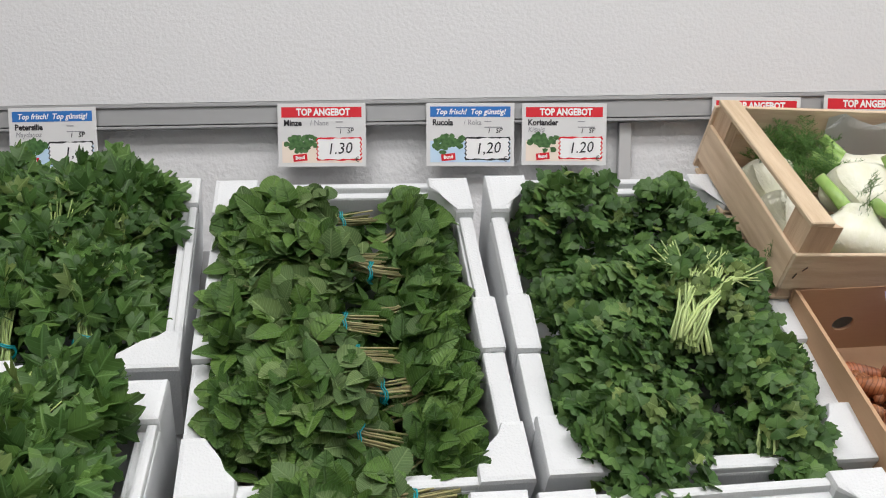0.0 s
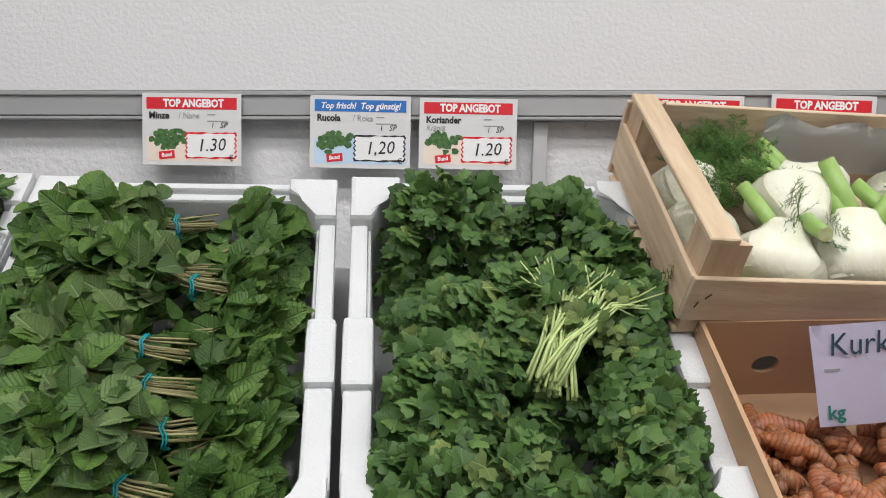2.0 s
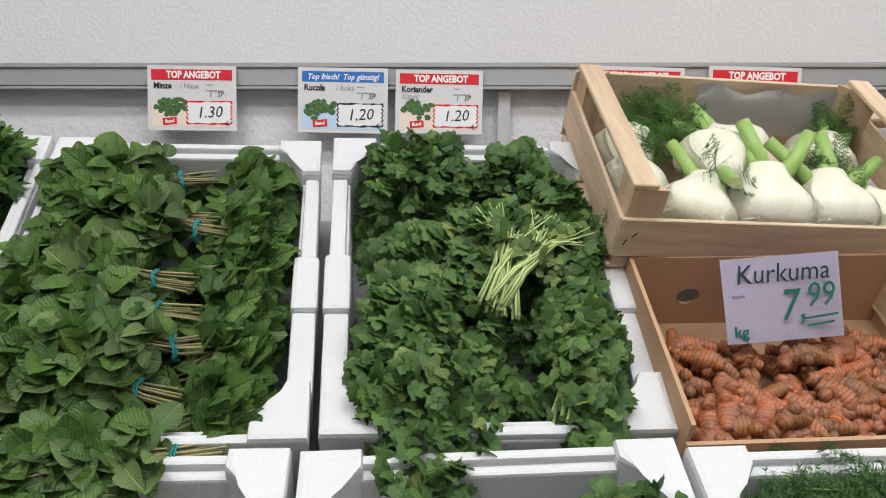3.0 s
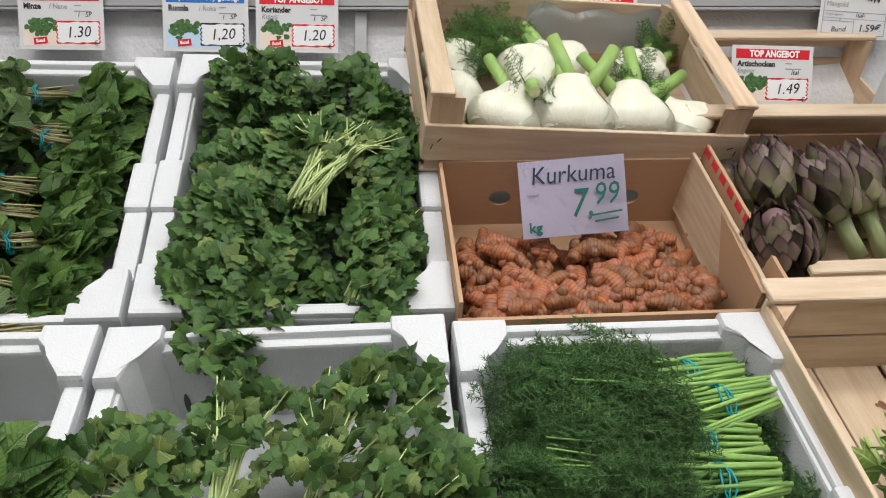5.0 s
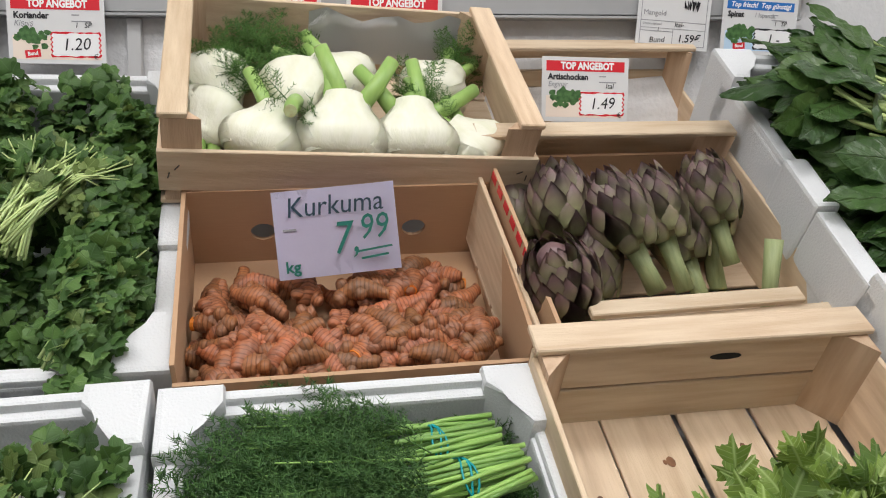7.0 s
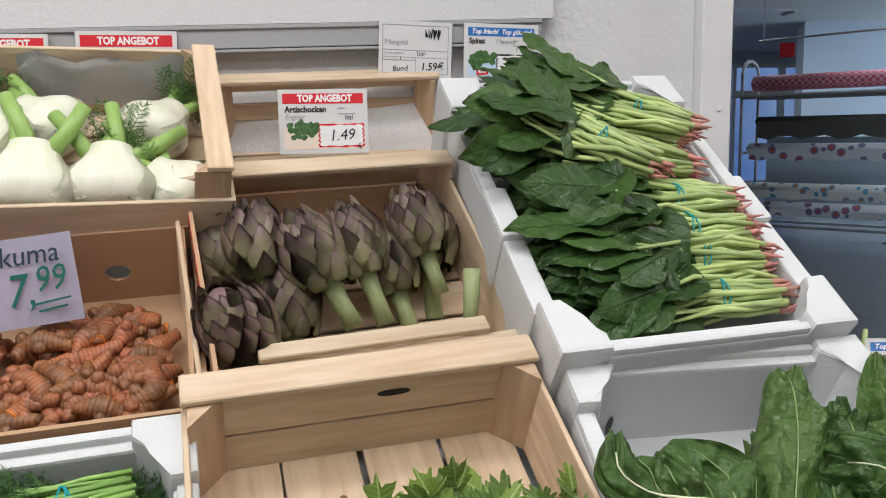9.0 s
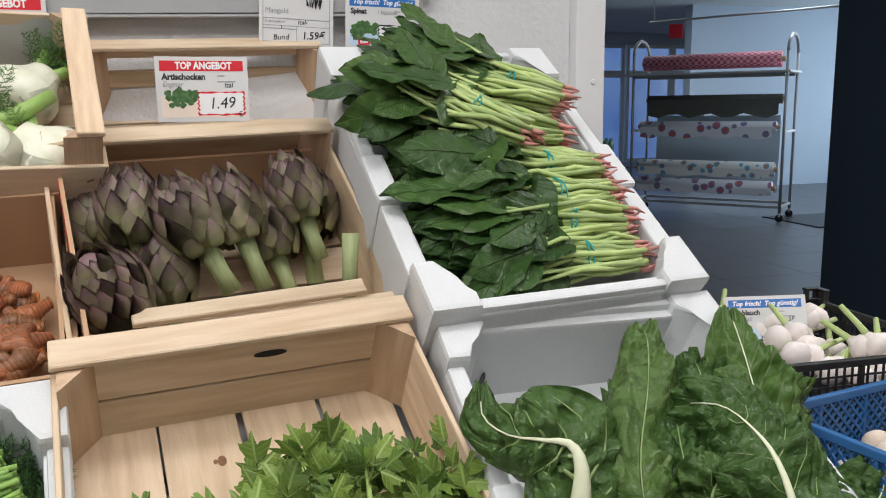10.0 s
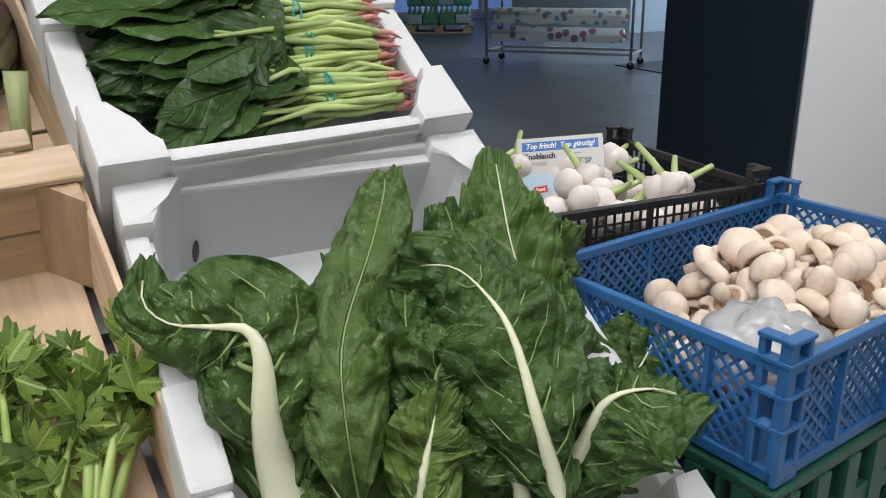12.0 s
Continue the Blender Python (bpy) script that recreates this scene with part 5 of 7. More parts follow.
for args in ((F(-0.185, 0.075, 0.055, 20, 80, 180), 0.95, 2, 20, 4), (F(-0.17, -0.01, 0.05, -10, 95, 30), 0.9, 2, 20, 4), (F(-0.06, 0.02, 0.075, 176, -78, 8), 0.95, 1, 10, 6),
             (F(-0.128, -0.128, 0.05, -30, -66, 0), 0.95, 2, 34, 0), (F(-0.018, -0.132, 0.05, -8, -62, 0), 1.1, 3, 30, 0), (F(0.08, -0.13, 0.05, -4, -66, 0), 1.05, 4, 36, 5),
             (F(0.192, -0.115, 0.045, 50, -72, 0), 0.9, 3, 26, 8), (F(0.03, 0.03, 0.045, 50, -80, 0), 1.0, 3, 25, 12), (F(0.12, 0.03, 0.04, -40, -80, 0), 0.95, 2, 25, 16)):
    fennel_bulb(args[0], rnd, *args[1:])
th = thing("fennel_fronds", F(-0.125, 0.055, 0.05), "dark green tuft of fennel fronds in the crate", "fennel")
scatter("fronds", T_DILL, [leaf_pose(rnd, rnd.uniform(-0.03, 0.05), rnd.uniform(-0.05, 0.05), rnd.uniform(0, 0.04), rnd.gauss(0, 40), rnd.uniform(-10, 15), rnd.gauss(0, 40), rnd.uniform(0.6, 0.8)) for _ in range(90)], L_FROND, th)
liner = thing("paper_liner", F(0.09, 0.145, 0.06, 0, 90), "white paper liner along the crate's back", "paper")
bm = bmesh.new()
grid = [[bm.verts.new((-0.13 + 0.26 * i / 10, -0.035 + (0.08 + 0.008 * math.sin(i * 1.7)) * j / 4, 0.006 * math.sin(i * 0.9 + j) * j / 4)) for i in range(11)] for j in range(5)]
for j in range(4):
    for i in range(10):
        bm.faces.new((grid[j][i], grid[j][i + 1], grid[j + 1][i + 1], grid[j + 1][i]))
bmesh.ops.solidify(bm, geom=bm.faces[:], thickness=0.001)
part("sheet", bm, PAPER_WHITE, liner, "", True)

# ---- turmeric ----
TURMERIC = mat("turmeric_skin", (0.44, 0.145, 0.045), 0.5, grain=0.8, scale=45, bump=0.5, bump_scale=140, second=(0.26, 0.115, 0.06), obrand=0.28, stain=0.5, stain_scale=25)
ring_nodes = TURMERIC.node_tree.nodes
ring_wave = ring_nodes.new("ShaderNodeTexWave")
ring_wave.bands_direction = "Y"
ring_wave.inputs["Scale"].default_value, ring_wave.inputs["Distortion"].default_value = 62, 3.0
ring_coord = ring_nodes.new("ShaderNodeTexCoord")
ring_mix = ring_nodes.new("ShaderNodeMix")
ring_mix.data_type, ring_mix.blend_type = "RGBA", "MULTIPLY"
ring_mix.inputs["Factor"].default_value = 0.75
ring_ramp = ring_nodes.new("ShaderNodeValToRGB")
ring_ramp.color_ramp.elements[0].color, ring_ramp.color_ramp.elements[1].color = (0.42, 0.36, 0.34, 1), (1, 1, 1, 1)
ring_ramp.color_ramp.elements[1].position = 0.35
ring_links = TURMERIC.node_tree.links
ring_links.new(ring_coord.outputs["Object"], ring_wave.inputs[0])
ring_links.new(ring_wave.outputs["Fac"], ring_ramp.inputs[0])
ring_source = ring_nodes["Principled BSDF"].inputs["Base Color"].links[0].from_socket
ring_links.new(ring_source, ring_mix.inputs["A"])
ring_links.new(ring_ramp.outputs[0], ring_mix.inputs["B"])
ring_links.new(ring_mix.outputs["Result"], ring_nodes["Principled BSDF"].inputs["Base Color"])
TURMERIC_CUT = mat("turmeric_cut", (0.75, 0.22, 0.012), 0.55, grain=0.3, scale=150, second=(0.5, 0.14, 0.01))


def turmeric_mesh(seed, length):
    """A knobbly finger with rings round it."""
    r = random.Random(seed)
    bm = bmesh.new()
    bend = r.uniform(-0.25, 0.25)
    n, rows = 12, 26
    rings = []
    for i in range(rows + 1):
        v = i / rows
        rad = 0.0118 * (0.35 + 0.65 * math.sin(math.pi * min(0.97, max(0.06, v))) ** 0.45) * (1 + 0.14 * math.sin(v * 9 + seed)) * (1 + (0.1 if i % 3 == 0 else 0.0))
        c = Vector((bend * length * math.sin(math.pi * v), (v - 0.5) * length, 0))
        rings.append([bm.verts.new(c + Vector((rad * math.cos(2 * math.pi * k / n) * (1 + 0.05 * r.random()), 0, rad * math.sin(2 * math.pi * k / n)))) for k in range(n)])
    for r0, r1 in zip(rings, rings[1:]):
        for k in range(n):
            bm.faces.new((r0[k], r0[(k + 1) % n], r1[(k + 1) % n], r1[k]))
    bm.faces.new(rings[0][::-1])
    bm.faces.new(rings[-1])
    for k in range(2):
        y, a = r.uniform(-0.3, 0.3) * length, r.uniform(0, 6.28)
        d = Vector((math.cos(a), r.uniform(-0.4, 0.4), math.sin(a)))
        tube(bm, [Vector((bend * length * math.cos(math.pi * y / length), y, 0)) + d * q for q in (0.004, 0.012, 0.017, 0.020)], [0.008, 0.008, 0.0065, 0.003], 9)
    bmesh.ops.recalc_face_normals(bm, faces=bm.faces[:])
    me = bpy.data.meshes.new("root")
    bm.to_mesh(me)
    bm.free()
    me.polygons.foreach_set("use_smooth", [True] * len(me.polygons))
    me.materials.append(TURMERIC)
    return me


T_MESH = [turmeric_mesh(i, 0.045 + 0.007 * i) for i in range(6)]
rnd = random.Random(21)
cut_me = None
for i in range(150):
    x, y = rnd.uniform(-0.168, 0.14), rnd.uniform(-0.118, 0.07)
    if i > 105:
        y, x = rnd.uniform(-0.115, -0.05), rnd.uniform(-0.168, 0.15)
    z = 0.014 + 0.022 * rnd.random() + 0.026 * (1 if i > 60 else 0) * (1 - max(0, (y - 0.0) / 0.09)) + (0.016 if i > 105 else 0)
    m = tray.matrix_basis @ pose(x, y, z, rnd.uniform(-25, 25), rnd.uniform(0, 360), rnd.uniform(0, 360))
    th = new("turmeric_root", T_MESH[i % 6])
    th.matrix_world = m
    tagged(th, "knobbly orange brown turmeric root in a cardboard box", "turmeric", "turmeric roots")
    if i % 7 == 0:
        ln = 0.045 + 0.007 * (i % 6)
        if cut_me is None:
            bm = bmesh.new()
            bmesh.ops.create_cone(bm, cap_ends=True, segments=12, radius1=0.0085, radius2=0.0078, depth=0.004, matrix=pose(0, 0, 0, 90, 0, 0))
            c = part("cut_face", bm, TURMERIC_CUT, th, "bright orange cut face")
            cut_me = c.data
        else:
            c = new("cut_face", cut_me)
            c.parent = th
            c["label"] = "bright orange cut face"
        c.matrix_basis = pose(0, ln / 2 - 0.003, 0)

# ---- artichokes ----
BRACT = mat("artichoke_bract", (0.4, 0.42, 0.2), 0.45, grain=0.7, scale=30, bump=0.2, second=(0.16, 0.11, 0.085), obrand=0.14, stain=0.3, stain_scale=12)
tip_nodes, tip_links = BRACT.node_tree.nodes, BRACT.node_tree.links
tip_coord, tip_sep, tip_ramp, tip_mix = tip_nodes.new("ShaderNodeTexCoord"), tip_nodes.new("ShaderNodeSeparateXYZ"), tip_nodes.new("ShaderNodeMapRange"), tip_nodes.new("ShaderNodeMix")
tip_ramp.inputs["From Min"].default_value, tip_ramp.inputs["From Max"].default_value = 0.008, 0.036
tip_mix.data_type = "RGBA"
tip_mix.inputs["B"].default_value = (0.18, 0.105, 0.105, 1)
tip_links.new(tip_coord.outputs["Object"], tip_sep.inputs[0])
tip_links.new(tip_sep.outputs[2], tip_ramp.inputs[0])
tip_links.new(tip_ramp.outputs[0], tip_mix.inputs["Factor"])
tip_links.new(tip_nodes["Principled BSDF"].inputs["Base Color"].links[0].from_socket, tip_mix.inputs["A"])
tip_links.new(tip_mix.outputs["Result"], tip_nodes["Principled BSDF"].inputs["Base Color"])
ARTI_STEM = mat("artichoke_stem", (0.4, 0.45, 0.22), 0.5, grain=0.5, scale=30, second=(0.2, 0.26, 0.1), stretch=(8, 8, 1), bump=0.2)


def bract_mesh():
    bm = bmesh.new()
    rows, cols = 7, 6
    grid = []
    for i in range(rows + 1):
        v = i / rows
        half = 0.0142 * (1 - v ** 2.6) ** 0.8 * (0.72 + 0.4 * math.sin(math.pi * min(1, v * 1.15))) + 0.0004
        row = []
        for j in range(cols + 1):
            u = j / cols * 2 - 1
            row.append(bm.verts.new((u * half, -0.006 * math.sin(math.pi * v * 0.8) + 0.36 * half * u * u + 0.004 * v * v, v * 0.044)))
        grid.append(row)
    for i in range(rows):
        for j in range(cols):
            bm.faces.new((grid[i][j], grid[i][j + 1], grid[i + 1][j + 1], grid[i + 1][j]))
    bmesh.ops.solidify(bm, geom=bm.faces[:], thickness=-0.0016)
    me = bpy.data.meshes.new("bract")
    bm.to_mesh(me)
    bm.free()
    me.polygons.foreach_set("use_smooth", [True] * len(me.polygons))
    me.materials.append(BRACT)
    return me


def artichoke(m, rnd, stem=0.07):
    """A head of overlapping bracts about +z on a thick ribbed stem."""
    th = thing("artichoke", m, "purple green artichoke with overlapping bracts on a cut stem", "artichoke", "artichokes")
    bm = bmesh.new()
    bmesh.ops.create_uvsphere(bm, u_segments=16, v_segments=10, radius=1, matrix=pose(0, 0, 0.05) @ Matrix.Diagonal((0.027, 0.027, 0.05, 1)))
    part("heart", bm, BRACT, th, "", True)
    me = bract_mesh() if "bract" not in bpy.data.meshes else bpy.data.meshes["bract"]
    def egg(z):
        return 0.041 * math.sqrt(max(0.02, 1 - ((z - 0.038) / 0.066) ** 2))

    for row in range(8):
        n = (7, 9, 10, 10, 10, 9, 8, 6)[row]
        for k in range(n):
            a = 360 * (k + 0.5 * (row % 2) + rnd.uniform(-0.08, 0.08)) / n
            z = 0.002 + row * 0.0112
            rad = egg(z) - 0.004
            tilt = math.degrees(math.atan2(egg(z + 0.040) + 0.006 - egg(z), 0.040)) + rnd.uniform(-3, 5) - 4 + 1.5 * row
            b = new("bract", me)
            b.parent = th
            b.matrix_basis = pose(0, 0, z) @ pose(0, 0, 0, 0, 0, a) @ pose(0, -rad, 0) @ pose(0, 0, 0, tilt, 0, 0) @ Matrix.Scale((0.8, 0.98, 1.05, 1.05, 1.0, 0.9, 0.8, 0.66)[row] * rnd.uniform(0.92, 1.08), 4)
    bm = bmesh.new()
    tube(bm, [(0, 0, 0.012), (0.001, 0, -0.02), (0.003, 0.002, -stem)], [0.014, 0.0108, 0.012], 12)
    part("stem", bm, ARTI_STEM, th, "pale green ribbed stem", True)
    return th


A = lambda x, y, z, rx, ry=0, rz=0: arti_crate.matrix_basis @ pose(x, y, z) @ pose(0, 0, 0, 0, 0, rz) @ pose(0, 0, 0, rx, ry, 0)
rnd = random.Random(9)
for x, y, z, rx, ry, rz in ((-0.098, 0.0, 0.075, -55, 0, 4), (-0.02, -0.034, 0.086, -58, 0, 26), (0.03, -0.022, 0.085, -58, 0, 14), (0.122, 0.008, 0.082, -56, 0, 12),
                            (0.078, -0.022, 0.042, -62, 0, 10), (-0.125, -0.105, 0.055, -22, -18, 20), (-0.07, -0.06, 0.025, -52, 12, 10), (0.14, 0.03, 0.03, -70, 0, -10), (-0.13, 0.04, 0.03, -70, 0, 10)):
    artichoke(A(x, y, z, rx, ry, rz) @ Matrix.Scale(rnd.uniform(0.98, 1.1), 4), rnd, rnd.uniform(0.052, 0.07))
th = thing("cut_stalk", A(0.155, -0.085, 0.07, -42, 4, -6), "loose pale green artichoke stem in the crate", "artichoke stem")
bm = bmesh.new()
tube(bm, [(0, 0, -0.04), (0, 0, 0.01), (0, 0, 0.055)], [0.009, 0.0105, 0.012], 12)
part("stem", bm, ARTI_STEM, th, "", True)


# ---- plastic crates ----
def lattice_side(length, height, kind, step, bar):
    """A wall of crossed bars: x along the wall, z up, as one mesh."""
    bm = bmesh.new()
    if kind == "diamond":
        for s in (-1, 1):
            k = -height
            while k < length:
                x0, x1 = k, k + height
                z0, z1 = 0.0, height
                if x0 < 0:
                    z0, x0 = -x0, 0.0
                if x1 > length:
                    z1, x1 = height - (x1 - length), length
                if x1 - x0 > 0.004:
                    if s < 0:
                        a, b = (length - x0, z0), (length - x1, z1)
                    else:
                        a, b = (x0, z0), (x1, z1)
                    d = Vector((b[0] - a[0], 0, b[1] - a[1]))
                    m = pose((a[0] + b[0]) / 2 - length / 2, 0.0004 * s, (a[1] + b[1]) / 2) @ pose(0, 0, 0, 0, -math.degrees(math.atan2(d.z, d.x)), 0)
                    block(bm, -d.length / 2, d.length / 2, -bar * 0.4, bar * 0.4, -bar / 2, bar / 2, turn=m)
                k += step
    else:
        n = int(length / step)
        for i in range(n + 1):
            x = -length / 2 + length * i / n
            block(bm, x - bar / 2, x + bar / 2, -bar * 0.45, bar * 0.45, 0, height)
        n = int(height / step)
        for i in range(1, n):
            z = height * i / n
            block(bm, -length / 2, length / 2, -bar * 0.35, bar * 0.35, z - bar / 2, z + bar / 2)
    return bm


def plastic_crate(m, w, d, h, material, label, kind="diamond", step=0.0155, bar=0.0032, lugs=True, name="plastic_crate", ribs=5):
    th = thing(name, m, label, "crate", "plastic crates")
    x, y = w / 2, d / 2
    slab("base", -x + 0.006, x - 0.006, -y + 0.006, y - 0.006, 0, 0.005, material, th, 0.001)
    for nm, z0, z1, grow in (("rim", h - 0.011, h, 0.004), ("foot_rail", 0.0, 0.012, 0.0015)):
        bm = bmesh.new()
        for s in (-1, 1):
            block(bm, -x - grow, x + grow, *sorted((s * (y + grow), s * (y - 0.006))), z0, z1, 0.001)
            block(bm, *sorted((s * (x + grow), s * (x - 0.006))), -y + 0.0062, y - 0.0062, z0, z1, 0.001)
        part(nm, bm, material, th)
    for s in (-1, 1):
        for length, mm in ((w - 0.05, pose(0, s * (y - 0.003), 0.0122)), (d - 0.05, pose(s * (x - 0.003), 0, 0.0122, 0, 0, 90))):
            ob = part("lattice", lattice_side(length, h - 0.0236, kind, step, bar), material, th)
            ob.matrix_basis = mm
            ob["kind"] = "stuff"
        for k in range(1, ribs):
            px = -x + w * k / ribs
            slab("rib", px - 0.0025, px + 0.0025, *sorted((s * (y + 0.0035), s * (y - 0.005))), 0.0125, h - 0.0115, material, th)
        for k in range(1, ribs - 1):
            py = -y + d * k / (ribs - 1)
            slab("rib", *sorted((s * (x + 0.0035), s * (x - 0.005))), py - 0.0025, py + 0.0025, 0.0125, h - 0.0115, material, th)
    for sx in (-1, 1):
        for sy in (-1, 1):
            bm = bmesh.new()
            top = h + 0.022 if lugs else h
            block(bm, *sorted((sx * (x + 0.005), sx * (x - 0.028))), *sorted((sy * (y + 0.005), sy * (y - 0.001))), 0.0, 0.02, 0.001)
            for u in (0.0, 0.025):
                block(bm, *sorted((sx * (x + 0.0052 - u), sx * (x - 0.001 - u))), *sorted((sy * (y + 0.0055), sy * (y - 0.006))), 0.012, top, 0.001)
                block(bm, *sorted((sx * (x + 0.0055), sx * (x - 0.006))), *sorted((sy * (y + 0.0052 - u), sy * (y - 0.001 - u))), 0.012, top, 0.001)
            for z in ((h * 0.45, h * 0.72, h - 0.002, top - 0.004) if lugs else (h * 0.5, h - 0.004)):
                block(bm, *sorted((sx * (x + 0.007), sx * (x - 0.027))), *sorted((sy * (y + 0.007), sy * (y - 0.0065))), z, z + 0.0045, 0.0008)
                block(bm, *sorted((sx * (x + 0.007), sx * (x - 0.0065))), *sorted((sy * (y - 0.0066), sy * (y - 0.027))), z, z + 0.0045, 0.0008)
            part("corner_post", bm, material, th)
    return th


YAW = 10.0
CR = lambda x, y, z, rz=0.0: pose(2.948, 0.748, 0) @ pose(0, 0, 0, 0, 0, YAW) @ pose(x, y, z) @ pose(0, 0, 0, 0, 0, rz)
blue = plastic_crate(CR(0, 0, 0.885), 0.44, 0.30, 0.115, BLUE_PLASTIC, "blue plastic lattice crate of white mushrooms on green crates")
black = plastic_crate(pose(2.887, 1.112, 0.892, 0, 0, -2.0), 0.46, 0.33, 0.125, BLACK_PLASTIC, "black plastic grid crate of garlic beside the mushrooms", "grid", 0.013, 0.0028)
for k in range(3):
    plastic_crate(CR(0.0, 0.0, 0.5895 - k * 0.2935), 0.445, 0.305, 0.292, GREEN_PLASTIC, "dark green plastic crate stacked under the mushrooms", "grid", 0.045, 0.02, False, ribs=7)
    plastic_crate(pose(2.887, 1.114, 0.596 - k * 0.2965, 0, 0, -2.0), 0.465, 0.335, 0.294, GREEN_PLASTIC, "dark green plastic crate stacked under the garlic", "grid", 0.045, 0.02, False, ribs=7)

# ---- mushrooms ----
MUSH = mat("mushroom_cap", (0.86, 0.76, 0.65), 0.6, grain=0.6, scale=45, bump=0.5, bump_scale=60, second=(0.62, 0.43, 0.29), obrand=0.07, stain=0.15, stain_scale=20)
MUSH_GILL = mat("mushroom_gill", (0.55, 0.38, 0.26), 0.8, grain=0.6, scale=150, second=(0.35, 0.2, 0.12))


def mushroom_meshes(seed):
    r = random.Random(seed)
    k = r.uniform(0.9, 1.15)
    cap = bmesh.new()
    prof = [(0.0, 0.0245), (0.009, 0.0235), (0.0165, 0.0195), (0.0212, 0.0125), (0.0218, 0.006), (0.0195, 0.0015), (0.0165, 0.0012), (0.0155, 0.004)]
    n = 20
    rings = [[cap.verts.new((rr * k * math.cos(2 * math.pi * j / n) * (1 + 0.03 * math.sin(3 * 2 * math.pi * j / n + seed)), rr * k * math.sin(2 * math.pi * j / n), z)) for j in range(n)] for rr, z in prof[1:]]
    top = cap.verts.new((0, 0, prof[0][1]))
    for j in range(n):
        cap.faces.new((top, rings[0][j], rings[0][(j + 1) % n]))
    for r0, r1 in zip(rings, rings[1:]):
        for j in range(n):
            cap.faces.new((r0[j], r1[j], r1[(j + 1) % n], r0[(j + 1) % n]))
    gill = bmesh.new()
    bmesh.ops.create_circle(gill, cap_ends=True, segments=20, radius=0.0158 * k, matrix=pose(0, 0, 0.0035))
    stem = bmesh.new()
    tube(stem, [(0, 0, 0.0036), (0, 0.0005, -0.006), (0.001, 0, -0.015)], [0.0085, 0.008, 0.0088], 14)
    out = []
    for nm, b, mm in (("cap", cap, MUSH), ("gill_disc", gill, MUSH_GILL), ("stalk", stem, MUSH)):
        me = bpy.data.meshes.new(nm)
        bmesh.ops.recalc_face_normals(b, faces=b.faces[:])
        b.to_mesh(me)
        b.free()
        me.polygons.foreach_set("use_smooth", [True] * len(me.polygons))
        me.materials.append(mm)
        out.append((nm, me))
    return out


MM = [mushroom_meshes(i) for i in range(4)]
rnd = random.Random(33)
spots = []
for layer in range(4):
    for gx in range(-5, 6):
        for gy in range(-4, 5):
            x, y = gx * 0.041 + 0.02 * (gy % 2) + 0.012 * layer + rnd.uniform(-0.006, 0.006), gy * 0.036 + 0.01 * layer + rnd.uniform(-0.006, 0.006)
            reach = (1.0, 0.8, 0.5, 0.2)[layer]
            if abs(x) < 0.2 and abs(y) < 0.122 and ((x - 0.06) / 0.2) ** 2 + ((y - 0.01) / 0.15) ** 2 < reach * 1.15 and not (layer > 0 and x < -0.07 and y < 0.02):
                spots.append((x, y, 0.02 + layer * 0.027 + rnd.uniform(-0.004, 0.006)))
for i, (x, y, z) in enumerate(spots):
    th = thing("mushroom", blue.matrix_basis @ pose(x, y, z) @ pose(0, 0, 0, rnd.gauss(0, 60), rnd.gauss(0, 45), rnd.uniform(0, 360)) @ Matrix.Scale(rnd.uniform(0.8, 1.1), 4),
               "creamy white button mushroom heaped in a blue crate", "mushroom", "mushrooms")
    for nm, me in MM[i % 4]:
        p = new(nm, me)
        p.parent = th
BAG = mat("thin_clear_plastic", (0.86, 0.88, 0.9), 0.18, grain=0.1, trans=0.6, bump=0.25, bump_scale=40, spec=0.6)
bag = thing("plastic_bag", blue.matrix_basis @ pose(-0.145, -0.075, 0.085), "crumpled clear plastic bag lying in the mushroom crate", "plastic bag")
bm = bmesh.new()
bmesh.ops.create_icosphere(bm, subdivisions=4, radius=1)
for v in bm.verts:
    q = v.co.copy()
    k = 1 + 0.3 * noise.noise(q * 2.3) + 0.16 * noise.noise(q * 6) + 0.08 * noise.noise(q * 13)
    v.co = Vector((q.x * 0.062 * k, q.y * 0.05 * k, q.z * 0.032 * k))
part("film", bm, BAG, bag, "", True)
for i in range(5):
    slab("leaflet_print", -0.05 + 0.008, 0.03, 0, 0.0008, 0.01, 0.012, GREY_INK, bag, turn=pose(-0.02, -0.0645, -0.035 + 0.011 * i))
slab("leaflet", -0.045, 0.035, 0, 0.0008, -0.03, 0.03, PAPER_WHITE, bag, turn=pose(-0.02, -0.0635, -0.008))

# ---- garlic ----
GARLIC = mat("garlic_skin", (0.82, 0.77, 0.72), 0.5, grain=0.4, scale=20, bump=0.15, second=(0.7, 0.55, 0.55), stretch=(6, 6, 1), obrand=0.08)
rnd = random.Random(41)
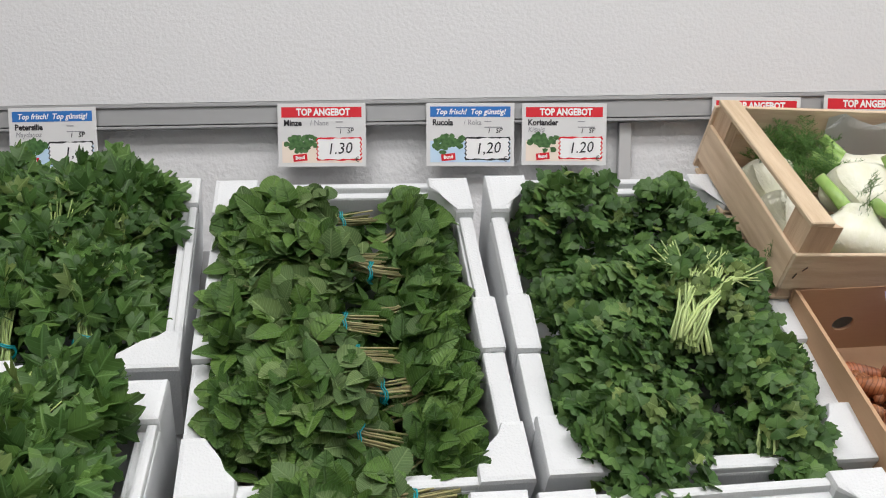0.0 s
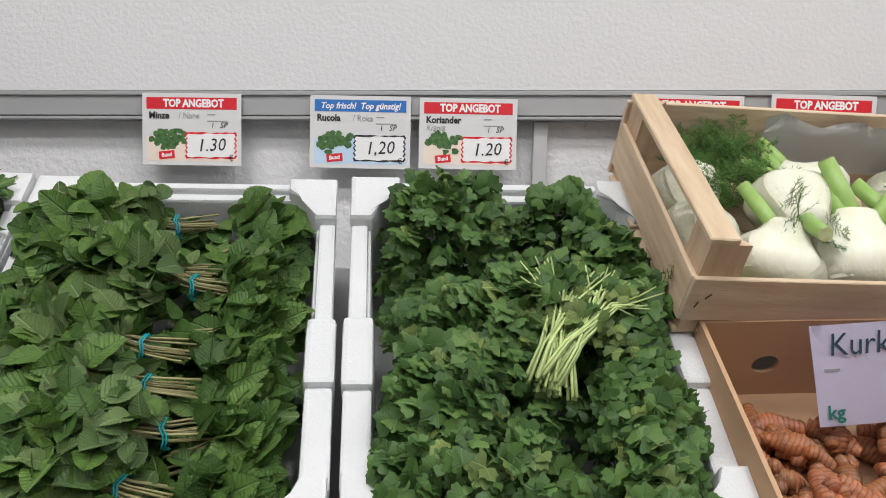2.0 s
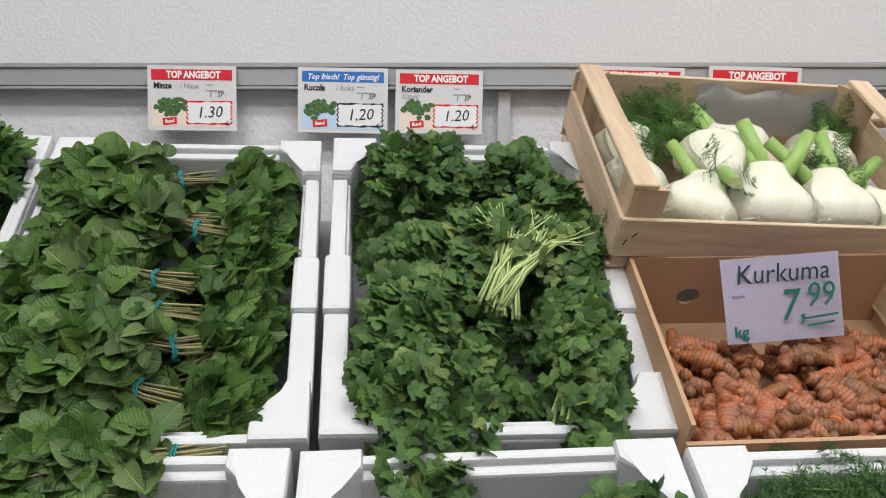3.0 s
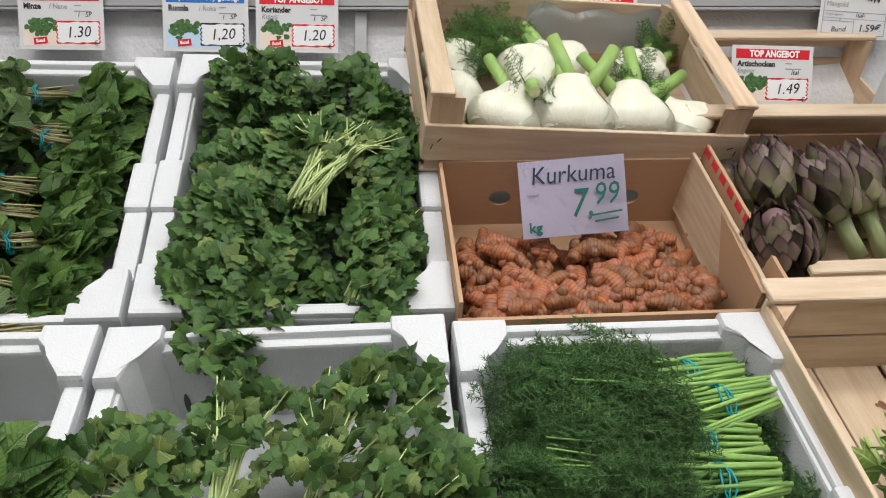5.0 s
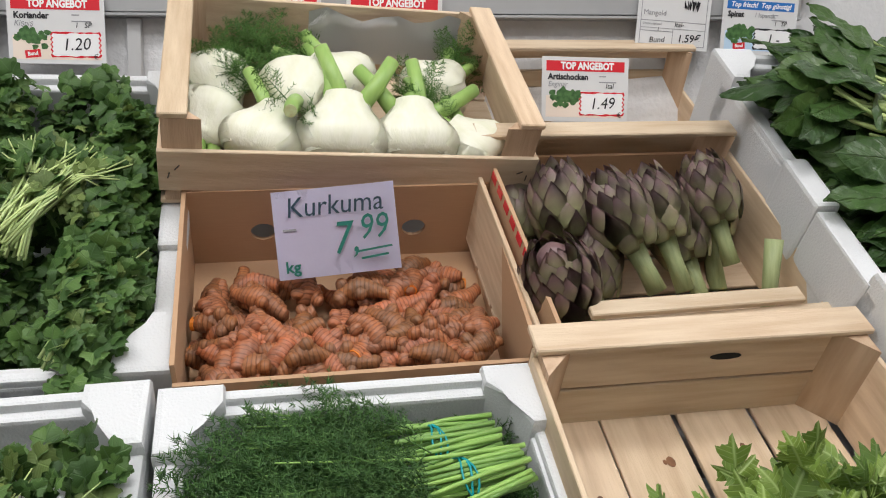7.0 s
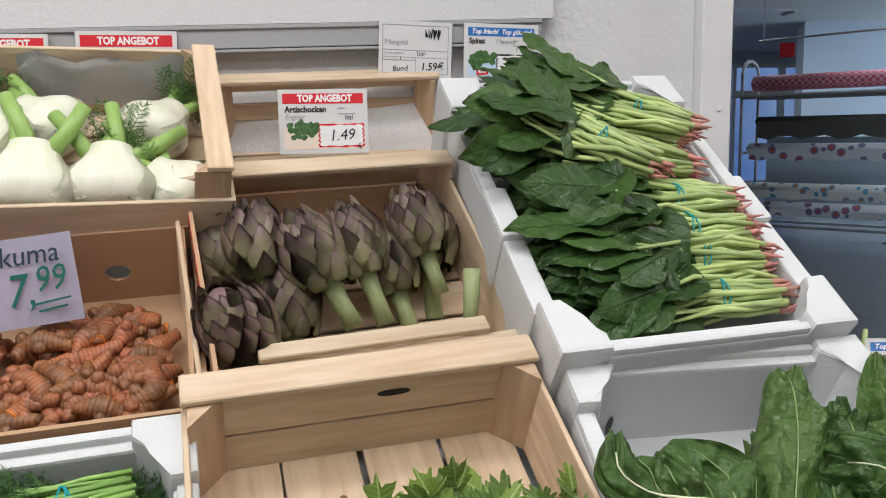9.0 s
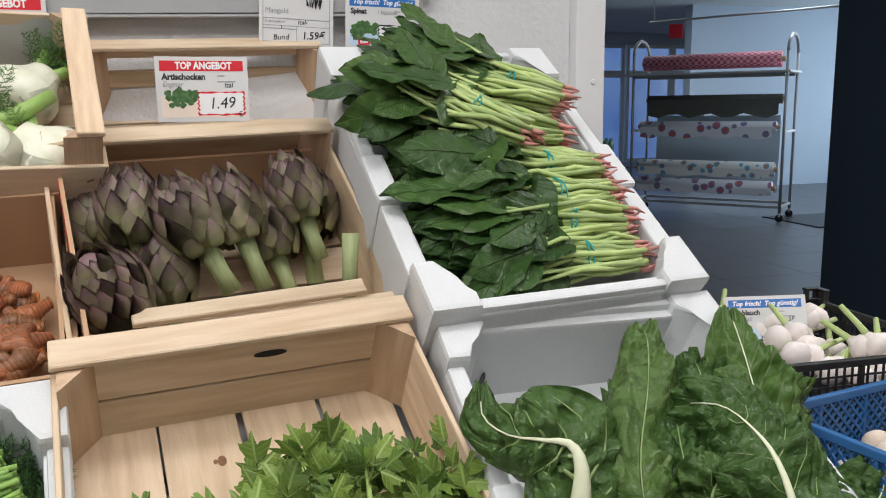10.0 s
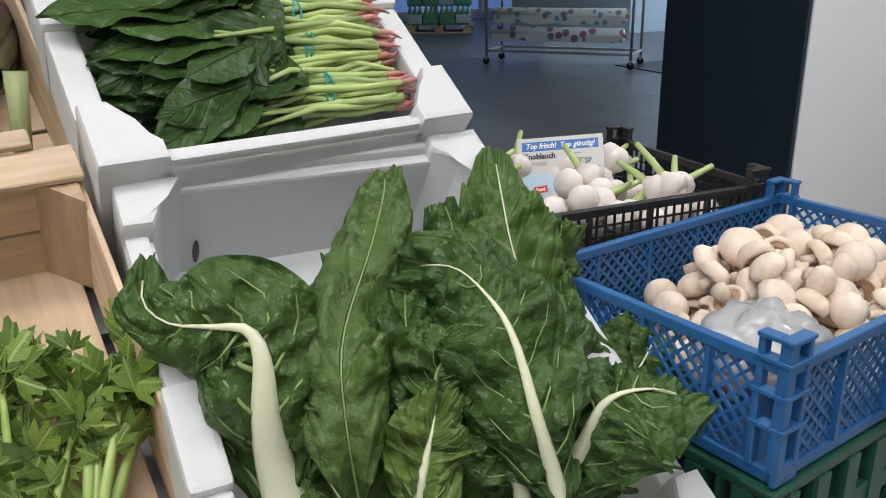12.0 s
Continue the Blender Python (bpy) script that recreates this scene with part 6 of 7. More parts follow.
for i in range(60):
    x, y = rnd.uniform(-0.12, 0.19), rnd.uniform(-0.14, 0.11)
    th = thing("garlic_bulb", black.matrix_basis @ pose(x, y, 0.06 + 0.06 * rnd.random()) @ pose(0, 0, 0, rnd.uniform(-120, -50), 0, rnd.uniform(-90, 40)), "white fresh garlic bulb with a pale green stalk", "garlic", "garlic bulbs")
    bm = bmesh.new()
    n = 18
    prof = [(0.006, -0.014), (0.018, -0.010), (0.0225, 0.0), (0.0185, 0.011), (0.010, 0.018), (0.006, 0.024)]
    rings = [[bm.verts.new((r * (1 + 0.05 * math.cos(8 * 2 * math.pi * j / n)) * math.cos(2 * math.pi * j / n), r * math.sin(2 * math.pi * j / n), z)) for j in range(n)] for r, z in prof]
    for r0, r1 in zip(rings, rings[1:]):
        for j in range(n):
            bm.faces.new((r0[j], r0[(j + 1) % n], r1[(j + 1) % n], r1[j]))
    bm.faces.new(rings[0][::-1])
    bm.faces.new(rings[-1])
    part("bulb", bm, GARLIC, th, "", True)
    bm = bmesh.new()
    tube(bm, [(0, 0, 0.022), (0.004, 0, 0.045), (0.012, 0.003, 0.07 + 0.02 * rnd.random())], [0.0062, 0.005, 0.0042], 8)
    part("stalk", bm, STEM_LIGHT, th, "pale green stalk", True)


# ---- price cards ----
def price_card(m, w, h, colour, name1, name2, price, photo=True, tag=True, origin="I   SP", label="", slogan=True):
    """A laminated card with a coloured head, a name, a small picture and a hand-written price. x right, y up from its top left corner."""
    th = thing("price_card", m, label, "price card", "price cards")
    bm = bmesh.new()
    block(bm, 0, w, -h, 0, -0.001, 0.0, 0.0004)
    part("card", bm, PAPER_WHITE, th)
    head, tint = (RED_PRINT, ORANGE_TINT) if colour == "red" else (BLUE_PRINT, BLUE_TINT)
    e = 0.007
    slab("header", e, w - e, -h * 0.22, -e * 0.9, 0.0001, 0.0004, head, th)
    slab("tint_panel", e, w - e, -h + e, -h * 0.60, 0.0001, 0.0003, tint, th)
    if colour == "red":
        lettering("TOP ANGEBOT", h * 0.15, WHITE_INK, th, w * 0.52, -h * 0.142, 0.0006, "CENTER", 0.82, 0.0007)
    else:
        lettering("Top frisch!  Top günstig!", h * 0.12, WHITE_INK, th, w * 0.5, -h * 0.142, 0.0006, "CENTER", 0.93, 0.0003, 0, 0.25)
    lettering(name1, h * 0.13, INK, th, w * 0.07, -h * 0.31, 0.0006, "LEFT", 0.92, 0.0005)
    if name2:
        if name2.startswith("/"):
            lettering(name2, h * 0.12, GREY_INK, th, w * 0.07 + len(name1) * h * 0.078 + h * 0.03, -h * 0.31, 0.0006, "LEFT", 0.9)
        else:
            lettering(name2, h * 0.115, GREY_INK, th, w * 0.07, -h * 0.425, 0.0006, "LEFT", 0.9, 0, 0, 0.25)
    if origin:
        lettering(origin, h * 0.11, INK, th, w * 0.78, -h * 0.44, 0.0006, "CENTER", 1.0, 0.0, 2, 0.2)
    for k in range(2):
        slab("small_print", w * 0.66, w * (0.74 + 0.12 * k), -h * (0.30 + 0.09 * k), -h * (0.285 + 0.09 * k), 0.0003, 0.0005, GREY_INK, th)
    if photo:
        r = random.Random(len(name1))
        bm = bmesh.new()
        for i in range(46):
            cx, cy = w * min(0.42, max(0.1, 0.25 + 0.15 * r.gauss(0, 0.55))), -h * (0.62 + 0.09 * r.gauss(0, 0.6))
            pts = [bm.verts.new((cx + 0.006 * math.cos(a) * r.uniform(0.6, 1.2), cy + 0.005 * math.sin(a) * r.uniform(0.6, 1.2), 0.00045 + 0.00001 * i)) for a in [k * math.pi / 4 for k in range(8)]]
            bm.faces.new(pts)
        part("picture", bm, GREEN_PHOTO, th, "small printed picture of greens")["kind"] = "stuff"
    if tag:
        slab("tag", w * 0.17, w * 0.33, -h * 0.91, -h * 0.80, 0.0005, 0.0008, RED_PRINT, th, turn=pose(w * 0.25, -h * 0.85, 0, 0, 0, 6) @ pose(-w * 0.25, h * 0.85, 0))
        lettering("Bund", h * 0.075, WHITE_INK, th, w * 0.25, -h * 0.855, 0.001, "CENTER", 0.95, 0.0003, 6)
    if price:
        px0, px1, py0, py1 = w * 0.46, w * 0.93, -h * 0.88, -h * 0.56
        r = random.Random(3)
        for nm, g, mm, zz in (("price_border", 0.0022, INK if colour == "blue" else RED_PRINT, 0.0005), ("price_field", 0.0, WHITE_INK, 0.0008)):
            bm = bmesh.new()
            outline = []
            n = 10
            for i in range(n):
                outline.append((px0 - g + (px1 - px0 + 2 * g) * i / n, py0 - g + 0.01 * h * r.uniform(-1, 1)))
            for i in range(n):
                outline.append((px1 + g + (0.0022 if i % 2 else -0.0006), py0 - g + (py1 - py0 + 2 * g) * i / n))
            for i in range(n):
                outline.append((px1 + g - (px1 - px0 + 2 * g) * i / n, py1 + g + 0.01 * h * r.uniform(-1, 1)))
            for i in range(n):
                outline.append((px0 - g - (0.0022 if i % 2 else -0.0006), py1 + g - (py1 - py0 + 2 * g) * i / n))
            prism(bm, outline, zz - 0.0003, zz)
            part(nm, bm, mm, th)
        lettering(price, h * 0.25, INK, th, (px0 + px1) / 2, (py0 + py1) / 2, 0.0011, "CENTER", 0.95, 0.0, 3, 0.22)
        lettering("€", h * 0.11, INK, th, w * 0.90, -h * 0.89, 0.0011)
    return th


def on_rail(x, drop=0.003, turn=0.0):
    return pose(x, WALL_Y - 0.0265, rail_z(x) - drop) @ pose(0, 0, 0, 90, 0, 0) @ pose(0, 0, 0, 0, 0, turn + slant)


CARD = (0.154, 0.110)
price_card(on_rail(0.245), *CARD, "blue", "Petersilie", "Maydanoz", "1,-", label="blue and white laminated price card for parsley")
price_card(on_rail(0.716, 0.003, -0.6), *CARD, "red", "Minze", "/ Nane", "1.30", label="red and white laminated price card for mint")
price_card(on_rail(0.976, 0.006, -1.0), *CARD, "blue", "Rucola", "/ Roka", "1,20", label="blue and white laminated price card for rocket")
price_card(on_rail(1.143, 0.010, -1.0), 0.148, 0.107, "red", "Koriander", "Kişniş", "1.20", label="red and white laminated price card for coriander")
price_card(on_rail(1.474, 0.004, -1.5), *CARD, "red", "Dill", "/ Dere Otu", "1,-", label="red and white laminated price card for dill")
price_card(on_rail(1.668, 0.004, -1.5), *CARD, "red", "Fenchel", "/ Rezene", "1,-", label="red and white laminated price card for fennel")
price_card(on_rail(2.292, 0.004, -3), 0.13, 0.094, "blue", "Spinat", "/ Ispanak", "1,-", label="blue and white laminated price card for spinach")
price_card(pose(1.978, 1.418, 1.458, 86, 0, 2), 0.142, 0.102, "red", "Artischocken", "Enginar", "1.49", label="red and white price card for artichokes in a crate", origin="Ital", tag=False)
price_card(pose(2.895, 1.23, 1.046, 0, 0, -36) @ pose(0, 0, 0, 66, 0, 0) @ pose(0, 0, 0, 0, 0, 6), 0.13, 0.094, "blue", "Knoblauch", "Sarımsak", "0.99", label="blue and white price card for garlic in a crate", photo=False, origin="I  SP")


def form_card(m, w, h, name, amount, price, label, border=GREY_INK):
    """A plain white price form with ruled fields and a hand-written price."""
    th = thing("price_card", m, label, "price card", "price cards")
    bm = bmesh.new()
    block(bm, 0, w, -h, 0, -0.0012, 0.0, 0.0004)
    part("card", bm, PAPER_WHITE, th)
    e = 0.006
    for x0, x1, y0, y1 in ((e, w - e, -e - 0.001, -e), (e, w - e, -h + e, -h + e + 0.001), (e, e + 0.001, -h + e, -e), (w - e - 0.001, w - e, -h + e, -e),
                           (e, w - e, -h * 0.52, -h * 0.51), (e, w * 0.5, -h * 0.70, -h * 0.69), (e, w - e, -h * 0.645, -h * 0.638), (w * 0.5, w * 0.506, -h + e, -h * 0.64)):
        slab("ruled_line", x0, x1, y0, y1, 0.0002, 0.0005, border, th)
    lettering(name, h * 0.13, GREY_INK, th, w * 0.08, -h * 0.38, 0.0006, "LEFT", 0.95)
    lettering("Ursprungsland", h * 0.06, GREY_INK, th, w * 0.08, -h * 0.57, 0.0006, "LEFT")
    lettering("I", h * 0.1, INK, th, w * 0.3, -h * 0.67, 0.0006)
    lettering(amount, h * 0.14, INK, th, w * 0.29, -h * 0.85, 0.0006, "CENTER", 1, 0, 4, 0.2)
    lettering(price, h * 0.19, INK, th, w * 0.73, -h * 0.8, 0.0006, "CENTER", 0.95, 0.0002, 3, 0.15)
    return th


mang = form_card(on_rail(2.148, -0.004, -4), 0.124, 0.092, "Mangold", "Bund", "1.59€", "white ruled price card for chard on the rail")
bm = bmesh.new()
r = random.Random(2)
pts = [(0.078 + 0.026 * (i / 15) + 0.002 * r.uniform(-1, 1), -0.020 + (0.008 if i % 2 else -0.006) + 0.002 * r.uniform(-1, 1), 0.0008) for i in range(16)]
tube(bm, pts, 0.0017, 4)
part("scribble", bm, INK, mang, "black scribbled-out field")
lettering("Ital-", 0.011, INK, mang, 0.072, -0.052, 0.0006, "CENTER", 1, 0, 4, 0.2)
cham = form_card(CR(-0.055, -0.163, 1.0) @ pose(0, 0, 0, 84, 0, 0) @ pose(0, 0, 0, 0, 0, 4), 0.145, 0.135, "Champignons", "KG", "1.99€", "white ruled price card hanging on the mushroom crate")
lettering("SP", 0.011, INK, cham, 0.072, -0.06, 0.0006)

kurk = thing("paper_sign", pose(1.590, 1.098, 1.262, 84, 0, 0) @ pose(0, 0, 0, 0, 0, 6.5), "lilac paper sign hand-lettered in green above the turmeric", "paper sign")
bm = bmesh.new()
n = 10
g = [[bm.verts.new((0.147 * i / n, -0.106 * j / 4, 0.004 * math.sin(i / n * 3.2 + j * 0.3))) for i in range(n + 1)] for j in range(5)]
for j in range(4):
    for i in range(n):
        bm.faces.new((g[j][i], g[j + 1][i], g[j + 1][i + 1], g[j][i + 1]))
bmesh.ops.solidify(bm, geom=bm.faces[:], thickness=0.0004)
part("sheet", bm, PAPER_LILAC, kurk, "", True)
lettering("Kurkuma", 0.034, NAVY_MARKER, kurk, 0.074, -0.022, 0.0056, "CENTER", 0.92, 0.0, 0, 0.12)
lettering("7,", 0.056, GREEN_INK, kurk, 0.083, -0.064, 0.0056, "CENTER", 0.82, 0.0, 0, 0.2)
lettering("99", 0.044, GREEN_INK, kurk, 0.117, -0.053, 0.0056, "CENTER", 0.82, 0.0, 0, 0.2)
lettering("kg", 0.020, GREEN_INK, kurk, 0.018, -0.092, 0.0056, "CENTER", 1.0, 0.0004)
for k in range(2):
    slab("underline", 0.095 + 0.004 * k, 0.138 - 0.006 * k, -0.080 - 0.009 * k, -0.0775 - 0.009 * k, 0.0048, 0.0056, GREEN_INK, kurk, turn=pose(0.115, -0.076, 0, 0, 0, 5) @ pose(-0.115, 0.076, 0))
slab("small_print", 0.01, 0.026, -0.048, -0.046, 0.0042, 0.0048, GREY_INK, kurk)

# ---- the floor's tiles ----
tile_me = {}
for nm, material, x0, x1, y0, y1, s in (("floor_tile", FLOOR_TILE, 2.72, 6.2, -1.2, 2.4, 0.33), ("dark_floor_tile", FLOOR_DARK, 2.8, 13.8, 2.42, 17.1, 0.8)):
    me = None
    gx, gy = int((x1 - x0) / s), int((y1 - y0) / s)
    for i in range(gx):
        for j in range(gy):
            if me is None:
                bm = bmesh.new()
                block(bm, 0.0015, s - 0.0015, 0.0015, s - 0.0015, -0.006, 0.0, 0.001)
                t = part(nm, bm, material, FLOOR)
                me = t.data
            else:
                t = new(nm, me)
                t.parent = FLOOR
            t.matrix_basis = pose(x0 + i * s, y0 + j * s, 0)
bm = bmesh.new()
block(bm, -4.0, 2.715, -5.0, 1.48, -0.0058, -0.001)
part("floor_field", bm, FLOOR_TILE, FLOOR)
mat_dark = thing("door_mat", pose(9.3, 8.2, 0.0), "dark rubber mat on the hall floor", "mat")
slab("rubber", -0.6, 0.6, -0.5, 0.5, 0.0005, 0.012, BLACK_PLASTIC, mat_dark, 0.004)

# ---- bollard and chain ----
boll = thing("traffic_bollard", pose(5.585, 1.9, 0), "red plastic bollard with silver reflective bands and a chain", "bollard")
bm = bmesh.new()
bmesh.ops.create_cone(bm, cap_ends=True, segments=28, radius1=0.15, radius2=0.075, depth=0.05, matrix=pose(0, 0, 0.027))
part("foot", bm, RED_PLASTIC, boll, "", True)
bm = bmesh.new()
tube(bm, [(0, 0, z) for z in (0.0525, 0.2, 0.4, 0.46, 0.95, 0.985, 1.0)], [0.062, 0.06, 0.058, 0.05, 0.05, 0.046, 0.02], 28)
part("post", bm, RED_PLASTIC, boll, "", True)
for z in (0.50, 0.66, 0.82):
    bm = bmesh.new()
    tube(bm, [(0, 0, z), (0, 0, z + 0.09)], 0.0515, 28, False)
    part("reflective_band", bm, SILVER_FOIL, boll, "silver reflective band", True)
bm = bmesh.new()
bmesh.ops.create_uvsphere(bm, u_segments=14, v_segments=8, radius=0.022, matrix=pose(0, 0, 1.012))
part("knob", bm, RED_PLASTIC, boll, "", True)
link_me = None
for k in range(26):
    v = k / 25
    p = Vector((5.56 - 0.05 * v, 1.83 - 0.28 * math.sin(v * 1.4) * 0.2, 0.93 - 0.9 * v))
    if link_me is None:
        bm = bmesh.new()
        tube(bm, [(0.012 * math.cos(a), 0, 0.024 * math.sin(a)) for a in [2 * math.pi * i / 14 for i in range(15)]], 0.0032, 6, False)
        lk = part("chain_link", bm, WHITE_INK if k % 2 else ALU, boll, "pale plastic chain link", True)
        link_me = lk.data
    else:
        lk = new("chain_link", link_me)
        lk.parent = boll
    lk.matrix_basis = pose(p.x - 5.62, p.y - 1.86, p.z, 0, 0, 90 * (k % 2) + 30)
# the pale sack at the foot of the crates
sack = thing("plastic_sack", pose(3.22, 0.50, 0.0), "white plastic sack standing beside the green crates", "sack")
bm = bmesh.new()
bmesh.ops.create_icosphere(bm, subdivisions=4, radius=1)
for v in bm.verts:
    q = v.co.copy()
    k = 1 + 0.12 * noise.noise(q * 2.0) + 0.05 * noise.noise(q * 7)
    v.co = Vector((q.x * 0.13 * k, q.y * 0.11 * k, 0.36 + q.z * 0.36 * k))
part("film", bm, EPS, sack, "", True)


# ---- the hall: fabric rack, bottle packs, windows ----
def check_mat(name, a, b, scale, third=None):
    m = mat(name, a, 0.7, grain=0.1, bump=0.1)
    n, l = m.node_tree.nodes, m.node_tree.links
    ck = n.new("ShaderNodeTexChecker") if third is None else n.new("ShaderNodeTexVoronoi")
    tc = n.new("ShaderNodeTexCoord")
    l.new(tc.outputs["Object"], ck.inputs[0])
    ck.inputs["Scale"].default_value = scale
    if third is None:
        ck.inputs["Color1"].default_value, ck.inputs["Color2"].default_value = (*a, 1), (*b, 1)
        l.new(ck.outputs[0], n["Principled BSDF"].inputs["Base Color"])
    else:
        cr = n.new("ShaderNodeValToRGB")
        cr.color_ramp.interpolation = "CONSTANT"
        cr.color_ramp.elements[0].color, cr.color_ramp.elements[1].color = (*third, 1), (*a, 1)
        cr.color_ramp.elements[1].position = 0.34
        e = cr.color_ramp.elements.new(0.2)
        e.color = (*b, 1)
        l.new(ck.outputs["Distance"], cr.inputs[0])
        l.new(cr.outputs[0], n["Principled BSDF"].inputs["Base Color"])
    return m


GINGHAM = check_mat("pink_gingham", (0.62, 0.1, 0.17), (0.78, 0.42, 0.48), 26)
FLORAL = check_mat("white_floral", (0.78, 0.8, 0.84), (0.25, 0.22, 0.4), 7, (0.6, 0.12, 0.1))
FLORAL_B = check_mat("cream_kitchen_print", (0.82, 0.83, 0.8), (0.15, 0.42, 0.62), 9, (0.68, 0.2, 0.05))
NET = mat("dark_olive_mesh", (0.12, 0.12, 0.1), 0.7, grain=0.5, scale=60, second=(0.05, 0.05, 0.05))
PALE_CLOTH = mat("pale_blue_cloth", (0.6, 0.7, 0.78), 0.6, grain=0.1, bump=0.1)
# rack: along its own x, from the far end to the near one
RK = pose(7.62, 9.85, 0, 0, 0, -50)
rack = thing("fabric_rack", RK, "grey steel wheeled rack holding rolls of patterned oilcloth", "rack")
RL = 1.85
for x in (0.0, RL):
    for y in (-0.28, 0.28):
        bm = bmesh.new()
        tube(bm, [(x, y, 0.1), (x, y, 2.0)], 0.018, 10)
        part("upright", bm, STEEL, rack, "", True)
        bm = bmesh.new()
        bmesh.ops.create_cone(bm, cap_ends=True, segments=18, radius1=0.045, radius2=0.045, depth=0.025, matrix=pose(x, y, 0.047, 90, 0, 0))
        part("wheel", bm, BLACK_PLASTIC, rack, "", False)
        slab("fork", x - 0.012, x + 0.012, y - 0.02, y + 0.02, 0.06, 0.11, STEEL_LIGHT, rack)
    for z in (0.16, 1.05):
        slab("cross_bar", x - 0.015, x + 0.015, -0.262, 0.262, z, z + 0.03, STEEL, rack, 0.002)
    bm = bmesh.new()
    tube(bm, [(x, 0.28 * math.cos(a), 2.0 + 0.2 * math.sin(a)) for a in [math.pi * i / 10 for i in range(11)]], 0.02, 8)
    part("hoop", bm, STEEL, rack, "", True)
for z in (0.16, 1.72):
    for y in (-0.28, 0.28):
        slab("shelf_bar", 0.02, RL - 0.02, y - 0.015, y + 0.015, z, z + 0.03, STEEL_LIGHT, rack, 0.002)
slab("shelf", -0.12, RL + 0.05, -0.36, 0.30, 1.752, 1.775, STEEL_LIGHT, rack, 0.003)
for s in (0, 1):
    bm = bmesh.new()
    tube(bm, [(0.2 + s * 1.2, 0.27, 0.5), (0.9 - s * 0.2, 0.27, 1.3)], 0.01, 8)
    part("brace", bm, STEEL, rack, "", True)
for nm, z, y, r, mm, drop, lab in (("oilcloth_roll", 1.91, -0.12, 0.095, GINGHAM, 0.0, "pink gingham oilcloth roll on a rack"), ("oilcloth_roll", 1.45, 0.05, 0.06, NET, 0.20, "dark olive mesh cloth roll on a rack"),
                                   ("oilcloth_roll", 1.12, -0.22, 0.065, FLORAL, 0.13, "white floral oilcloth roll on a rack"), ("oilcloth_roll", 0.62, -0.22, 0.085, FLORAL_B, 0.1, "cream kitchen print oilcloth roll on a rack"),
                                   ("oilcloth_roll", 0.40, -0.3, 0.085, FLORAL, 0.08, "white floral oilcloth roll on a rack")):
    th = thing(nm, RK @ pose(0.06, y, z), lab, "fabric roll", "fabric rolls")
    bm = bmesh.new()
    tube(bm, [(0.03, 0, 0), (RL - 0.16, 0, 0)], r, 22)
    part("roll", bm, mm, th, "", True)
    bm = bmesh.new()
    tube(bm, [(0.0, 0, 0), (RL - 0.12, 0, 0)], r * 0.35, 12)
    part("core", bm, CARD_BROWN, th, "", True)
    if drop:
        bm = bmesh.new()
        rows = [[bm.verts.new((0.05 + (RL - 0.24) * i / 12, -r - 0.004 + 0.012 * math.sin(i * 1.3) * j / 3, -drop * j / 3 * (1 + 0.15 * math.sin(i * 1.9)))) for i in range(13)] for j in range(4)]
        for j in range(3):
            for i in range(12):
                bm.faces.new((rows[j][i], rows[j + 1][i], rows[j + 1][i + 1], rows[j][i + 1]))
        part("hanging_end", bm, mm, th, "", True)
th = thing("cloth_sheet", RK @ pose(0.06, 0.20, 0.5), "pale blue cloth hanging inside the rack", "cloth")
slab("sheet", 0.1, RL - 0.2, 0, 0.01, -0.2, 0.75, PALE_CLOTH, th)
sign_red = thing("red_sign", RK @ pose(0.35, 0.25, 2.33), "small red sign hanging from a pipe above the rack", "sign")
slab("plate", -0.09, 0.09, -0.004, 0.004, -0.09, 0.09, RED_PRINT, sign_red, 0.002)
pipe = thing("wall_pipe", RK @ pose(0.0, 0.25, 2.46), "thin grey pipe running above the rack", "pipe")
bm = bmesh.new()
tube(bm, [(0, 0, 0), (2.6, 0.1, 0.06)], 0.014, 8)
part("tube", bm, STEEL, pipe, "", True)
for sx in (0.05, 2.5):
    bm = bmesh.new()
    tube(bm, [(sx, 0.01, 0.0), (sx, 0.01, 0.54)], 0.006, 6)
    part("hanger", bm, STEEL, pipe, "", True)

# bottle packs on a pallet
GREEN_FILM = mat("green_shrink_film", (0.06, 0.26, 0.12), 0.2, grain=0.4, scale=12, second=(0.2, 0.45, 0.3), spec=0.7, coat=0.4)
CLEAR_FILM = mat("clear_bottle_film", (0.5, 0.6, 0.62), 0.15, grain=0.5, scale=14, second=(0.25, 0.38, 0.4), spec=0.7)
PL = pose(9.0, 14.4, 0, 0, 0, -30)
pallet = thing("pallet", PL, "worn wooden pallet under the bottle packs", "pallet")
for k in range(5):
    slab("top_board", -0.6 + k * 0.25, -0.6 + k * 0.25 + 0.2, -0.4, 0.4, 0.122, 0.144, WOOD_Y, pallet, 0.002)
for y in (-0.38, -0.06, 0.26):
    for x in (-0.58, -0.07, 0.44):
        slab("block", x, x + 0.14, y, y + 0.12, 0.022, 0.1215, WOOD_V, pallet, 0.002)
    slab("runner", -0.6, 0.6, y, y + 0.12, 0, 0.0215, WOOD, pallet, 0.002)
bott = bmesh.new()
tube(bott, [(0, 0, 0), (0, 0, 0.01), (0, 0, 0.2), (0, 0, 0.26), (0, 0, 0.3), (0, 0, 0.32)], [0.03, 0.042, 0.042, 0.03, 0.014, 0.014], 10)
bott_me = bpy.data.meshes.new("bottle")
bott.to_mesh(bott_me)
bott.free()
bott_me.materials.append(GREEN_FILM)
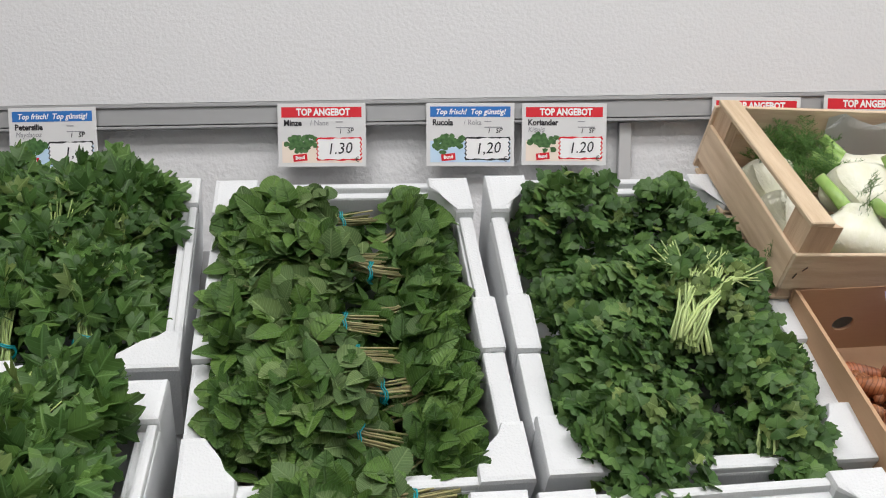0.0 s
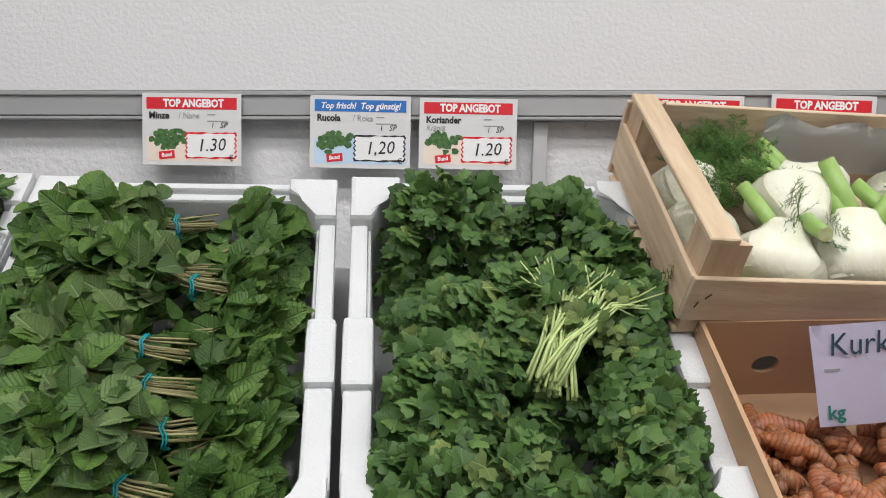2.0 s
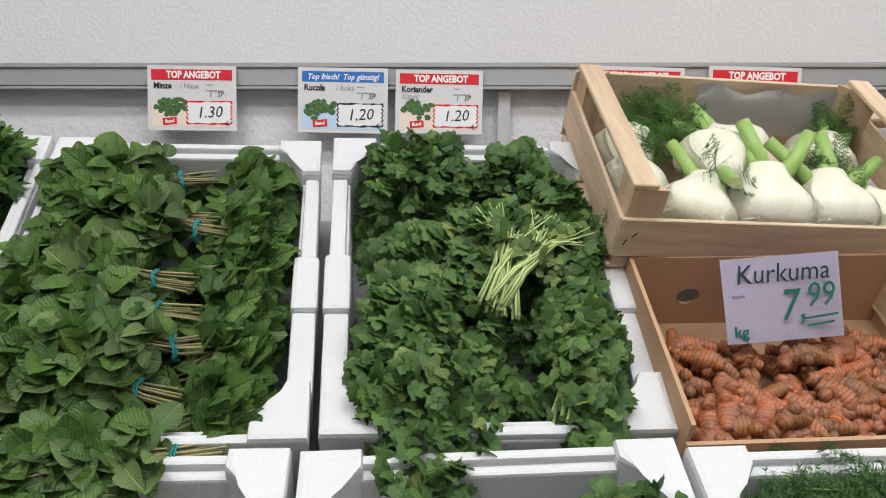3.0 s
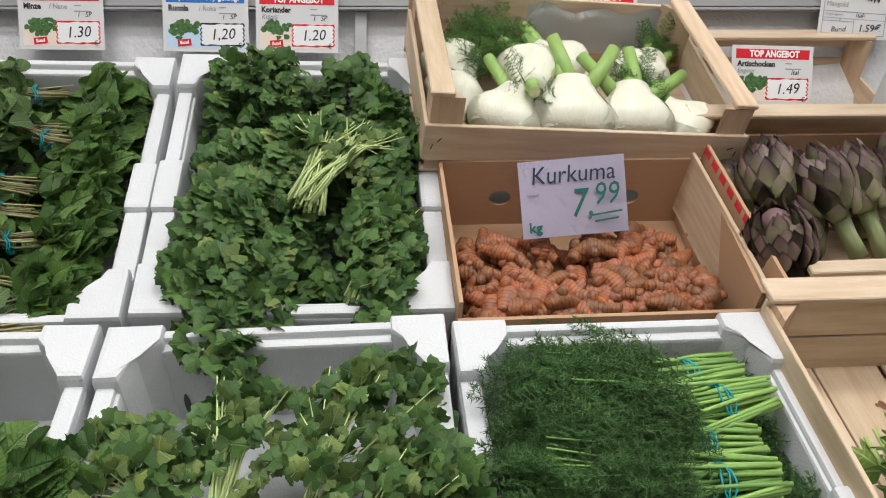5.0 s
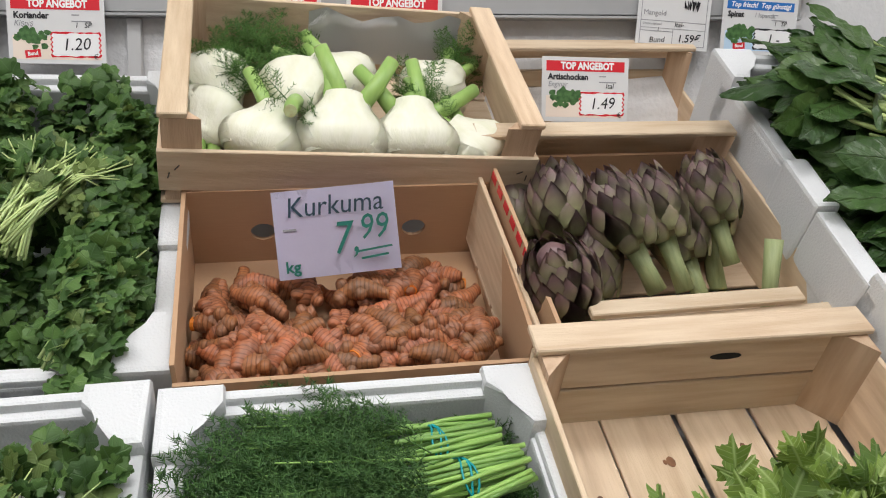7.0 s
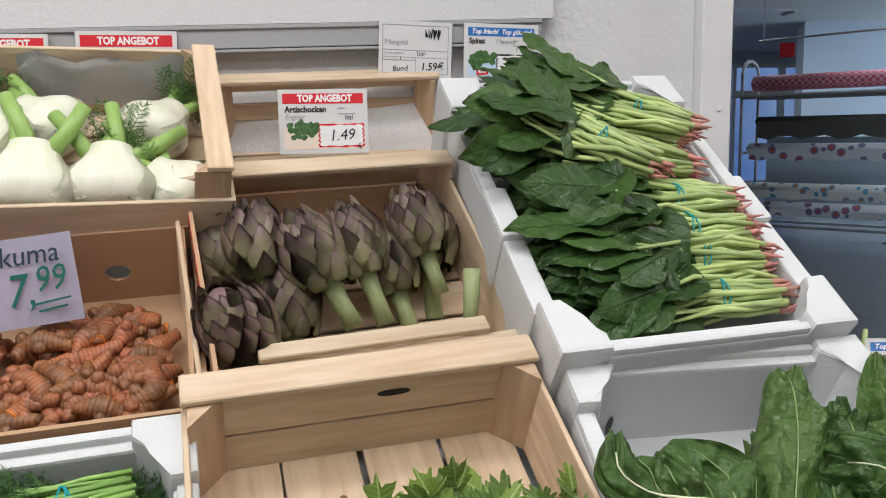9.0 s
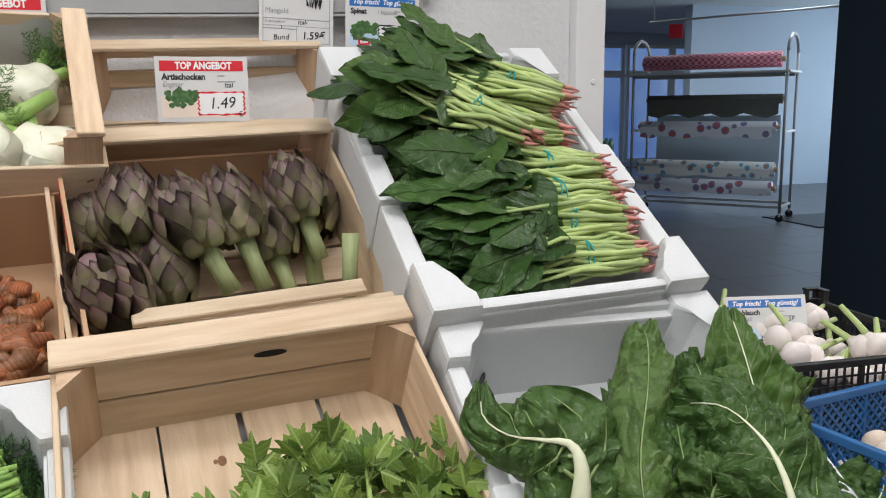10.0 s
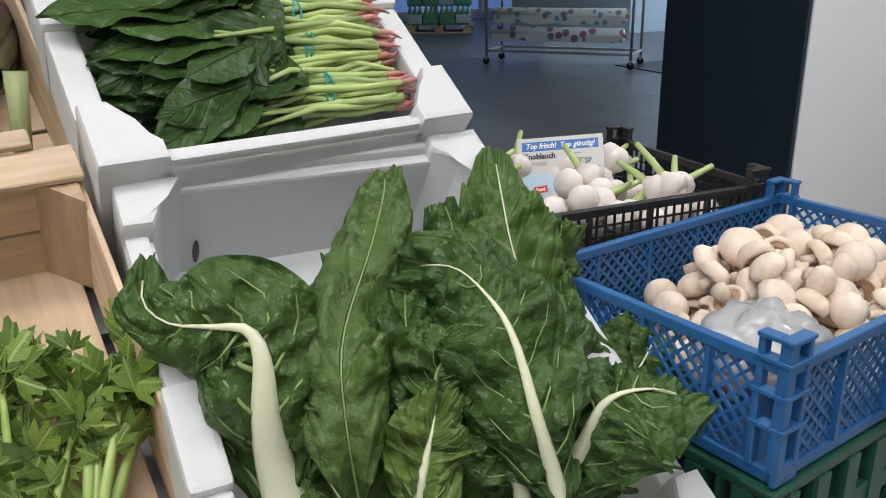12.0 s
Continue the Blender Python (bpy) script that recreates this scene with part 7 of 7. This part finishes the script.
for layer in range(2):
    for i in range(4):
        for j in range(3):
            pk = thing("bottle_pack", PL @ pose(-0.44 + i * 0.29, -0.27 + j * 0.27, 0.146 + layer * 0.325), "shrink-wrapped pack of green bottles on a pallet", "bottle pack", "bottle packs")
            for a in range(3):
                for b in range(2):
                    if j == 0 or layer == 1:
                        bo = new("bottle", bott_me)
                        bo.parent = pk
                        bo.matrix_basis = pose(-0.09 + a * 0.09, -0.06 + b * 0.1, 0)
            slab("film_wrap", -0.134, 0.134, -0.108, 0.088, 0.03, 0.19, GREEN_FILM if (i + layer) % 3 else CLEAR_FILM, pk, 0.02, 2)

# windows of the hall
WIN_GLASS = mat("window_glass", (0.9, 0.95, 1.0), 0.02, trans=1.0, grain=0.0, stain=0.0)
for k in range(4):
    w = structure(thing("window_%d" % (k + 1), pose(4.25 + k * 2.4, 17.3, 0.12), "tall hall window in a white frame", "window"), "tall hall window in a white frame", "window")
    for b in ((0, 2.35, -0.05, 0.05, 0, 0.07), (0, 2.35, -0.05, 0.05, 2.56, 2.63), (0, 0.07, -0.05, 0.05, 0.071, 2.559), (2.28, 2.35, -0.05, 0.05, 0.071, 2.559), (1.1, 1.25, -0.04, 0.04, 0.071, 2.559),
              (0.071, 1.099, -0.04, 0.04, 1.9, 2.06), (1.251, 2.279, -0.04, 0.04, 1.9, 2.06)):
        slab("window_frame", *b, ALU, w, 0.003)
    for x0 in (0.072, 1.252):
        for z0, z1 in ((0.072, 1.899), (2.061, 2.558)):
            p = slab("pane", x0, x0 + 1.026, -0.004, 0.004, z0, z1, WIN_GLASS, w)
            p.visible_shadow = False
# backdrop given its own glow in place of daylight outside the windows
STREET_GLOW = mat("glowing_street_backdrop", (0.35, 0.5, 0.75), 0.9, grain=0.5, scale=0.9, second=(0.1, 0.2, 0.5), stain=0.8, stain_scale=0.5)
street_nodes = STREET_GLOW.node_tree.nodes["Principled BSDF"]
STREET_GLOW.node_tree.links.new(street_nodes.inputs["Base Color"].links[0].from_socket, street_nodes.inputs["Emission Color"])
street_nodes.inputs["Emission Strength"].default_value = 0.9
backdrop = structure(slab("backdrop", -8, 22, 19.5, 19.6, -0.5, 5, STREET_GLOW), "glowing pale blue backdrop outside the hall windows", "backdrop")
gate = structure(slab("ground", -40, 60, 17.6, 80, -0.14, -0.1, GROUT), "grey ground outside the hall windows", "ground")
